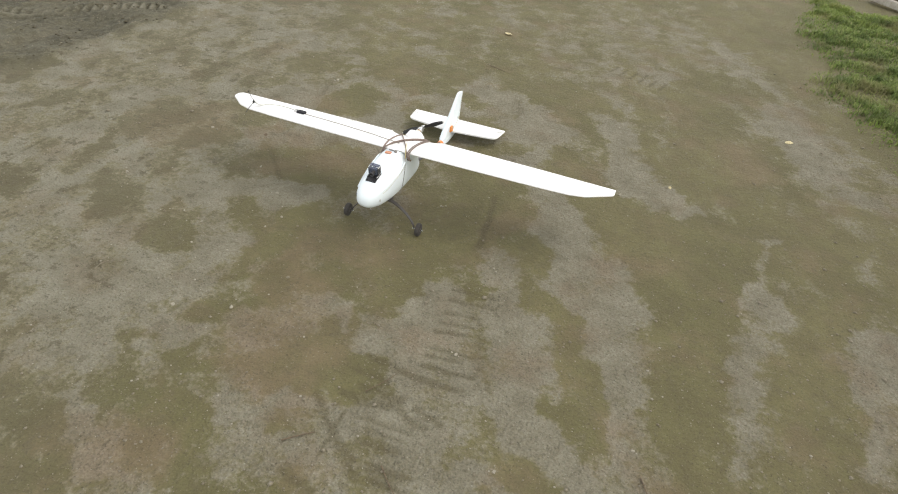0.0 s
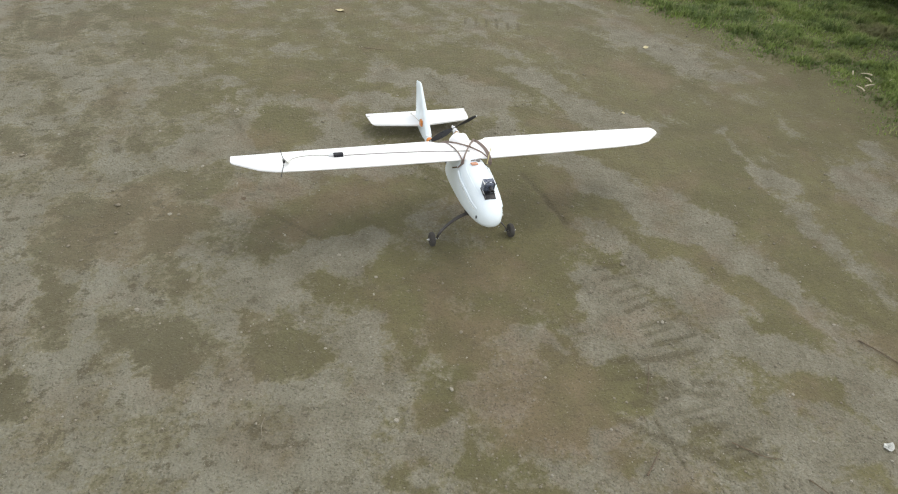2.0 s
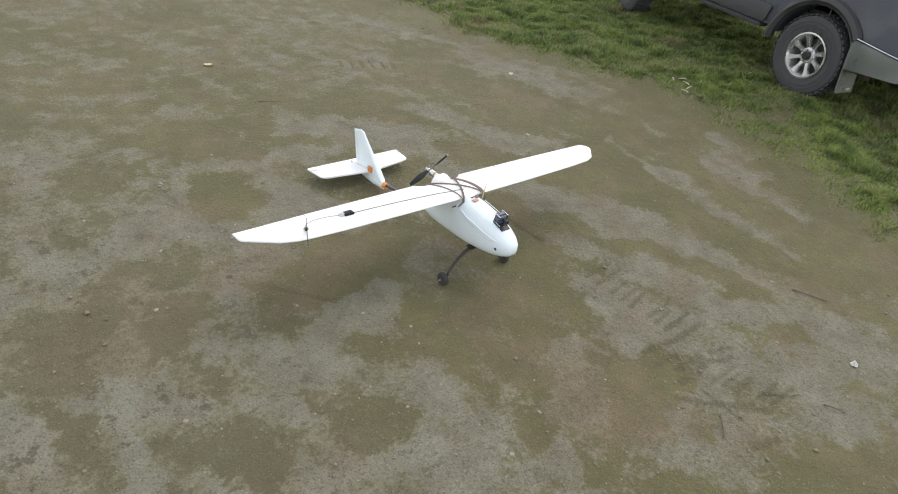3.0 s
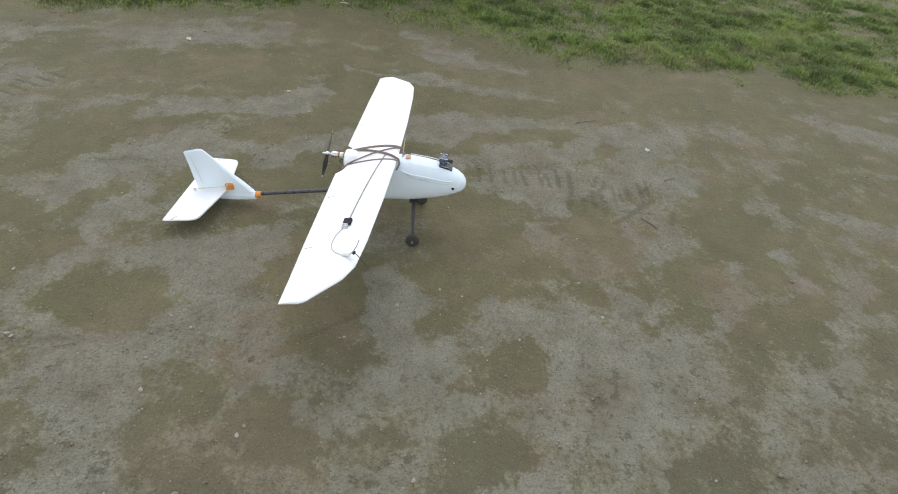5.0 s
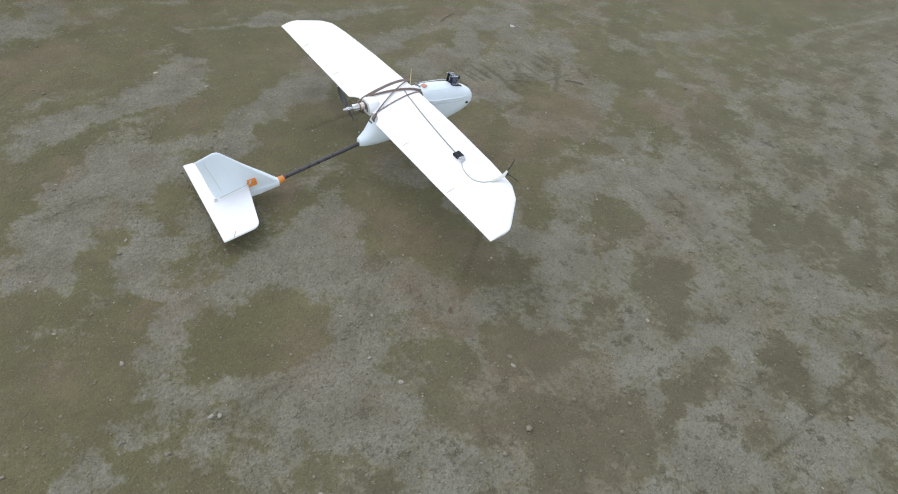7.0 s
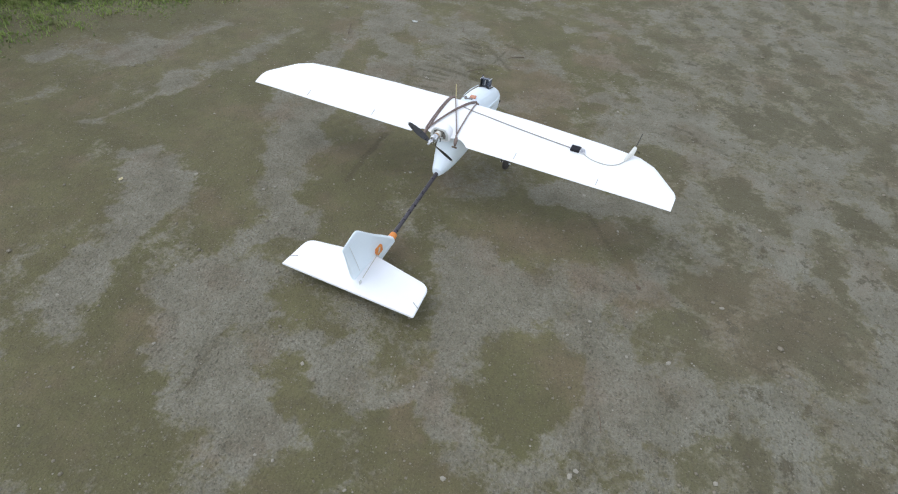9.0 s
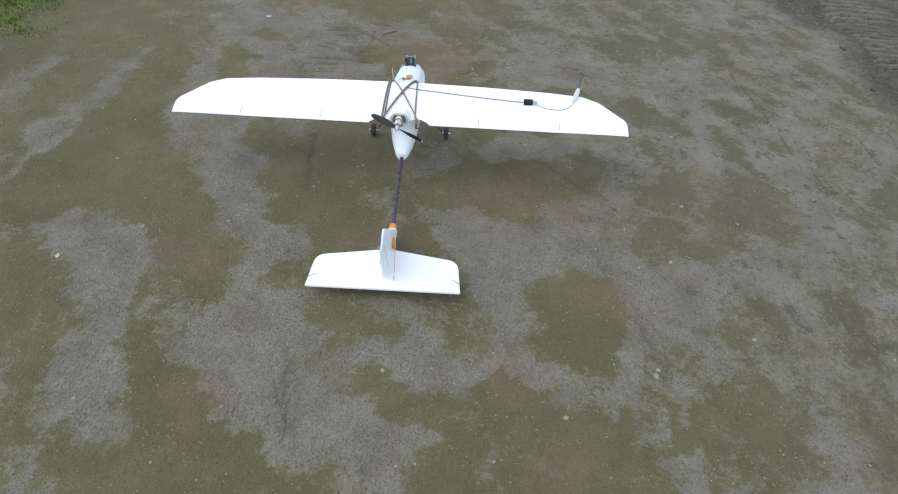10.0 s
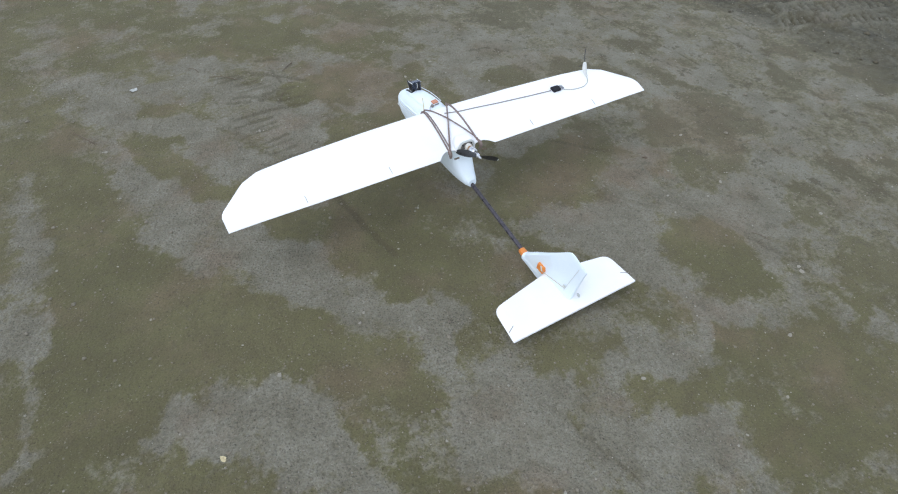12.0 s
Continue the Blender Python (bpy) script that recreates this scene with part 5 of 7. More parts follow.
def nearness(x, y, width, points):
    """1 on a streak's middle line, falling to 0 past its border."""
    best = np.full_like(x, 1e9)
    for (ax, ay), (bx, by) in zip(points, points[1:]):
        dx, dy = bx - ax, by - ay
        t = np.clip(((x - ax) * dx + (y - ay) * dy) / (dx * dx + dy * dy + 1e-9), 0, 1)
        best = np.minimum(best, np.hypot(x - ax - t * dx, y - ay - t * dy))
    return 1 - step(best / (width / 2), 0.55, 1.40)


def grass_cover(x, y):
    """How thickly grass grows, 0 to 1."""
    edge = GRASS_EDGE + 0.16 - 0.53 * step(y, 0.6, 1.7) - 0.40 * (1 - step(y, -1.3, -0.2)) + 0.50 * (rough(x, y, 0.9, 3) - 0.5) + 0.40 * (rough(x, y, 4.0, 2) - 0.5)
    far = 6.4 + 1.2 * (rough(x, y, 0.5, 2) - 0.5)
    bare = np.maximum(step(rough(x + 31, y + 5, 1.6, 4), 0.30, 0.50), step(y, 0.7, 1.3))
    return step(x, edge - 0.12, edge + 0.30) * (1 - step(x, far - 0.3, far + 0.5)) * (0.30 + 0.70 * bare) * step(y + 1.4 * (rough(x, y + 3, 1.1, 3) - 0.5), -5.5, -5.0) * (1 - 0.85 * step(x + 0.7 * (rough(x + 5, y, 1.3, 3) - 0.5), 4.35, 4.85) * step(0.59 * x - 0.8 * y + 0.6 * (rough(x + 2, y + 8, 1.8, 3) - 0.5), 3.70, 3.90)) * (1 - step(y + 0.25 * x + 0.8 * (rough(x, y + 9, 2.0, 3) - 0.5), 5.05, 5.35))


def turned_soil(x, y):
    edge = SOIL_EDGE - 0.06 * step(y, -0.95, -0.55) * (1 - step(y, 0.35, 0.75)) + 0.20 * (1 - step(y, -2.2, -1.5)) + 0.34 * (rough(x, y, 3.1, 5) - 0.5)
    return 1 - step(x, edge - 0.12, edge + 0.10)


def relief(x, y):
    """The ground's height."""
    z = 0.010 * (rough(x, y, 2.2, 3) - 0.5) + 0.005 * (rough(x, y, 9.0, 3) - 0.5)
    z += turned_soil(x, y) * (0.09 * (rough(x, y, 2.6, 4) - 0.5) + 0.05 * (rough(x * 1.5, y * 0.6, 7.0, 3) - 0.5))
    cover = grass_cover(x, y)
    return z + 0.02 * cover + 0.03 * cover * (rough(x, y, 1.5, 3) - 0.5)


def height(x, y):
    return float(relief(np.array([float(x)]), np.array([float(y)]))[0])


def build_ground():
    xs, ys = spread(-3.9, 2.6, 0.014, 320), spread(-2.6, 3.0, 0.014, 320)
    gx, gy = np.meshgrid(xs, ys)
    x, y = gx.ravel(), gy.ravel()
    wx = x + 0.16 * (rough(x, y, 5.0, 5) - 0.5) + 0.09 * (rough(x + 7, y + 2, 22.0, 3) - 0.5)
    wy = y + 0.20 * (rough(x + 40, y, 5.0, 5) - 0.5) + 0.11 * (rough(x + 4, y + 9, 22.0, 3) - 0.5)
    uneven = 0.72 + 0.32 * step(rough(x + 2, y * 0.7, 4.5, 4), 0.34, 0.62)
    west = 1 - step(x + 0.25 * y, -1.30, -0.45)
    streak = rough(x * 1.0, y * 0.30 + 3.0, 3.2, 4)
    gravel = 0.33 + 0.22 * west + 0.75 * (streak - 0.5) * (1 - 0.5 * west)
    gravel += 0.70 * (rough(wx + 11, wy, 2.3, 4) - 0.5) * (0.45 + 0.8 * west)
    gravel += 0.95 * (rough(x * 1.3 + 5, y * 0.75 + 0.4 * x, 6.5, 3) - 0.5) * (0.40 + 1.0 * west)
    gravel += 0.45 * (rough(x * 0.9 + 0.5 * y, y * 1.6 - 0.3 * x, 11.0, 2) - 0.5)
    line, rusty = np.zeros_like(x), np.zeros_like(x)
    gravel = np.clip(gravel, 0.05, 0.95)
    for order, (kind, width, points) in enumerate(STAINS):
        if isinstance(kind, float):
            line = np.maximum(line, kind * nearness(x, y, width, points))
        elif kind == "warm":
            rusty = np.maximum(rusty, nearness(wx, wy, width, points))
        else:
            v = (0.45 if order < FIRST_CLEAR else 0.74) * uneven * nearness(wx, wy, width * (0.80 if kind == "pale" else 0.95), points)
            gravel = gravel * (1 - v) + v * (0.88 if kind == "pale" else 0.14)
    gravel += (0.55 + 0.75 * west) * (rough(wx * 1.25 + 0.3 * y, wy * 0.75 + 0.3 * x, 9.0, 3) - 0.5)
    gravel += (0.50 + 0.30 * west) * (rough(wx + 3, wy * 0.8, 19.0, 3) - 0.5)
    gravel = gravel + 0.50 * west * (0.76 - 0.50 * step(rough(wx * 1.2 + 2, wy * 0.85 + 0.25 * wx, 7.6, 4), 0.46, 0.60) - gravel)
    line = np.maximum(line, (0.20 + 0.22 * west) * step(rough(wx * 1.2 + 6, wy * 0.9, 6.5, 4), 0.60, 0.67))
    soil, cover = turned_soil(x, y), grass_cover(x, y)
    verge = step(x, GRASS_EDGE - 0.66 - 0.20 * step(y, 0.6, 1.8), GRASS_EDGE - 0.25 - 0.20 * step(y, 0.6, 1.8))
    gravel = gravel * (1 - 0.65 * verge * step(rough(x, y + 3, 3.0, 3), 0.34, 0.5))
    z = relief(x, y) - 0.004 * line
    tread = np.zeros_like(x)
    rim = np.zeros_like(x)
    for ax, ay, bx, by, half, pitch, skew in TRACKS:
        dx, dy = bx - ax, by - ay
        long = math.hypot(dx, dy)
        u = ((x - ax) * dx + (y - ay) * dy) / long
        w = ((x - ax) * dy - (y - ay) * dx) / long
        fade = step(u, 0.0, 0.08) * (1 - step(u, long - 0.1, long))
        lane = (1 - step(np.abs(w), half - 0.02, half + 0.015)) * fade * (0.45 + 0.55 * step(rough(x, y, 2.7, 2), 0.30, 0.50))
        ribs = step(np.abs((u / pitch + skew * w / half) % 1.0 - 0.5), 0.17, 0.33)
        edge = np.exp(-((np.abs(w) - half - 0.03) / 0.018) ** 2) * fade * step(rough(x + 8, y, 2.0, 2), 0.35, 0.5)
        tread, rim = np.maximum(tread, lane * ribs), np.maximum(rim, edge)
        z = z * (1 - 0.7 * lane) - 0.016 * lane + 0.026 * lane * ribs + 0.020 * edge
    tread = np.maximum(tread, 0.8 * rim)
    gravel = gravel + 0.60 * tread * soil
    soil = soil * (1 - 0.8 * tread) * (0.68 + 0.32 * step(rough(x * 0.8, y * 1.4 + 5, 3.6, 4), 0.36, 0.56))
    calm = 1 - step(np.hypot(x - 0.0, y + 0.32), 0.18, 0.30)
    z = z * (1 - calm) - 0.002 * calm
    me = bpy.data.meshes.new("ground")
    nx, ny = len(xs), len(ys)
    me.vertices.add(nx * ny)
    me.vertices.foreach_set("co", np.stack([x, y, z], 1).ravel())
    i = (np.arange(ny - 1)[:, None] * nx + np.arange(nx - 1)[None]).ravel()
    quads = np.stack([i, i + 1, i + nx + 1, i + nx], 1)
    me.loops.add(quads.size)
    me.loops.foreach_set("vertex_index", quads.ravel())
    me.polygons.add(len(quads))
    me.polygons.foreach_set("loop_start", np.arange(len(quads)) * 4)
    me.polygons.foreach_set("use_smooth", np.ones(len(quads), bool))
    for key, v in (("gravel", gravel), ("mark", line), ("soil", soil), ("turf", cover), ("silt", west), ("rusty", rusty)):
        me.attributes.new(key, "FLOAT", "POINT").data.foreach_set("value", v.astype(np.float32))
    me.update(calc_edges=True)
    me.materials.append(GROUND)
    ob = new("ground", me)
    tagged(ob, "damp olive dirt lane with pale dry gravel streaks", "dirt ground", kind="structure")
    return ob


build_ground()


def soup(name, verts, faces, mat, label, category):
    """Countless small pieces as one object."""
    me = bpy.data.meshes.new(name)
    me.vertices.add(len(verts))
    me.vertices.foreach_set("co", np.asarray(verts, np.float32).ravel())
    n = faces.shape[1]
    me.loops.add(faces.size)
    me.loops.foreach_set("vertex_index", faces.ravel().astype(np.int32))
    me.polygons.add(len(faces))
    me.polygons.foreach_set("loop_start", np.arange(len(faces)) * n)
    me.update(calc_edges=True)
    me.materials.append(mat)
    return tagged(new(name, me), label, category, kind="stuff")


def grow_grass(count=490000):
    rs = np.random.RandomState(3)
    x, y = rs.uniform(1.7, 6.9, count * 2), rs.uniform(-6.0, 5.8, count * 2)
    cover = grass_cover(x, y)
    tuft = rough(x + 3, y + 60, 7.5, 3)
    keep = rs.rand(len(x)) < cover * (0.50 + 0.6 * step(tuft, 0.36, 0.60))
    x, y, cover, tuft = x[keep][:count], y[keep][:count], cover[keep][:count], tuft[keep][:count]
    n = len(x)
    z0 = relief(x, y) - 0.004
    length = rs.uniform(0.020, 0.050, n) * (0.55 + 0.9 * step(tuft, 0.35, 0.75)) * (0.5 + 0.6 * cover)
    turn, lean = rs.uniform(0, 2 * np.pi, n), rs.uniform(0.25, 1.15, n)
    w = rs.uniform(0.0025, 0.0055, n)
    ca, sa = np.cos(turn), np.sin(turn)
    base = np.stack([x, y, z0], 1)
    side = np.stack([-sa, ca, 0 * ca], 1) * w[:, None]
    out = np.stack([ca, sa, 0 * ca], 1)
    up = np.array([0, 0, 1.0])
    mid = base + out * (length * 0.45 * np.sin(lean) * 0.6)[:, None] + up * (length * 0.55)[:, None]
    tip = base + out * (length * np.sin(lean))[:, None] + up * (length * (0.45 + 0.55 * np.cos(lean)))[:, None]
    verts = np.stack([base - side, base + side, mid + side * 0.7, mid - side * 0.7, tip], 1).reshape(-1, 3)
    k = np.arange(n)[:, None] * 5
    faces = np.concatenate([k + [0, 1, 2], k + [0, 2, 3], k + [3, 2, 4]], 0)
    return soup("grass", verts, faces, GRASS, "short green grass in uneven tufts beside the lane", "grass")


grow_grass()


def pebble_field(name, count, size, mat, label, seed, inside):
    rs = np.random.RandomState(seed)
    x, y = rs.uniform(-3.4, 2.5, count * 3), rs.uniform(-2.7, 4.2, count * 3)
    keep = rs.rand(len(x)) < inside(x, y)
    x, y = x[keep][:count], y[keep][:count]
    n = len(x)
    r = size * (0.45 + rs.gamma(1.6, 0.35, n))
    ball = np.array([(0, 0, 0.75), (1, 0.1, 0), (0.2, 0.95, 0.1), (-0.9, 0.35, 0), (-0.55, -0.8, 0.12), (0.6, -0.85, 0), (0, 0, -0.6)])
    tri = np.array([(0, 1, 2), (0, 2, 3), (0, 3, 4), (0, 4, 5), (0, 5, 1), (6, 2, 1), (6, 3, 2), (6, 4, 3), (6, 5, 4), (6, 1, 5)])
    p = ball[None] * (1 + 0.5 * (rs.rand(n, 7, 3) - 0.5)) * r[:, None, None]
    a = rs.uniform(0, 2 * np.pi, n)
    c, s = np.cos(a)[:, None], np.sin(a)[:, None]
    zg = relief(x, y)
    px, py = p[..., 0] * c - p[..., 1] * s + x[:, None], p[..., 0] * s + p[..., 1] * c + y[:, None]
    pz = p[..., 2] * 0.8 + (zg + 0.25 * r)[:, None]
    verts = np.stack([px, py, pz], -1).reshape(-1, 3)
    faces = (np.arange(n)[:, None, None] * 7 + tri[None]).reshape(-1, 3)
    return soup(name, verts, faces, mat, label, "gravel")


pebble_field("pale_grit", 3500, 0.0021, STONE, "pale grit strewn over the dry gravel streaks", 11, lambda x, y: 0.25 + 0.75 * step(rough(x, y, 3.0, 3), 0.4, 0.6))
pebble_field("earthy_grit", 13000, 0.0031, STONE_DARK, "small earthy crumbs lying on the dirt", 12, lambda x, y: 0.3 + 0.7 * step(rough(x + 9, y, 2.0, 3), 0.4, 0.6))
pebble_field("soil_clods", 1100, 0.007, CLOD, "dark clods of turned soil along the ruts", 13, lambda x, y: 1.0 * (turned_soil(x, y) > 0.25))


# ---- model aircraft ----
def ellipse_ring(y, low, high, half, sides=28, square=2.4):
    """A rounded upright section of the body at y."""
    c, h = (low + high) / 2, (high - low) / 2
    ring = []
    for j in range(sides):
        a = 2 * math.pi * j / sides
        ca, sa = math.cos(a), math.sin(a)
        ring.append((half * math.copysign(abs(ca) ** (2 / square), ca), y, c + h * math.copysign(abs(sa) ** (2 / square), sa)))
    return ring


WING_OUTLINE = ((0.000, -0.211, 0.003), (0.062, -0.211, -0.019), (0.080, -0.211, -0.017), (0.098, -0.211, -0.007), (0.114, -0.210, 0.009), (0.300, -0.207, 0.008), (0.560, -0.196, 0.007), (0.670, -0.186, 0.005), (0.690, -0.183, 0.005), (0.744, -0.159, 0.004), (0.756, -0.149, 0.004), (0.832, -0.078, 0.004), (0.840, -0.067, 0.004), (0.844, -0.055, 0.004))


def wing_z(y, x=0.0):
    """Height of the chord line; the tips droop a little."""
    return 0.246 - 0.215 * y - 0.004 * (x / 0.845) ** 2


def wing_section(x, front, back, thick):
    top, low = [], []
    chord = back - front
    for k in range(13):
        t = 0.5 - 0.5 * math.cos(math.pi * k / 12)
        yt = 5 * thick * (0.2969 * math.sqrt(t) - 0.126 * t - 0.3516 * t * t + 0.2843 * t**3 - 0.1015 * t**4)
        camber = 0.09 * chord * t * (1 - t)
        y = front + chord * t
        top.append((x, y, wing_z(y, x) + camber + yt + 0.001))
        low.append((x, y, wing_z(y, x) + camber - yt * 0.75 - 0.001))
    return top + low[::-1]


def wing_top(x, y):
    """Height of the upper skin."""
    x = abs(x)
    for a, b in zip(WING_OUTLINE, WING_OUTLINE[1:]):
        if a[0] <= x <= b[0]:
            f = (x - a[0]) / (b[0] - a[0])
            front, back = a[1] + f * (b[1] - a[1]), a[2] + f * (b[2] - a[2])
    t = min(max((y - front) / (back - front), 0.0), 1.0)
    thick = 0.115 * (back - front)
    yt = 5 * thick * (0.2969 * math.sqrt(t) - 0.126 * t - 0.3516 * t * t + 0.2843 * t**3 - 0.1015 * t**4)
    return wing_z(y, x) + 0.09 * (back - front) * t * (1 - t) + yt + 0.001


def flat_surface(outline, thick, place):
    """A plate with rounded edges: outline in the plate's own plane, place() lifts it into the world."""
    rings = []
    c = [sum(v) / len(outline) for v in zip(*outline)]
    for inset, off in ((0.05, -0.5), (0.012, -0.36), (0.0, 0.0), (0.012, 0.36), (0.05, 0.5)):
        rings.append([place(u + (c[0] - u) * inset, v + (c[1] - v) * inset, off * thick) for u, v in outline])
    return loft(rings)


def rounded(outline, radius, steps=4):
    """Corners of an outline cut to arcs."""
    pts, out = [Vector(p) for p in outline], []
    for k, p in enumerate(pts):
        a, b = pts[k - 1] - p, pts[(k + 1) % len(pts)] - p
        r = radius[k] if isinstance(radius, (list, tuple)) else radius
        r = min(r, 0.45 * a.length, 0.45 * b.length)
        p0, p1 = p + a.normalized() * r, p + b.normalized() * r
        for j in range(steps + 1):
            t = j / steps
            out.append(tuple((1 - t) ** 2 * p0 + 2 * t * (1 - t) * p + t * t * p1))
    return out


def build_aircraft():
    air = thing("model_aircraft", "white foam radio-controlled pusher aircraft standing on the dirt", "model aircraft", m=pose(0, 0, 0, 0, 0.8, 0))

    # body
    sections = (
        (-0.5010, 0.206, 0.220, 0.008), (-0.4965, 0.197, 0.233, 0.020), (-0.486, 0.186, 0.247, 0.032), (-0.464, 0.174, 0.262, 0.043),
        (-0.430, 0.160, 0.276, 0.052), (-0.390, 0.147, 0.288, 0.057), (-0.340, 0.134, 0.297, 0.060), (-0.280, 0.121, 0.303, 0.061),
        (-0.225, 0.114, 0.302, 0.060), (-0.170, 0.109, 0.286, 0.057), (-0.110, 0.104, 0.264, 0.053), (-0.068, 0.101, 0.228, 0.046),
        (-0.042, 0.101, 0.190, 0.039), (-0.020, 0.102, 0.160, 0.031), (0.000, 0.103, 0.144, 0.0245), (0.014, 0.105, 0.135, 0.0165),
    )
    fuselage = part("fuselage", loft([ellipse_ring(*s) for s in sections]), FOAM_SKY_TINT, air, "rounded foam body, bluish white from sky tint put into its colour")

    # canopy lid, standing a hair proud of the body
    lid = []
    for y, grow in ((-0.418, 0.2), (-0.41, 0.75), (-0.385, 1.0), (-0.34, 1.05), (-0.30, 1.0), (-0.285, 0.8), (-0.279, 0.3)):
        f = (y + 0.43) / 0.21
        high = 0.278 + 0.026 * math.sin(min(1.0, f) * math.pi / 2)
        half = 0.040 * (0.75 + 0.25 * grow)
        lid.append([(half * math.cos(a), y, high - 0.040 + 0.0405 * math.sin(a) + 0.003 * grow) for a in (math.pi * (-0.12 + 1.24 * j / 15) for j in range(16))])
    part("hatch", loft(lid), FOAM_SKY_TINT, fuselage, "raised canopy lid")
    for side in (-1, 1):
        part("hatch_seam", tube(curve_points([(side * 0.0585, -0.268, 0.262), (side * 0.0600, -0.285, 0.247), (side * 0.0585, -0.34, 0.240), (side * 0.0545, -0.40, 0.231), (side * 0.050, -0.435, 0.231)]), 0.0017, 6), FOAM_GREY, fuselage)
        part("moulded_ridge", tube(curve_points([(side * 0.0570, -0.250, 0.268), (side * 0.0595, -0.290, 0.258), (side * 0.0575, -0.34, 0.2525), (side * 0.0530, -0.40, 0.2435), (side * 0.0460, -0.445, 0.239)]), 0.0032, 8), FOAM_SKY_TINT, fuselage)
        part("hatch_seam", tube(curve_points([(side * 0.036, -0.274, 0.2965), (side * 0.040, -0.30, 0.2925), (side * 0.0395, -0.36, 0.288), (side * 0.035, -0.415, 0.2795)]), 0.0012, 6), FOAM_SKY_TINT, fuselage)
        # vents are solid blocks; black on the right gives the hole's dark inside
        part("vent_block", box((0.005, 0.016, 0.009), pose(side * 0.0460, -0.450, 0.211, 0, 0, side * 22), 0.0015), BLACK if side < 0 else FOAM_GREY, fuselage)
    part("nose_screw", turned([(0.0001, 0.0), (0.003, 0.0), (0.003, 0.002), (0.0001, 0.0025)], "y", 10, pose(0.026, -0.489, 0.187, 0, 0, 180)), METAL, fuselage)

    # wings
    for side, name in ((-1, "wing"), (1, "wing")):
        rings = [wing_section(side * x, front, back, 0.115 * (back - front)) for x, front, back in WING_OUTLINE]
        rings += [[(side * 0.8445, p[1], 0.5 * p[2] + 0.5 * wing_z(p[1], 0.8445)) for p in rings[-1]]]
        wing = part(name, loft(rings if side > 0 else [r[::-1] for r in rings]), FOAM, air)
        for x in (0.292, 0.590):
            part("aileron_slit", tube([(side * x, y, wing_top(x, y) + 0.0004) for y in (-0.028, -0.020, -0.012, -0.003)], 0.0009, 5), SLIT_SHADE, wing)

    # motor seat at the back of the wing
    seat_rings = []
    for y, k in ((-0.060, 0.40), (-0.054, 0.72), (-0.043, 0.93), (-0.028, 1.0), (-0.012, 1.0), (-0.007, 0.95)):
        seat_rings.append([(k * 0.040 * u, y, 0.256 + k * 0.027 * v) for u, v in rounded([(-1, -0.75), (-0.65, -1), (0.65, -1), (1, -0.75), (1, 0.15), (0.58, 1), (-0.58, 1), (-1, 0.15)], 0.25, 3)])
    pod = part("motor_pod", loft(seat_rings), FOAM, air)
    hexagon = rounded([(-1, -0.8), (1, -0.8), (1, 0.2), (0.58, 1), (-0.58, 1), (-1, 0.2)], 0.2, 3)
    part("motor_plate", loft([[(k * 0.034 * u, y, 0.256 + k * 0.0235 * v) for u, v in hexagon] for y, k in ((-0.012, 1.0), (-0.0045, 1.0), (-0.0035, 0.96))]), FOAM_GREY, pod, "grey motor plate")
    # solid plate; the hollow's shade is only its dark colour
    part("motor_recess_shade", loft([[(k * 0.025 * u, y, 0.2565 + k * 0.0175 * v) for u, v in hexagon] for y, k in ((-0.008, 1.0), (-0.0030, 1.0), (-0.0025, 0.95))]), RECESS_SHADE, pod, "dark plate coloured as the shaded hollow round the motor")
    for sx in (-1, 1):
        part("plate_bolt", turned([(0.0028, -0.004), (0.0028, 0.000), (0.0001, 0.0005)], "y", 8, pose(sx * 0.018, 0, 0.268)), BLACK, pod)
    motor = part("motor", turned([(0.008, -0.004), (0.0125, -0.003), (0.0125, 0.010), (0.0095, 0.0115), (0.0095, 0.017)], "y", 20, pose(0, 0.006, 0.262)), MOTOR, air, "small cream brushless motor")
    part("windings", turned([(0.0098, 0.0105), (0.0112, 0.012), (0.0112, 0.017), (0.0098, 0.0185)], "y", 16, pose(0, 0.006, 0.262)), BRASS, motor)
    part("motor_bell", turned([(0.0118, 0.0175), (0.0128, 0.019), (0.0128, 0.040), (0.0105, 0.044), (0.0042, 0.045), (0.0042, 0.058)], "y", 20, pose(0, 0.006, 0.262)), METAL, motor, "silver motor bell")
    part("motor_wire", tube(curve_points([(0.010, 0.006, 0.250), (0.016, 0.014, 0.242), (0.014, 0.010, 0.232), (0.006, -0.002, 0.228)]), 0.0018, 6), BLACK, motor)
    part("motor_wire", tube(curve_points([(-0.008, 0.006, 0.250), (-0.014, 0.016, 0.243), (-0.006, 0.004, 0.231)]), 0.0018, 6), BLACK, motor)

    # propeller, two twisted blades
    prop = part("propeller", turned([(0.0001, 0.050), (0.008, 0.051), (0.0085, 0.060), (0.006, 0.062), (0.0045, 0.063), (0.0045, 0.073), (0.003, 0.076), (0.0001, 0.077)], "y", 14, pose(0, 0.010, 0.262)), METAL, air, "silver propeller hub")
    turn = pose(0, 0.066, 0.262, 0, -29, 0)
    for side in (-1, 1):
        rings = []
        for r, half, twist in ((0.006, 0.007, 46), (0.018, 0.010, 42), (0.035, 0.0140, 34), (0.055, 0.0152, 26), (0.075, 0.0134, 20), (0.092, 0.0105, 16), (0.101, 0.0065, 14)):
            a = -radians(twist) * side
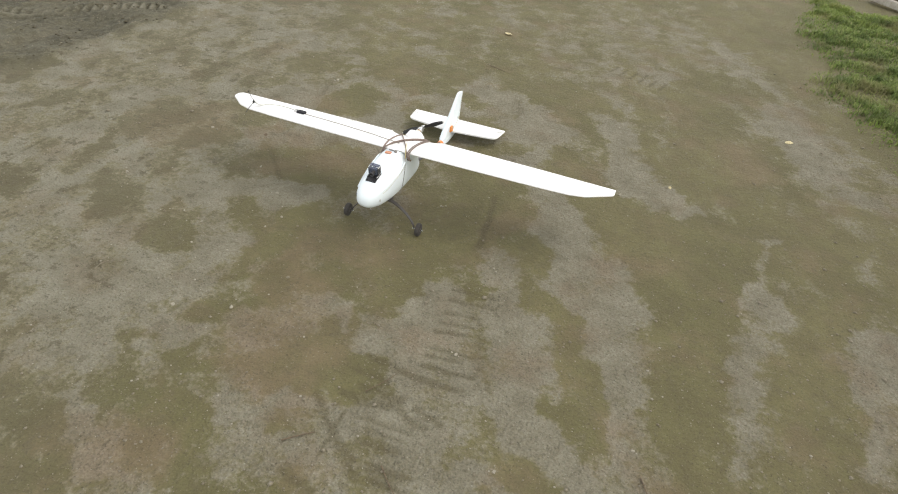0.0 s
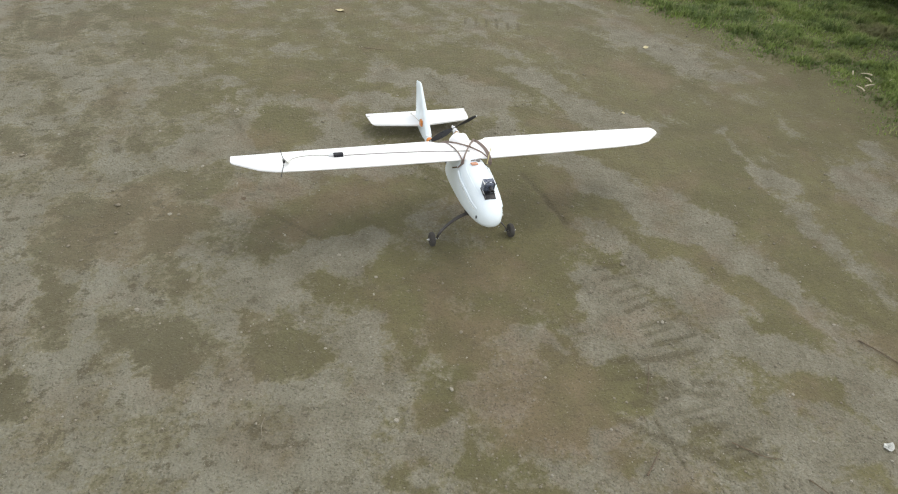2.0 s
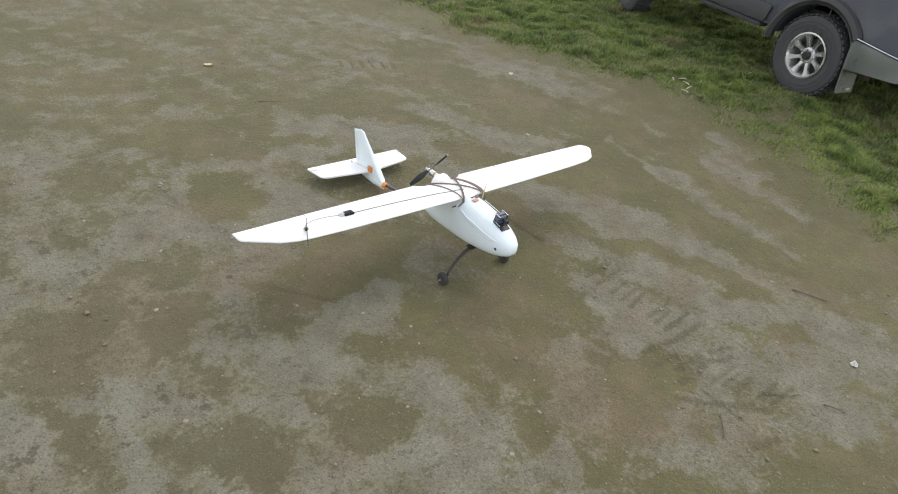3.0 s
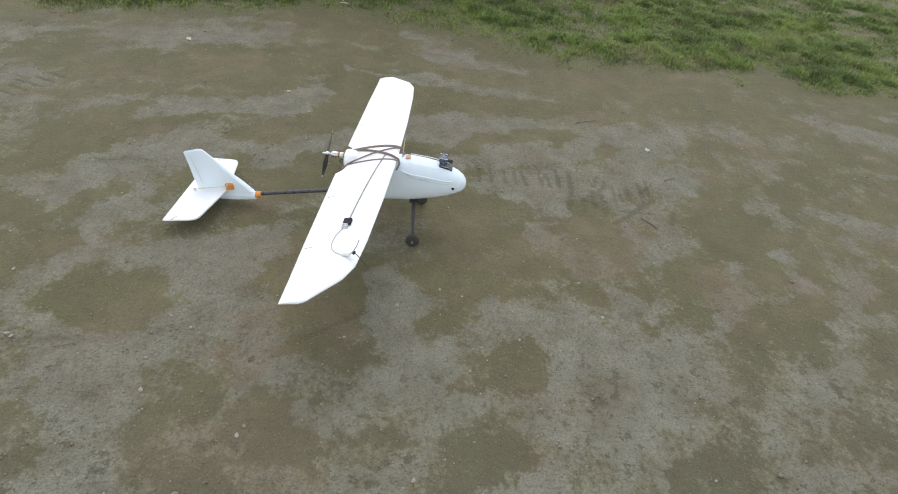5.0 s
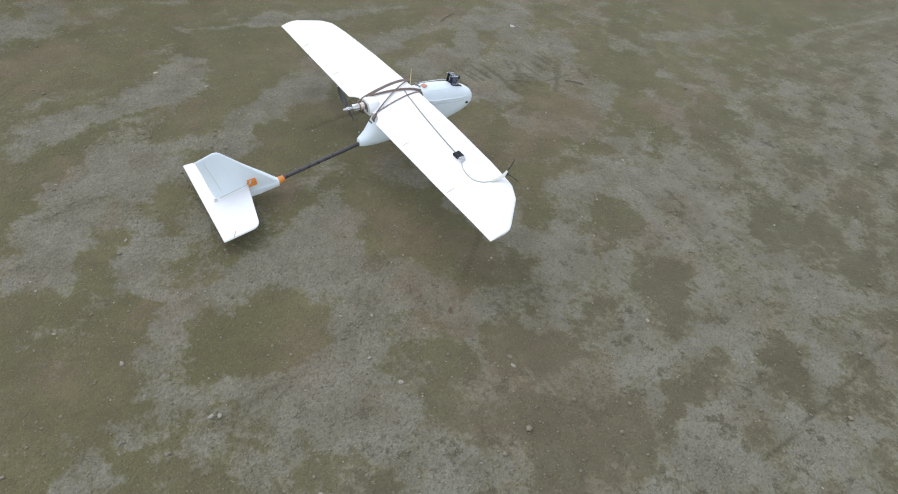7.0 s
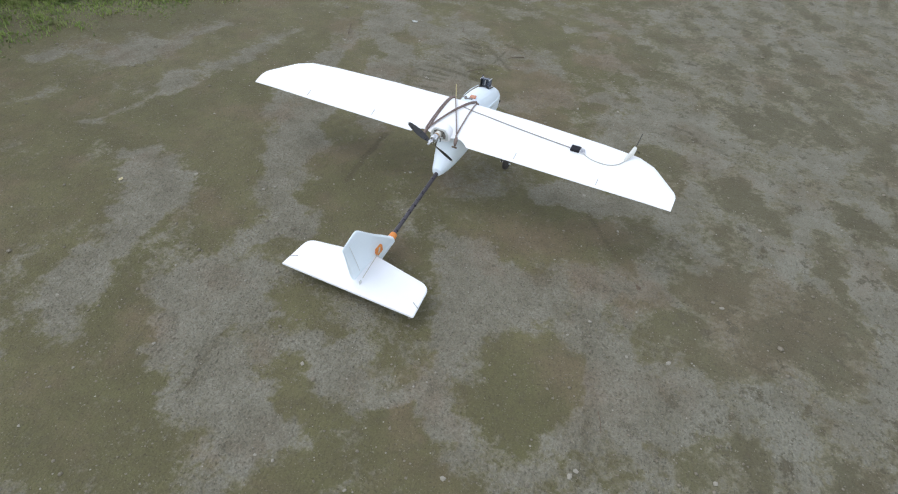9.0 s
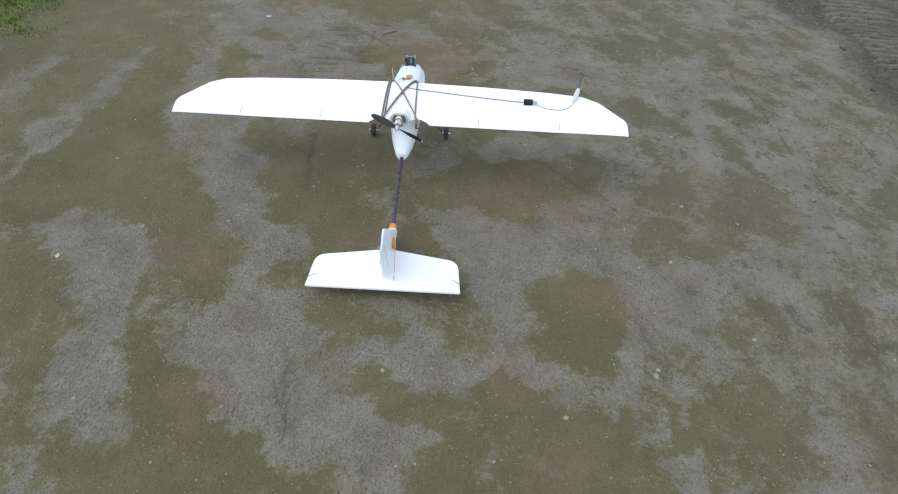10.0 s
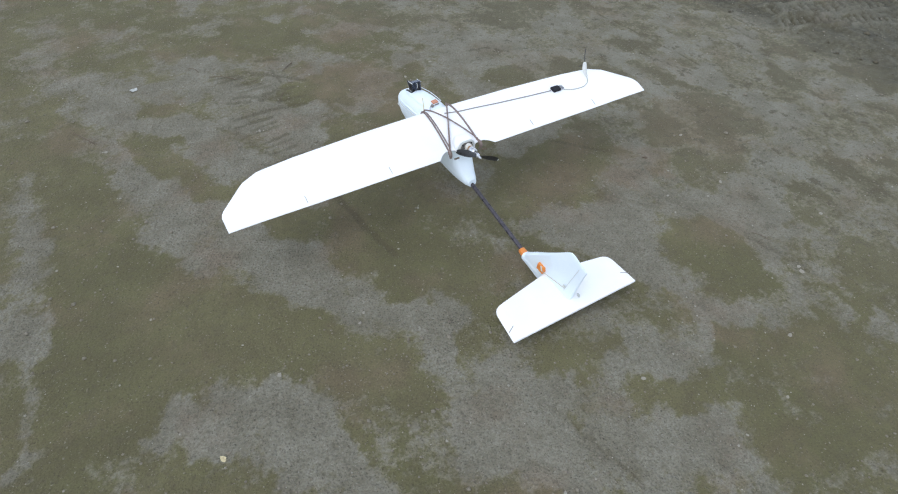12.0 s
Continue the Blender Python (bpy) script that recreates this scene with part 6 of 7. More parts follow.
            ring = []
            for u, v in ((-1, 0), (-0.4, 0.16), (0.3, 0.18), (1, 0.02), (0.3, -0.06), (-0.4, -0.08)):
                ring.append(turn @ Vector((side * r, 0.85 * half * u * math.sin(a) + 0.4 * half * v, 0.78 * half * u * math.cos(a) + 0.3 * half * v)))
            rings.append(ring)
        blade = part("blade", loft(rings if side > 0 else [r[::-1] for r in rings]), BLACK, prop, "black plastic blade")
        tip = [[turn @ Vector((side * r, h * 0.31 * math.sin(j * math.pi / 3) + 0.0003, 0.8 * h * math.cos(j * math.pi / 3))) for j in range(6)] for r, h in ((0.1005, 0.0056), (0.104, 0.0042), (0.106, 0.0012))]
        part("blade_tip", loft(tip), PALE_CABLE, blade, "pale worn blade tip")

    # boom and tail
    part("tail_boom", tube([(0, -0.03, 0.1215), (0, 0.36, 0.0445)], 0.0075, 16), CARBON, air, "black carbon tail boom")
    along = Vector((0, 0.38, -0.069)).normalized()
    c0 = Vector((0, 0.338, 0.0505))
    part("boom_clamp", tube([c0 + along * d for d in (0.0, 0.003, 0.020, 0.030)], [0.0105, 0.0125, 0.0135, 0.0150], 16), ORANGE, air, "orange boom clamp")

    def thick_at(y, z):
        return 0.014 - 0.007 * min(1, max(0, (y - 0.40) / 0.24)) - 0.004 * min(1, max(0, (z - 0.06) / 0.15))

    fin_edge = [(0.368, 0.030), (0.368, 0.062)] + [tuple(p)[:2] for p in curve_points([(0.372, 0.064, 0), (0.405, 0.094, 0), (0.450, 0.131, 0), (0.500, 0.175, 0), (0.538, 0.210, 0), (0.552, 0.222, 0)], 4)]
    fin_edge += [(0.561, 0.228), (0.576, 0.228), (0.632, 0.210), (0.637, 0.206), (0.625, 0.160), (0.612, 0.100), (0.602, 0.060), (0.585, 0.024), (0.570, 0.012), (0.500, 0.010), (0.430, 0.016)]
    rings = []
    cy, cz = 0.53, 0.10
    for inset, off in ((0.10, -1.0), (0.03, -0.72), (0.0, -0.2), (0.0, 0.2), (0.03, 0.72), (0.10, 1.0)):
        rings.append([(off * thick_at(y, z), y + (cy - y) * inset * 0.6, z + (cz - z) * inset * 0.6) for y, z in fin_edge])
    fin = part("fin", loft(rings), FOAM_SKY_TINT, air, "swept tail fin, bluish white from sky tint put into its colour")
    part("fin_keel", loft([ellipse_ring(*s, 16, 2.0) for s in ((0.362, 0.026, 0.060, 0.016), (0.40, 0.018, 0.064, 0.0155), (0.46, 0.010, 0.062, 0.013), (0.54, 0.006, 0.050, 0.009), (0.60, 0.010, 0.036, 0.004))]), FOAM_SKY_TINT, fin)
    part("rudder_seam", tube([(-0.0085, 0.612, 0.205), (-0.0098, 0.588, 0.13), (-0.0105, 0.572, 0.075)], 0.0009, 5), FOAM_GREY, fin)
    part("rudder_seam", tube([(0.0085, 0.612, 0.205), (0.0098, 0.588, 0.13), (0.0105, 0.572, 0.075)], 0.0009, 5), FOAM_GREY, fin)

    tail_outline = rounded([(-0.010, 0.462), (-0.233, 0.500), (-0.245, 0.628), (0.249, 0.628), (0.236, 0.500), (0.010, 0.462)], [0.002, 0.030, 0.004, 0.004, 0.030, 0.002], 5)
    stab = part("tailplane", flat_surface(tail_outline, 0.011, lambda u, v, w: (u, v, 0.056 - 0.10 * (v - 0.52) + w)), FOAM, air)

    def stab_z(v):
        return 0.0622 - 0.10 * (v - 0.52)

    for side in (-1, 1):
        part("elevator_slit", tube([(side * 0.243, 0.594, stab_z(0.594) - 0.0006), (side * 0.218, 0.580, stab_z(0.580))], 0.0011, 5), SLIT_SHADE, stab)
        servo = part("tail_servo", box((0.014, 0.031, 0.027), pose(side * 0.0135, 0.462, 0.080, -8, 0, 0), 0.0015), ORANGE, fin, "small orange tail servo")
        part("servo_lug", box((0.004, 0.036, 0.010), pose(side * 0.0105, 0.462, 0.080, -8, 0, 0), 0.001), ORANGE, servo)
        part("servo_arm", box((0.003, 0.006, 0.018), pose(side * 0.0215, 0.470, 0.088, 25, 0, 0), 0.001), PALE_CABLE, servo)
    part("pushrod", tube([(-0.023, 0.470, 0.084), (-0.030, 0.586, 0.062)], 0.0010, 6), STRAW, fin, "thin straw-coloured pushrod")
    part("pushrod", tube([(0.023, 0.470, 0.080), (0.0165, 0.570, 0.094)], 0.0010, 6), STRAW, fin)
    part("control_horn", box((0.003, 0.012, 0.016), pose(-0.0305, 0.588, 0.058, 0, 0, 0), 0.0008), PALE_CABLE, stab)
    part("control_horn", box((0.006, 0.010, 0.010), pose(0.0125, 0.572, 0.094, 0, 0, 0), 0.0008), PALE_CABLE, fin)

    # rubber bands over the wing root
    def over(x0, y0, x1, y1, lift):
        pts = []
        for k in range(19):
            t = k / 18
            x, y = x0 + (x1 - x0) * t, y0 + (y1 - y0) * t
            pts.append((x, y, wing_top(x, y) + lift))
        return pts

    bands = ((0.050, 0.053, 0.0020), (-0.050, -0.053, 0.0020), (0.046, -0.055, 0.0056), (-0.046, 0.055, 0.0038), (0.057, 0.062, 0.0022), (-0.043, 0.052, 0.0070))
    for x0, x1, lift in bands:
        s0, s1 = math.copysign(0.062, x0), math.copysign(0.062, x1)
        pts = [(s0, -0.214, 0.262), (x0 * 1.06, -0.223, 0.283)] + over(x0, -0.218, x1 * 1.06, -0.024, lift) + [(s1, -0.010, 0.243), (s1, -0.008, 0.236)]
        part("rubber_band", tube(pts, 0.0034, 6, 0.6), BAND, air, "brown stretched rubber band")
    for y, z, inner, half in ((-0.214, 0.260, -0.068, 0.068), (-0.008, 0.236, 0.048, 0.067), (-0.008, 0.236, -0.067, -0.048)):
        part("band_dowel", tube([(inner, y, z), (half, y, z)], 0.0030, 10), TWIG, air, "dark wooden dowel")
    for side in (-1, 1):
        part("band_knot", tube(curve_points([(side * 0.060, -0.022, 0.2505), (side * 0.063, -0.012, 0.246), (side * 0.063, -0.006, 0.236), (side * 0.061, -0.010, 0.224)], 3), [0.0055, 0.0062, 0.0066, 0.0068, 0.0068, 0.0066, 0.006, 0.005, 0.0045, 0.004], 8), BAND, air, "bunched rubber bands")

    # undercarriage
    part("gear_plate", box((0.062, 0.034, 0.006), pose(0, -0.302, 0.122, -4, 0, 0), 0.002), GEAR, air)
    for side in (-1, 1):
        pts = curve_points([(side * 0.012, -0.302, 0.119), (side * 0.040, -0.304, 0.114), (side * 0.075, -0.308, 0.098), (side * 0.108, -0.312, 0.072), (side * 0.130, -0.316, 0.047), (side * 0.137, -0.318, 0.0275)], 4)
        rings = []
        for k, p in enumerate(pts):
            w = 0.0085 - 0.0040 * k / (len(pts) - 1)
            d = (pts[min(k + 1, len(pts) - 1)] - pts[max(k - 1, 0)]).normalized()
            nrm = Vector((-d.z, 0, d.x)) * 0.0018
            rings.append([p + Vector((0, w, 0)) + nrm, p - Vector((0, w, 0)) + nrm, p - Vector((0, w, 0)) - nrm, p + Vector((0, w, 0)) - nrm])
        leg = part("gear_leg", loft(rings), GEAR, air, "dark bent undercarriage leg", smooth=False)
        part("axle", tube([(side * 0.130, -0.319, 0.0270), (side * 0.176, -0.319, 0.0270)], 0.0018, 8), METAL, leg)
        wheel = part("wheel", turned([(0.010, -0.008), (0.0200, -0.0098), (0.0255, -0.0072), (0.0275, -0.002), (0.0275, 0.002), (0.0255, 0.0072), (0.0200, 0.0098), (0.010, 0.008)], "x", 24, pose(side * 0.156, -0.319, 0.0270)), FOAM_TYRE, air, "small black foam wheel")
        part("wheel_hub", turned([(0.0001, -0.010), (0.004, -0.0098), (0.009, -0.0075), (0.0105, -0.008), (0.0105, 0.008), (0.009, 0.0075), (0.004, 0.0098), (0.0001, 0.010)], "x", 16, pose(side * 0.156, -0.319, 0.0270)), GEAR, wheel)
        part("collar", turned([(0.0001, 0.0), (0.0038, 0.0002), (0.0038, 0.005), (0.0001, 0.0052)], "x", 10, pose(side * 0.156 + (0.0105 if side > 0 else -0.0155), -0.319, 0.0270)), METAL, wheel)
    part("skid", loft([ellipse_ring(*s, 10, 2.0) for s in ((0.545, -0.004, 0.012, 0.003), (0.57, -0.006, 0.014, 0.004), (0.59, 0.002, 0.016, 0.003))]), BLACK, air)

    # flight camera on the nose
    cam_unit = part("flight_camera", box((0.030, 0.012, 0.030), pose(0.002, -0.412, 0.302, 8, 0, 0), 0.002), BLUE_BOARD, air, "small black and blue flight camera in a bracket")
    part("lens", turned([(0.0065, 0.0), (0.0065, -0.016), (0.0085, -0.017), (0.0085, -0.022), (0.0060, -0.0222)], "y", 16, pose(0.004, -0.417, 0.303, 8, 0, 0)), BLACK, cam_unit)
    part("lens_glass", turned([(0.0001, -0.0235), (0.0030, -0.0232), (0.0058, -0.0222)], "y", 12, pose(0.004, -0.417, 0.303, 8, 0, 0)), LENS_GLASS, cam_unit)
    for x in (-0.0175, 0.0015, 0.0195):
        part("bracket_plate", box((0.0022, 0.026, 0.040), pose(x, -0.404, 0.299, 12, 0, 0), 0.0008), BLUE_BOARD if x < 0.01 else BLACK, cam_unit)
    for x in (-0.0175, 0.0195):
        for z in (0.284, 0.318):
            part("corner_post", tube([(x, -0.424 - 0.2 * (0.30 - z), z), (x, -0.392 - 0.2 * (0.30 - z), z + 0.004)], 0.0016, 6), METAL, cam_unit)
    part("tilt_arm", tube(curve_points([(0.0215, -0.400, 0.300), (0.0245, -0.412, 0.312), (0.0225, -0.424, 0.322)], 4), 0.0022, 6), BLACK, cam_unit)
    part("top_plate", box((0.036, 0.016, 0.002), pose(0.001, -0.402, 0.3215, 8, 0, 0), 0.0006), BLUE_BOARD, cam_unit)
    part("bracket_foot", box((0.044, 0.034, 0.006), pose(0.001, -0.408, 0.2825, 10, 0, 0), 0.001), BLACK, cam_unit)
    # thin black plate on the nose before the bracket foot
    part("camera_front_plate", box((0.040, 0.020, 0.004), pose(0.001, -0.432, 0.2748, 22, 0, 0), 0.001), BLACK, cam_unit)
    for k in range(3):
        part("camera_wire", tube(curve_points([(0.008 * k - 0.008, -0.400, 0.312), (0.010 * k - 0.012, -0.392, 0.322 - 0.004 * k), (0.008 * k - 0.010, -0.388, 0.300)]), 0.0011, 5), PALE_CABLE if k == 1 else BLACK, cam_unit)

    # receiver aerial and buzzer before the wing
    part("buzzer", turned([(0.0001, 0.0), (0.0060, 0.0003), (0.0060, 0.011), (0.004, 0.012), (0.0001, 0.012)], "z", 16, pose(0.012, -0.244, 0.301, 60, 0, 40)), CABLE, air, "grey buzzer")
    part("switch_plate", box((0.024, 0.019, 0.004), pose(-0.006, -0.268, 0.3045, -8, 0, 6), 0.001), SWITCH, air, "faded orange switch plate")
    part("switch_lever", box((0.020, 0.004, 0.0045), pose(-0.003, -0.247, 0.3055, 0, 0, 5), 0.001), CABLE, air)
    part("switch_wire", tube(curve_points([(0.010, -0.247, 0.305), (0.022, -0.244, 0.3075), (0.030, -0.240, 0.304), (0.034, -0.232, 0.300)]), 0.0014, 5), CABLE, air)
    part("whip_aerial", tube([(0.054, -0.240, 0.280), (0.055, -0.243, 0.315), (0.058, -0.246, 0.350)], [0.0022, 0.0018, 0.0013], 6), YELLOW, air, "short straw-coloured aerial")
    part("side_wire", tube(curve_points([(0.054, -0.240, 0.284), (0.0600, -0.252, 0.255), (0.0625, -0.266, 0.215), (0.0615, -0.278, 0.172), (0.054, -0.288, 0.142)]), 0.0011, 5), CABLE, air, "thin grey wire taped down the body")

    # video sender on the right wing with its cable and aerial
    run = curve_points([(-0.006, -0.166, 0), (-0.05, -0.157, 0), (-0.20, -0.138, 0), (-0.34, -0.125, 0), (-0.455, -0.117, 0)], 5)
    part("wing_cable", tube([(p.x, p.y, wing_top(p.x, p.y) + 0.0010) for p in run], 0.0027, 6, 0.6), WING_CABLE, air, "flat grey cable taped along the wing")
    sender = part("video_sender", box((0.034, 0.026, 0.010), pose(-0.476, -0.115, wing_top(0.476, -0.115) + 0.0045, 0, 0, 0) @ pose(0, 0, 0, -10, 0, 0), 0.0015), MATT_BLACK, air, "black video sender box")
    part("heat_sink", box((0.018, 0.020, 0.008), pose(-0.500, -0.112, wing_top(0.500, -0.112) + 0.0035, -10, 0, 0), 0.001), METAL, sender)
    for k in range(4):
        part("sink_rib", box((0.0012, 0.019, 0.004), pose(-0.494 - 0.004 * k, -0.112, wing_top(0.500, -0.112) + 0.0085, -10, 0, 0)), METAL, sender)
    run = curve_points([(-0.508, -0.106, 0), (-0.545, -0.092, 0), (-0.596, -0.090, 0), (-0.630, -0.106, 0), (-0.648, -0.134, 0)], 5)
    part("aerial_cable", tube([(p.x, p.y, wing_top(p.x, p.y) + 0.0010) for p in run], 0.0017, 6), AERIAL_LEAD, air, "thin pale aerial cable")
    mount = part("aerial_mount", tube(curve_points([(-0.646, -0.132, wing_top(0.646, -0.132) + 0.002), (-0.652, -0.150, 0.296), (-0.659, -0.164, 0.307), (-0.665, -0.175, 0.327)], 3), [0.005, 0.006, 0.007, 0.008, 0.0088, 0.0092, 0.0092, 0.0086, 0.0074, 0.005], 8, 0.28), PALE_CABLE, air, "pale flat aerial mount leaning forward")
    part("aerial_rod", tube([(-0.662, -0.172, 0.318), (-0.668, -0.184, 0.345), (-0.672, -0.192, 0.372)], 0.0013, 6), BLACK, mount)
    part("aerial_rod", tube([(-0.662, -0.176, 0.316), (-0.672, -0.200, 0.298), (-0.678, -0.216, 0.282)], 0.0013, 6), BLACK, mount)
    part("aerial_clip", box((0.007, 0.009, 0.012), pose(-0.664, -0.175, 0.316, 20, 10, 0), 0.0015), BLACK, mount)

    # the strapped-on wing, and all that sits on it, lies a little forward on its saddle
    carried = ("wing", "motor", "motor_pod", "propeller", "rubber_band", "band_knot", "wing_cable", "video_sender", "aerial_cable", "aerial_mount")
    low = ("gear_plate", "gear_leg", "wheel", "skid", "tailplane")
    for ob in air.children:
        kind = ob.name.split(".")[0]
        if kind in carried:
            ob.matrix_basis = pose(0.010, -0.017, 0.012, 0, 0, -0.35)
        elif kind in ("fin", "boom_clamp"):
            ob.location = (0.0, -0.013, 0.003)
        elif kind not in low:
            ob.location = (0.0, 0.0, 0.006)
    return air


build_aircraft()


# ---- parked off-road car on the grass ----
TYRE_R, WHEELBASE = 0.315, 2.35


def arc(cy, r, a0, a1, n=14):
    return [(cy + r * math.cos(radians(a0 + (a1 - a0) * k / n)), TYRE_R + r * math.sin(radians(a0 + (a1 - a0) * k / n))) for k in range(n + 1)]


def car_half(z):
    return 0.735 - 0.22 * max(0.0, z - 0.98) - 0.05 * max(0.0, 0.45 - z)


def add_wheel(parent, m):
    wheel = part("wheel", turned([(0.176, -0.085), (0.215, -0.098), (0.275, -0.100), (0.302, -0.092), (TYRE_R - 0.002, -0.070), (TYRE_R - 0.002, 0.070), (0.302, 0.092), (0.275, 0.100), (0.215, 0.098), (0.176, 0.085)], "x", 48, m, True), RUBBER, parent, "chunky black off-road tyre")
    lugs = bmesh.new()
    for k in range(40):
        for x, off in ((-0.074, 0.0), (-0.028, 0.5), (0.028, 0.0), (0.074, 0.5)):
            a = 2 * math.pi * (k + off) / 40
            add_box(lugs, (0.036, 0.030, 0.010), m @ Matrix.Rotation(a, 4, "X") @ pose(x, 0, TYRE_R + 0.001, 0, 0, 18 if x > 0 else -18))
    part("tread", lugs, RUBBER, wheel, smooth=False)
    for r, x in ((0.262, -0.1005), (0.235, -0.1005)):
        part("sidewall_rib", turned([(r - 0.003, x + 0.003), (r, x - 0.0015), (r + 0.003, x + 0.003)], "x", 48, m, True), RUBBER, wheel)
    rim = part("rim", turned([(0.130, 0.06), (0.156, 0.05), (0.158, -0.060), (0.180, -0.086), (0.182, -0.098), (0.171, -0.100), (0.160, -0.088), (0.149, -0.050), (0.147, 0.045), (0.130, 0.052)], "x", 48, m, True), ALLOY, wheel, "silver eight-spoke alloy wheel")
    part("brake_drum", turned([(0.0001, 0.040), (0.142, 0.040), (0.142, 0.010), (0.130, -0.005), (0.0001, -0.010)], "x", 32, m), CAR_TRIM, rim)
    for k in range(8):
        a = 2 * math.pi * (k + 0.5) / 8
        rings = []
        for r, half, x, deep in ((0.050, 0.022, -0.062, 0.03), (0.08, 0.0165, -0.070, 0.028), (0.115, 0.0175, -0.076, 0.028), (0.148, 0.026, -0.080, 0.03), (0.164, 0.034, -0.084, 0.03)):
            rings.append([m @ (Matrix.Rotation(a, 4, "X") @ Vector(p)) for p in ((x, -half * 0.7, r), (x, half * 0.7, r), (x + 0.008, half, r), (x + deep, half, r), (x + deep, -half, r), (x + 0.008, -half, r))])
        part("spoke", loft(rings), ALLOY, rim)
    hub = part("wheel_hub", turned([(0.066, -0.02), (0.066, -0.062), (0.058, -0.068), (0.036, -0.069), (0.0001, -0.069)], "x", 28, m), ALLOY, rim)
    part("hub_cap", turned([(0.034, -0.066), (0.034, -0.090), (0.028, -0.097), (0.0001, -0.098)], "x", 20, m), BLACK, rim)
    for k in range(6):
        a = 2 * math.pi * k / 6
        part("wheel_nut", turned([(0.0085, -0.066), (0.0085, -0.082), (0.004, -0.086), (0.0001, -0.086)], "x", 6, m @ pose(0, 0.050 * math.cos(a), 0.050 * math.sin(a))), METAL, hub)
    return wheel


def build_car():
    car = thing("off_road_car", "dusty blue-grey off-road car with silver lower cladding parked on grass", "car", m=pose(4.19, 0.060, 0.012, 0, 0, -14) @ Matrix.Scale(0.90, 4))
    low = [(-0.8, 0.42), (-0.72, 0.37), (-0.42, 0.33)] + arc(0.0, 0.385, 168, 12)[0:] + [(0.44, 0.42), (1.90, 0.42)] + arc(WHEELBASE, 0.385, 168, 12) + [(2.78, 0.42), (2.88, 0.46)]
    high = [(2.90, 0.70), (2.86, 0.84), (2.74, 0.93), (1.88, 1.02), (1.76, 1.05), (1.30, 1.47), (1.18, 1.50), (-0.56, 1.52), (-0.66, 1.49), (-0.8, 1.00), (-0.83, 0.70)]
    outline = low + high
    cy = sum(p[0] for p in outline) / len(outline)
    rings = []
    for s, inset in ((-1.0, 0.02), (-0.985, 0.006), (-0.95, 0.0), (0.95, 0.0), (0.985, 0.006), (1.0, 0.02)):
        rings.append([(s * car_half(z), y + (cy - y) * inset * 0.5, z + (0.85 - z) * inset) for y, z in outline])
    body = part("body", loft(rings), CAR_BLUE, car, "dusty blue-grey body")
    part("underbody", box((1.16, 3.3, 0.24), pose(0, 1.12, 0.50), 0.03), CAR_TRIM, car)
    part("rear_axle", tube([(-0.62, 0, TYRE_R), (0.62, 0, TYRE_R)], 0.045, 12), CAR_TRIM, car)
    part("differential", turned([(0.05, -0.11), (0.11, -0.06), (0.125, 0.0), (0.11, 0.06), (0.05, 0.11)], "y", 16, pose(0.05, 0, TYRE_R)), CAR_TRIM, car)
    for side in (-1, 1):
        # wheel-arch flares
        for axle in (0.0, WHEELBASE):
            edge = arc(axle, 0.392, 146 if axle == 0.0 else 176, 4, 18)
            rings = []
            for y, z in edge:
                u = Vector((0, y - axle, z - TYRE_R)).normalized()
                p = Vector((side * car_half(z), y, z))
                o = Vector((side, 0, 0))
                rings.append([p + u * 0.0 + o * 0.012, p + u * 0.030 + o * 0.034, p + u * 0.062 + o * 0.020, p + u * 0.075 - o * 0.006, p - u * 0.002 - o * 0.03])
            part("wheel_arch", loft(rings), CAR_TRIM, body, "dark grey wheel-arch flare")
        # cladding behind the rear wheel
        clad = rounded([(-0.352, 0.335), (-0.330, 0.56), (-0.83, 0.52), (-0.83, 0.385)], [0.01, 0.02, 0.02, 0.07], 3)
        part("rear_cladding", loft([[(side * (car_half(z) + o), y + (-0.70 - y) * i, z + (0.44 - z) * i) for y, z in clad] for o, i in ((-0.01, 0.0), (0.014, 0.0), (0.020, 0.05))]), CAR_SILVER, body, "silver-grey lower side cladding")
        part("chrome_strip", tube([(side * (car_half(0.6) + 0.014), y, z) for y, z in ((-0.338, 0.572), (-0.60, 0.548), (-0.83, 0.530))], 0.010, 8, 0.6), CHROME, body, "bright chrome strip")
        door_clad = rounded([(0.50, 0.44), (0.47, 0.58), (1.83, 0.58), (1.86, 0.44)], 0.03, 3)
        part("door_cladding", loft([[(side * (car_half(z) + o), y, z + (0.48 - z) * i) for y, z in door_clad] for o, i in ((-0.01, 0.0), (0.012, 0.0), (0.017, 0.08))]), CAR_TRIM, body)
        part("side_step", box((0.12, 1.30, 0.035), pose(side * 0.70, 1.17, 0.405), 0.012), CAR_TRIM, car)
        part("mud_flap", loft([[(side * x, y, z) for x in (0.54, 0.735)] + [(side * x, y - 0.008, z) for x in (0.735, 0.54)] for y, z in ((-0.338, 0.45), (-0.345, 0.36), (-0.355, 0.26), (-0.368, 0.17), (-0.372, 0.15))]), CAR_SILVER, car, "grey mud flap behind the wheel")
        part("mud_flap_mark", box((0.045, 0.003, 0.016), pose(side * 0.60, -0.381, 0.178, 5, 0, 0)), PALE_CABLE, car)
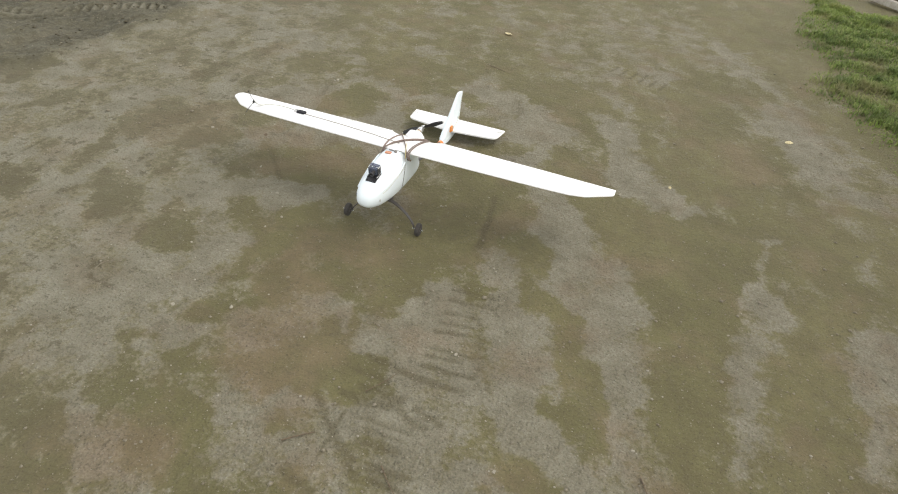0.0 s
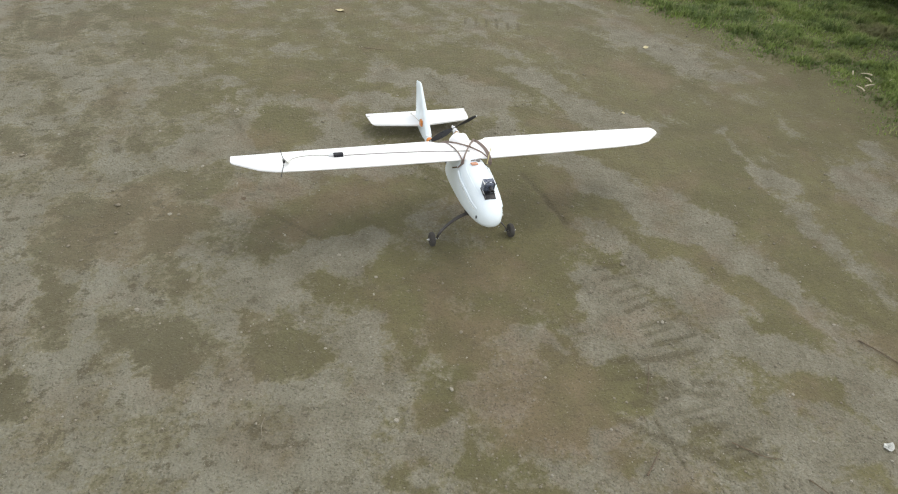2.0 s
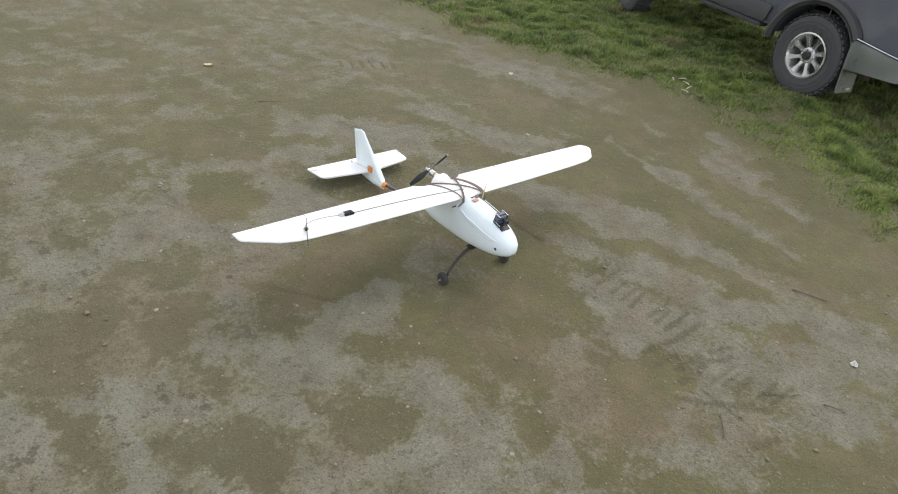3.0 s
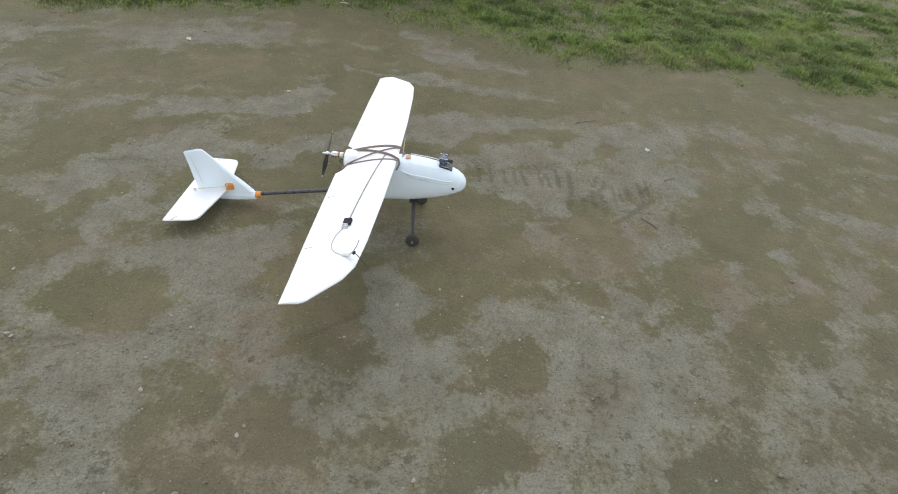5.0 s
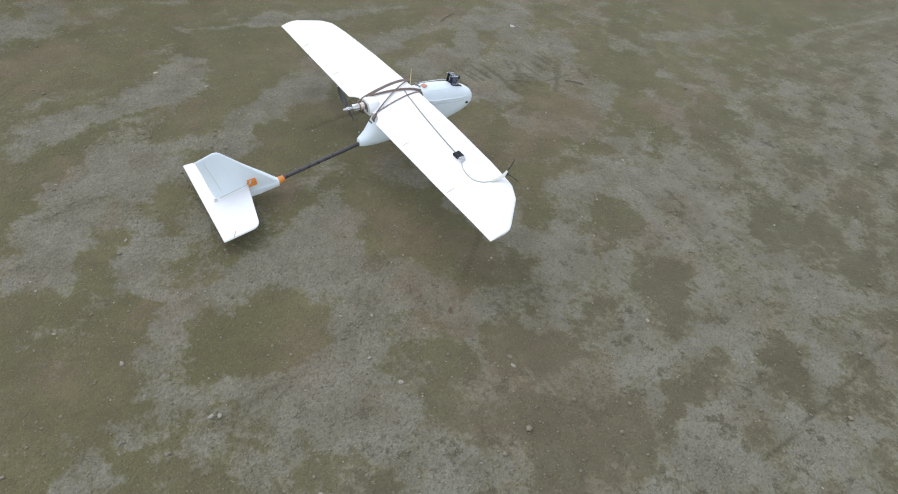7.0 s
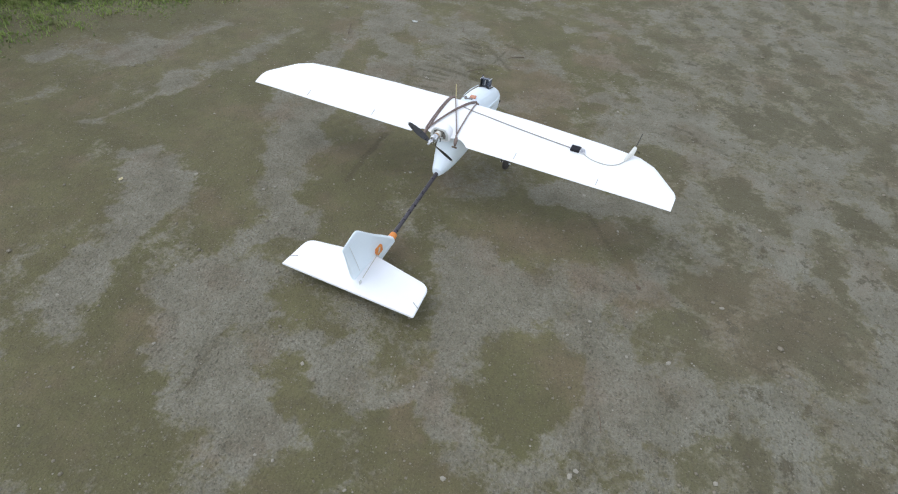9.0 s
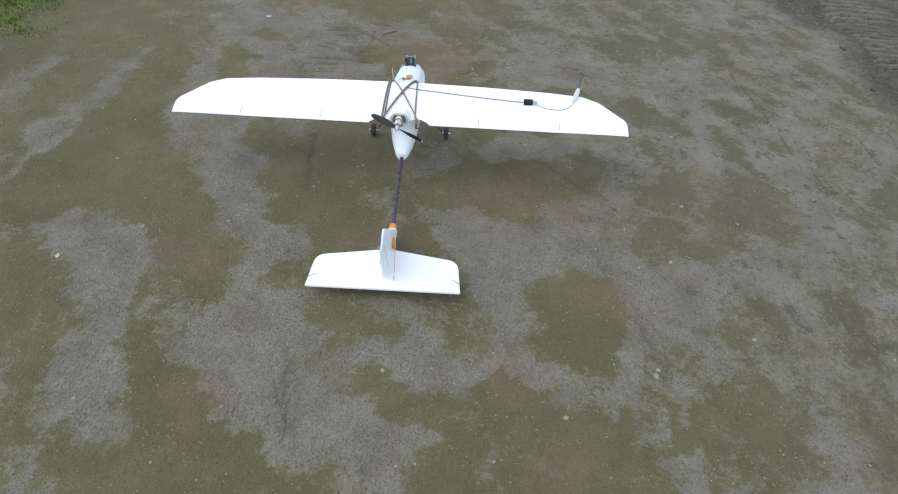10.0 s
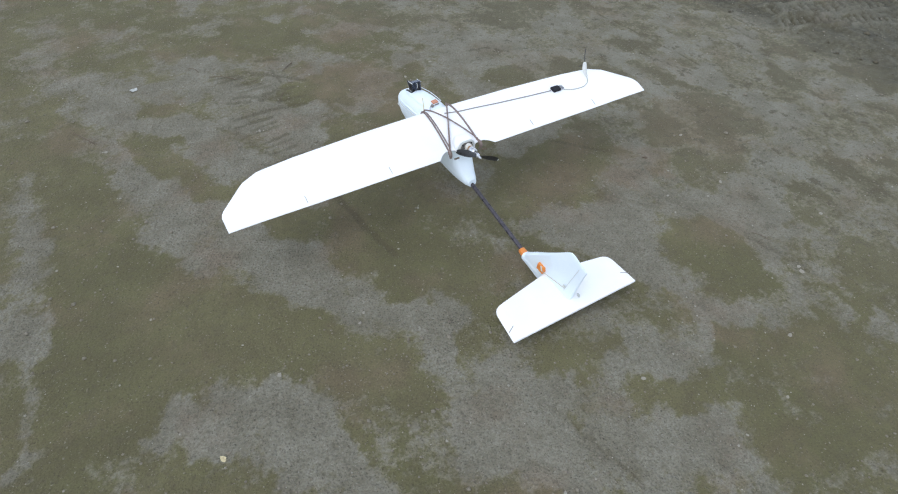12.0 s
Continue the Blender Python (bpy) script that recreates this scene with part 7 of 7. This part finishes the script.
        lamp = part("tail_lamp", box((0.07, 0.115, 0.11), pose(side * 0.712, -0.775, 0.655), 0.012), RED_LAMP, car, "red and amber tail lamp")
        part("turn_signal", box((0.07, 0.115, 0.13), pose(side * 0.711, -0.775, 0.776), 0.010), AMBER_LAMP, lamp)
        part("reverse_lamp", box((0.05, 0.040, 0.13), pose(side * 0.650, -0.838, 0.700), 0.010), CLEAR_LAMP, lamp)
        part("headlamp", box((0.26, 0.05, 0.13), pose(side * 0.54, 2.885, 0.735), 0.02), CLEAR_LAMP, car)
        # side windows
        for a in (((0.70, 1.06), (0.72, 1.40), (1.24, 1.40), (1.58, 1.08)), ((-0.02, 1.06), (-0.02, 1.41), (0.64, 1.41), (0.62, 1.06)), ((-0.70, 1.06), (-0.62, 1.41), (-0.08, 1.41), (-0.08, 1.06))):
            a = rounded(a, 0.03, 3)
            part("side_window", loft([[(side * (car_half(z) + o), y, z) for y, z in a] for o in (-0.004, 0.003)]), CAR_GLASS, body)
        for y in (0.66, -0.05):
            part("door_seam", tube([(side * (car_half(z) + 0.001), y, z) for z in (0.40, 0.98, 1.44)], 0.004, 5), CAR_TRIM, body)
        part("door_handle", box((0.025, 0.13, 0.028), pose(side * 0.742, 0.78, 0.93), 0.008), CAR_TRIM, body)
        part("wing_mirror", box((0.14, 0.07, 0.12), pose(side * 0.80, 1.62, 1.08), 0.025), CAR_TRIM, body)
    part("windscreen", loft([[(s * 0.60, y, z) for s, y, z in ((-1, 1.735, 1.075), (1, 1.735, 1.075), (0.9, 1.325, 1.45), (-0.9, 1.325, 1.45))], [(s * 0.60, y + 0.008, z + 0.008) for s, y, z in ((-1, 1.735, 1.075), (1, 1.735, 1.075), (0.9, 1.325, 1.45), (-0.9, 1.325, 1.45))]]), CAR_GLASS, body)
    part("rear_window", loft([[(s * 0.56, y, z) for s, y, z in ((-1, -0.795, 1.06), (1, -0.795, 1.06), (0.92, -0.7, 1.42), (-0.92, -0.7, 1.42))], [(s * 0.56, y - 0.008, z) for s, y, z in ((-1, -0.795, 1.06), (1, -0.795, 1.06), (0.92, -0.7, 1.42), (-0.92, -0.7, 1.42))]]), CAR_GLASS, body)
    part("grille", box((0.72, 0.03, 0.14), pose(0, 2.895, 0.735), 0.01), CAR_TRIM, car)
    part("front_bumper", box((1.46, 0.16, 0.16), pose(0, 2.90, 0.52), 0.04), CAR_SILVER, car)
    bumper = part("rear_bumper", box((1.34, 0.20, 0.125), pose(0, -0.925, 0.460), 0.035), CAR_BLUE, car, "dark blue-grey rear step bumper")
    part("step_plate", box((1.16, 0.11, 0.012), pose(0, -0.95, 0.5265), 0.004), CHROME, bumper, "bright ribbed step plate")
    for k in range(3):
        part("step_rib", box((1.10, 0.010, 0.008), pose(0, -0.985 + 0.035 * k, 0.534), 0.002), CAR_TRIM, bumper)
    part("tailgate_seam", tube([(x, -0.844, 0.62) for x in (-0.62, 0.0, 0.62)], 0.005, 5), CAR_TRIM, body)
    hitch = part("tow_hitch", box((0.07, 0.22, 0.05), pose(-0.46, -0.93, 0.36), 0.008), CAR_TRIM, car, "black tow hitch with a bent hook")
    part("tow_hook", tube(curve_points([(-0.46, -1.02, 0.355), (-0.46, -1.05, 0.335), (-0.46, -1.055, 0.295), (-0.46, -1.080, 0.270), (-0.46, -1.115, 0.275), (-0.46, -1.125, 0.300)]), 0.011, 10), BLACK, hitch)
    part("tow_ball", turned([(0.0001, 0.0), (0.014, 0.003), (0.020, 0.016), (0.014, 0.030), (0.0001, 0.034)], "z", 14, pose(-0.46, -1.125, 0.292)), BLACK, hitch)
    part("exhaust_pipe", tube([(-0.58, -0.20, 0.34), (-0.60, -0.40, 0.325), (-0.63, -0.50, 0.315)], 0.026, 12), RUST, car)
    for x, y, turn in ((-0.64, 0.0, 0), (-0.64, WHEELBASE, -14), (0.64, 0.0, 180), (0.64, WHEELBASE, 166)):
        add_wheel(car, pose(x, y, TYRE_R, 0, 0, turn))
    return car


build_car()


# ---- small things lying about ----
def stone_mesh(seed):
    rs = random.Random(seed)
    bm = bmesh.new()
    bmesh.ops.create_icosphere(bm, subdivisions=1, radius=1.0)
    for v in bm.verts:
        v.co *= 0.62 + 0.7 * rs.random()
        v.co.z *= 0.6
    return mesh_of(bm, "stone", STONE if seed % 3 else STONE_DARK, smooth=False)


STONE_MESHES = [stone_mesh(k) for k in range(6)]


def stone(k, x, y, size):
    ob = new("stone", STONE_MESHES[k % 6])
    ob.matrix_world = pose(x, y, height(x, y) + 0.25 * size, 0, 0, 67 * k) @ Matrix.Diagonal((size, size * 0.8, size, 1))
    return tagged(ob, "small pale stone half sunk in the dirt" if k % 6 % 3 else "small earthy stone half sunk in the dirt", "stone", "loose stones on the lane")


SPOTS = (
    (0.59, -0.63), (0.51, -0.86), (0.03, -0.99), (1.06, -0.70), (0.75, -1.22), (-0.39, -0.45), (-1.06, 0.04), (-0.76, -0.58), (-0.44, -1.04), (-0.68, -0.60),
    (-0.86, 0.41), (-1.09, 0.05), (-0.51, 0.64), (-1.16, -0.45), (-0.72, 0.33), (-0.36, 0.96), (-0.84, 0.84), (-0.35, 1.16), (-0.09, 0.93), (0.60, 0.30),
    (0.57, 0.27), (1.08, 0.52), (-0.10, 1.19), (-0.83, 0.86), (0.28, 0.73), (0.39, 1.05), (-1.17, 0.70), (-0.31, 1.22), (0.88, 0.36), (-0.03, 0.90),
    (0.16, 0.78), (-0.26, -0.97), (0.50, -0.39), (0.62, -0.79), (-0.68, -0.16), (1.10, -1.00), (-0.17, -0.76), (0.36, -1.26), (-0.50, -0.31), (-0.17, -0.53),
    (-0.60, -0.74), (-0.98, 0.37), (-0.96, 0.20), (-0.55, 1.02), (0.17, -0.09), (0.58, 1.00),
)
for k, (sx, sy) in enumerate(SPOTS):
    stone(k, sx, sy, (0.006, 0.008, 0.005, 0.0085, 0.0065)[k % 5])
rng = random.Random(5)
for k in range(120):
    stone(k + 40, rng.uniform(-2.2, 2.1), rng.uniform(-2.0, 2.6), rng.uniform(0.0025, 0.0055))


def twig(points, radius, label="thin dry twig lying on the dirt", mat=TWIG, group="twigs on the lane"):
    pts = curve_points([(x, y, height(x, y) + radius * 1.1 + dz) for x, y, dz in points], 4)
    ob = new("twig", mesh_of(tube(pts, [radius * (1 - 0.5 * k / len(pts)) for k in range(len(pts))], 6), "twig", mat))
    return tagged(ob, label, "twig", group)


twig([(1.13, -1.08, 0), (1.16, -1.14, 0.003), (1.19, -1.20, 0)], 0.0025, "dark bent twig lying on the gravel")
twig([(0.172, -1.355, 0), (0.205, -1.328, 0.002), (0.244, -1.295, 0)], 0.0026, "brown straight twig lying on the gravel")
twig([(-0.79, -0.95, 0), (-0.80, -0.98, 0.002), (-0.80, -1.01, 0)], 0.0016, mat=STONE_DARK, label="dull dry stalk lying on the gravel")
twig([(0.46, -1.32, 0), (0.52, -1.38, 0.002), (0.57, -1.40, 0)], 0.0018)
twig([(0.31, -1.11, 0), (0.35, -1.05, 0.001), (0.37, -1.01, 0)], 0.0014)
twig([(0.60, -1.47, 0), (0.61, -1.50, 0.006), (0.63, -1.53, 0)], 0.0022, "dark forked twig lying on the dirt")
twig([(-0.84, 0.64, 0.001), (-0.855, 0.67, 0.002), (-0.865, 0.70, 0)], 0.0014)
twig([(-0.10, 1.52, 0), (-0.05, 1.50, 0.002), (0.01, 1.48, 0)], 0.0018)


def scrap(name, x, y, size, mat, label, category, seed, group="", lift=0.35):
    """A crumpled thin piece with real thickness."""
    rs = random.Random(seed)
    n, rings = 9, []
    top = [[(size * r * (0.8 + 0.4 * rs.random()) * math.cos(2 * math.pi * j / n), 0.62 * size * r * (0.8 + 0.4 * rs.random()) * math.sin(2 * math.pi * j / n), size * lift * rs.random()) for j in range(n)] for r in (1.0, 0.6, 0.25)]
    for ring in top:
        rings.append(ring)
    low = [[(px * 0.98, py * 0.98, pz - 0.0015) for px, py, pz in ring] for ring in top]
    ob = new(name, mesh_of(loft(low[::-1] + rings), name, mat, smooth=False))
    ob.matrix_world = pose(x, y, height(x, y) + 0.002, 0, 0, rs.uniform(0, 360))
    return tagged(ob, label, category, group)


scrap("paper_scrap", 0.90, -1.44, 0.019, PAPER, "crumpled white paper scrap lying on the gravel", "litter", 1, lift=0.4)
scrap("leaf", 1.68, 1.33, 0.024, LEAF, "dry pale yellow leaf lying on the dirt", "leaf", 2, "fallen leaves")
scrap("leaf", -0.154, 2.15, 0.030, LEAF, "dry pale yellow leaf lying on the dirt", "leaf", 3, "fallen leaves")
scrap("leaf", 1.095, 0.530, 0.011, LEAF, "dry pale yellow leaf lying on the dirt", "leaf", 4, "fallen leaves")
scrap("leaf", -0.82, 0.10, 0.012, TWIG, "small brown leaf lying on the dirt", "leaf", 5, "fallen leaves")
for k, (sx, sy) in enumerate(((2.74, 0.57), (2.79, 0.63), (2.84, 0.70), (2.76, 0.73), (3.06, 0.67), (2.93, 0.60), (2.66, 0.55))):
    a = 1.3 * k
    twig([(sx - 0.03 * math.cos(a), sy - 0.03 * math.sin(a), 0.012), (sx, sy, 0.016), (sx + 0.035 * math.cos(a + 0.1), sy + 0.035 * math.sin(a + 0.1), 0.013)], 0.0045, "bleached wood chip at the edge of the grass", STRAW, "wood chips by the grass")


def planter_frame():
    """A low whitish timber frame holding broken stone, beyond the grass."""
    m = pose(3.13, 4.76, 0.02, 0, 0, -50)
    bed = thing("timber_edging", "weathered grey timber edging round broken stone", "garden edging", m=m)
    for x, y, sx, sy in ((0, -0.25, 0.90, 0.05), (0, 0.25, 0.90, 0.05), (-0.425, 0, 0.05, 0.45), (0.425, 0, 0.05, 0.45)):
        part("rail", box((sx, sy, 0.06), pose(x, y, 0.030), 0.008), TIMBER, bed)
    rs = random.Random(8)
    rubble = bmesh.new()
    for k in range(45):
        bmesh.ops.create_icosphere(rubble, subdivisions=1, radius=rs.uniform(0.03, 0.06), matrix=pose(rs.uniform(-0.36, 0.36), rs.uniform(-0.18, 0.18), rs.uniform(0.02, 0.06)))
    for v in rubble.verts:
        v.co += Vector((rs.uniform(-1, 1), rs.uniform(-1, 1), rs.uniform(-1, 1))) * 0.010
    part("rubble", rubble, STONE_DARK, bed, smooth=False)
    return bed


planter_frame()
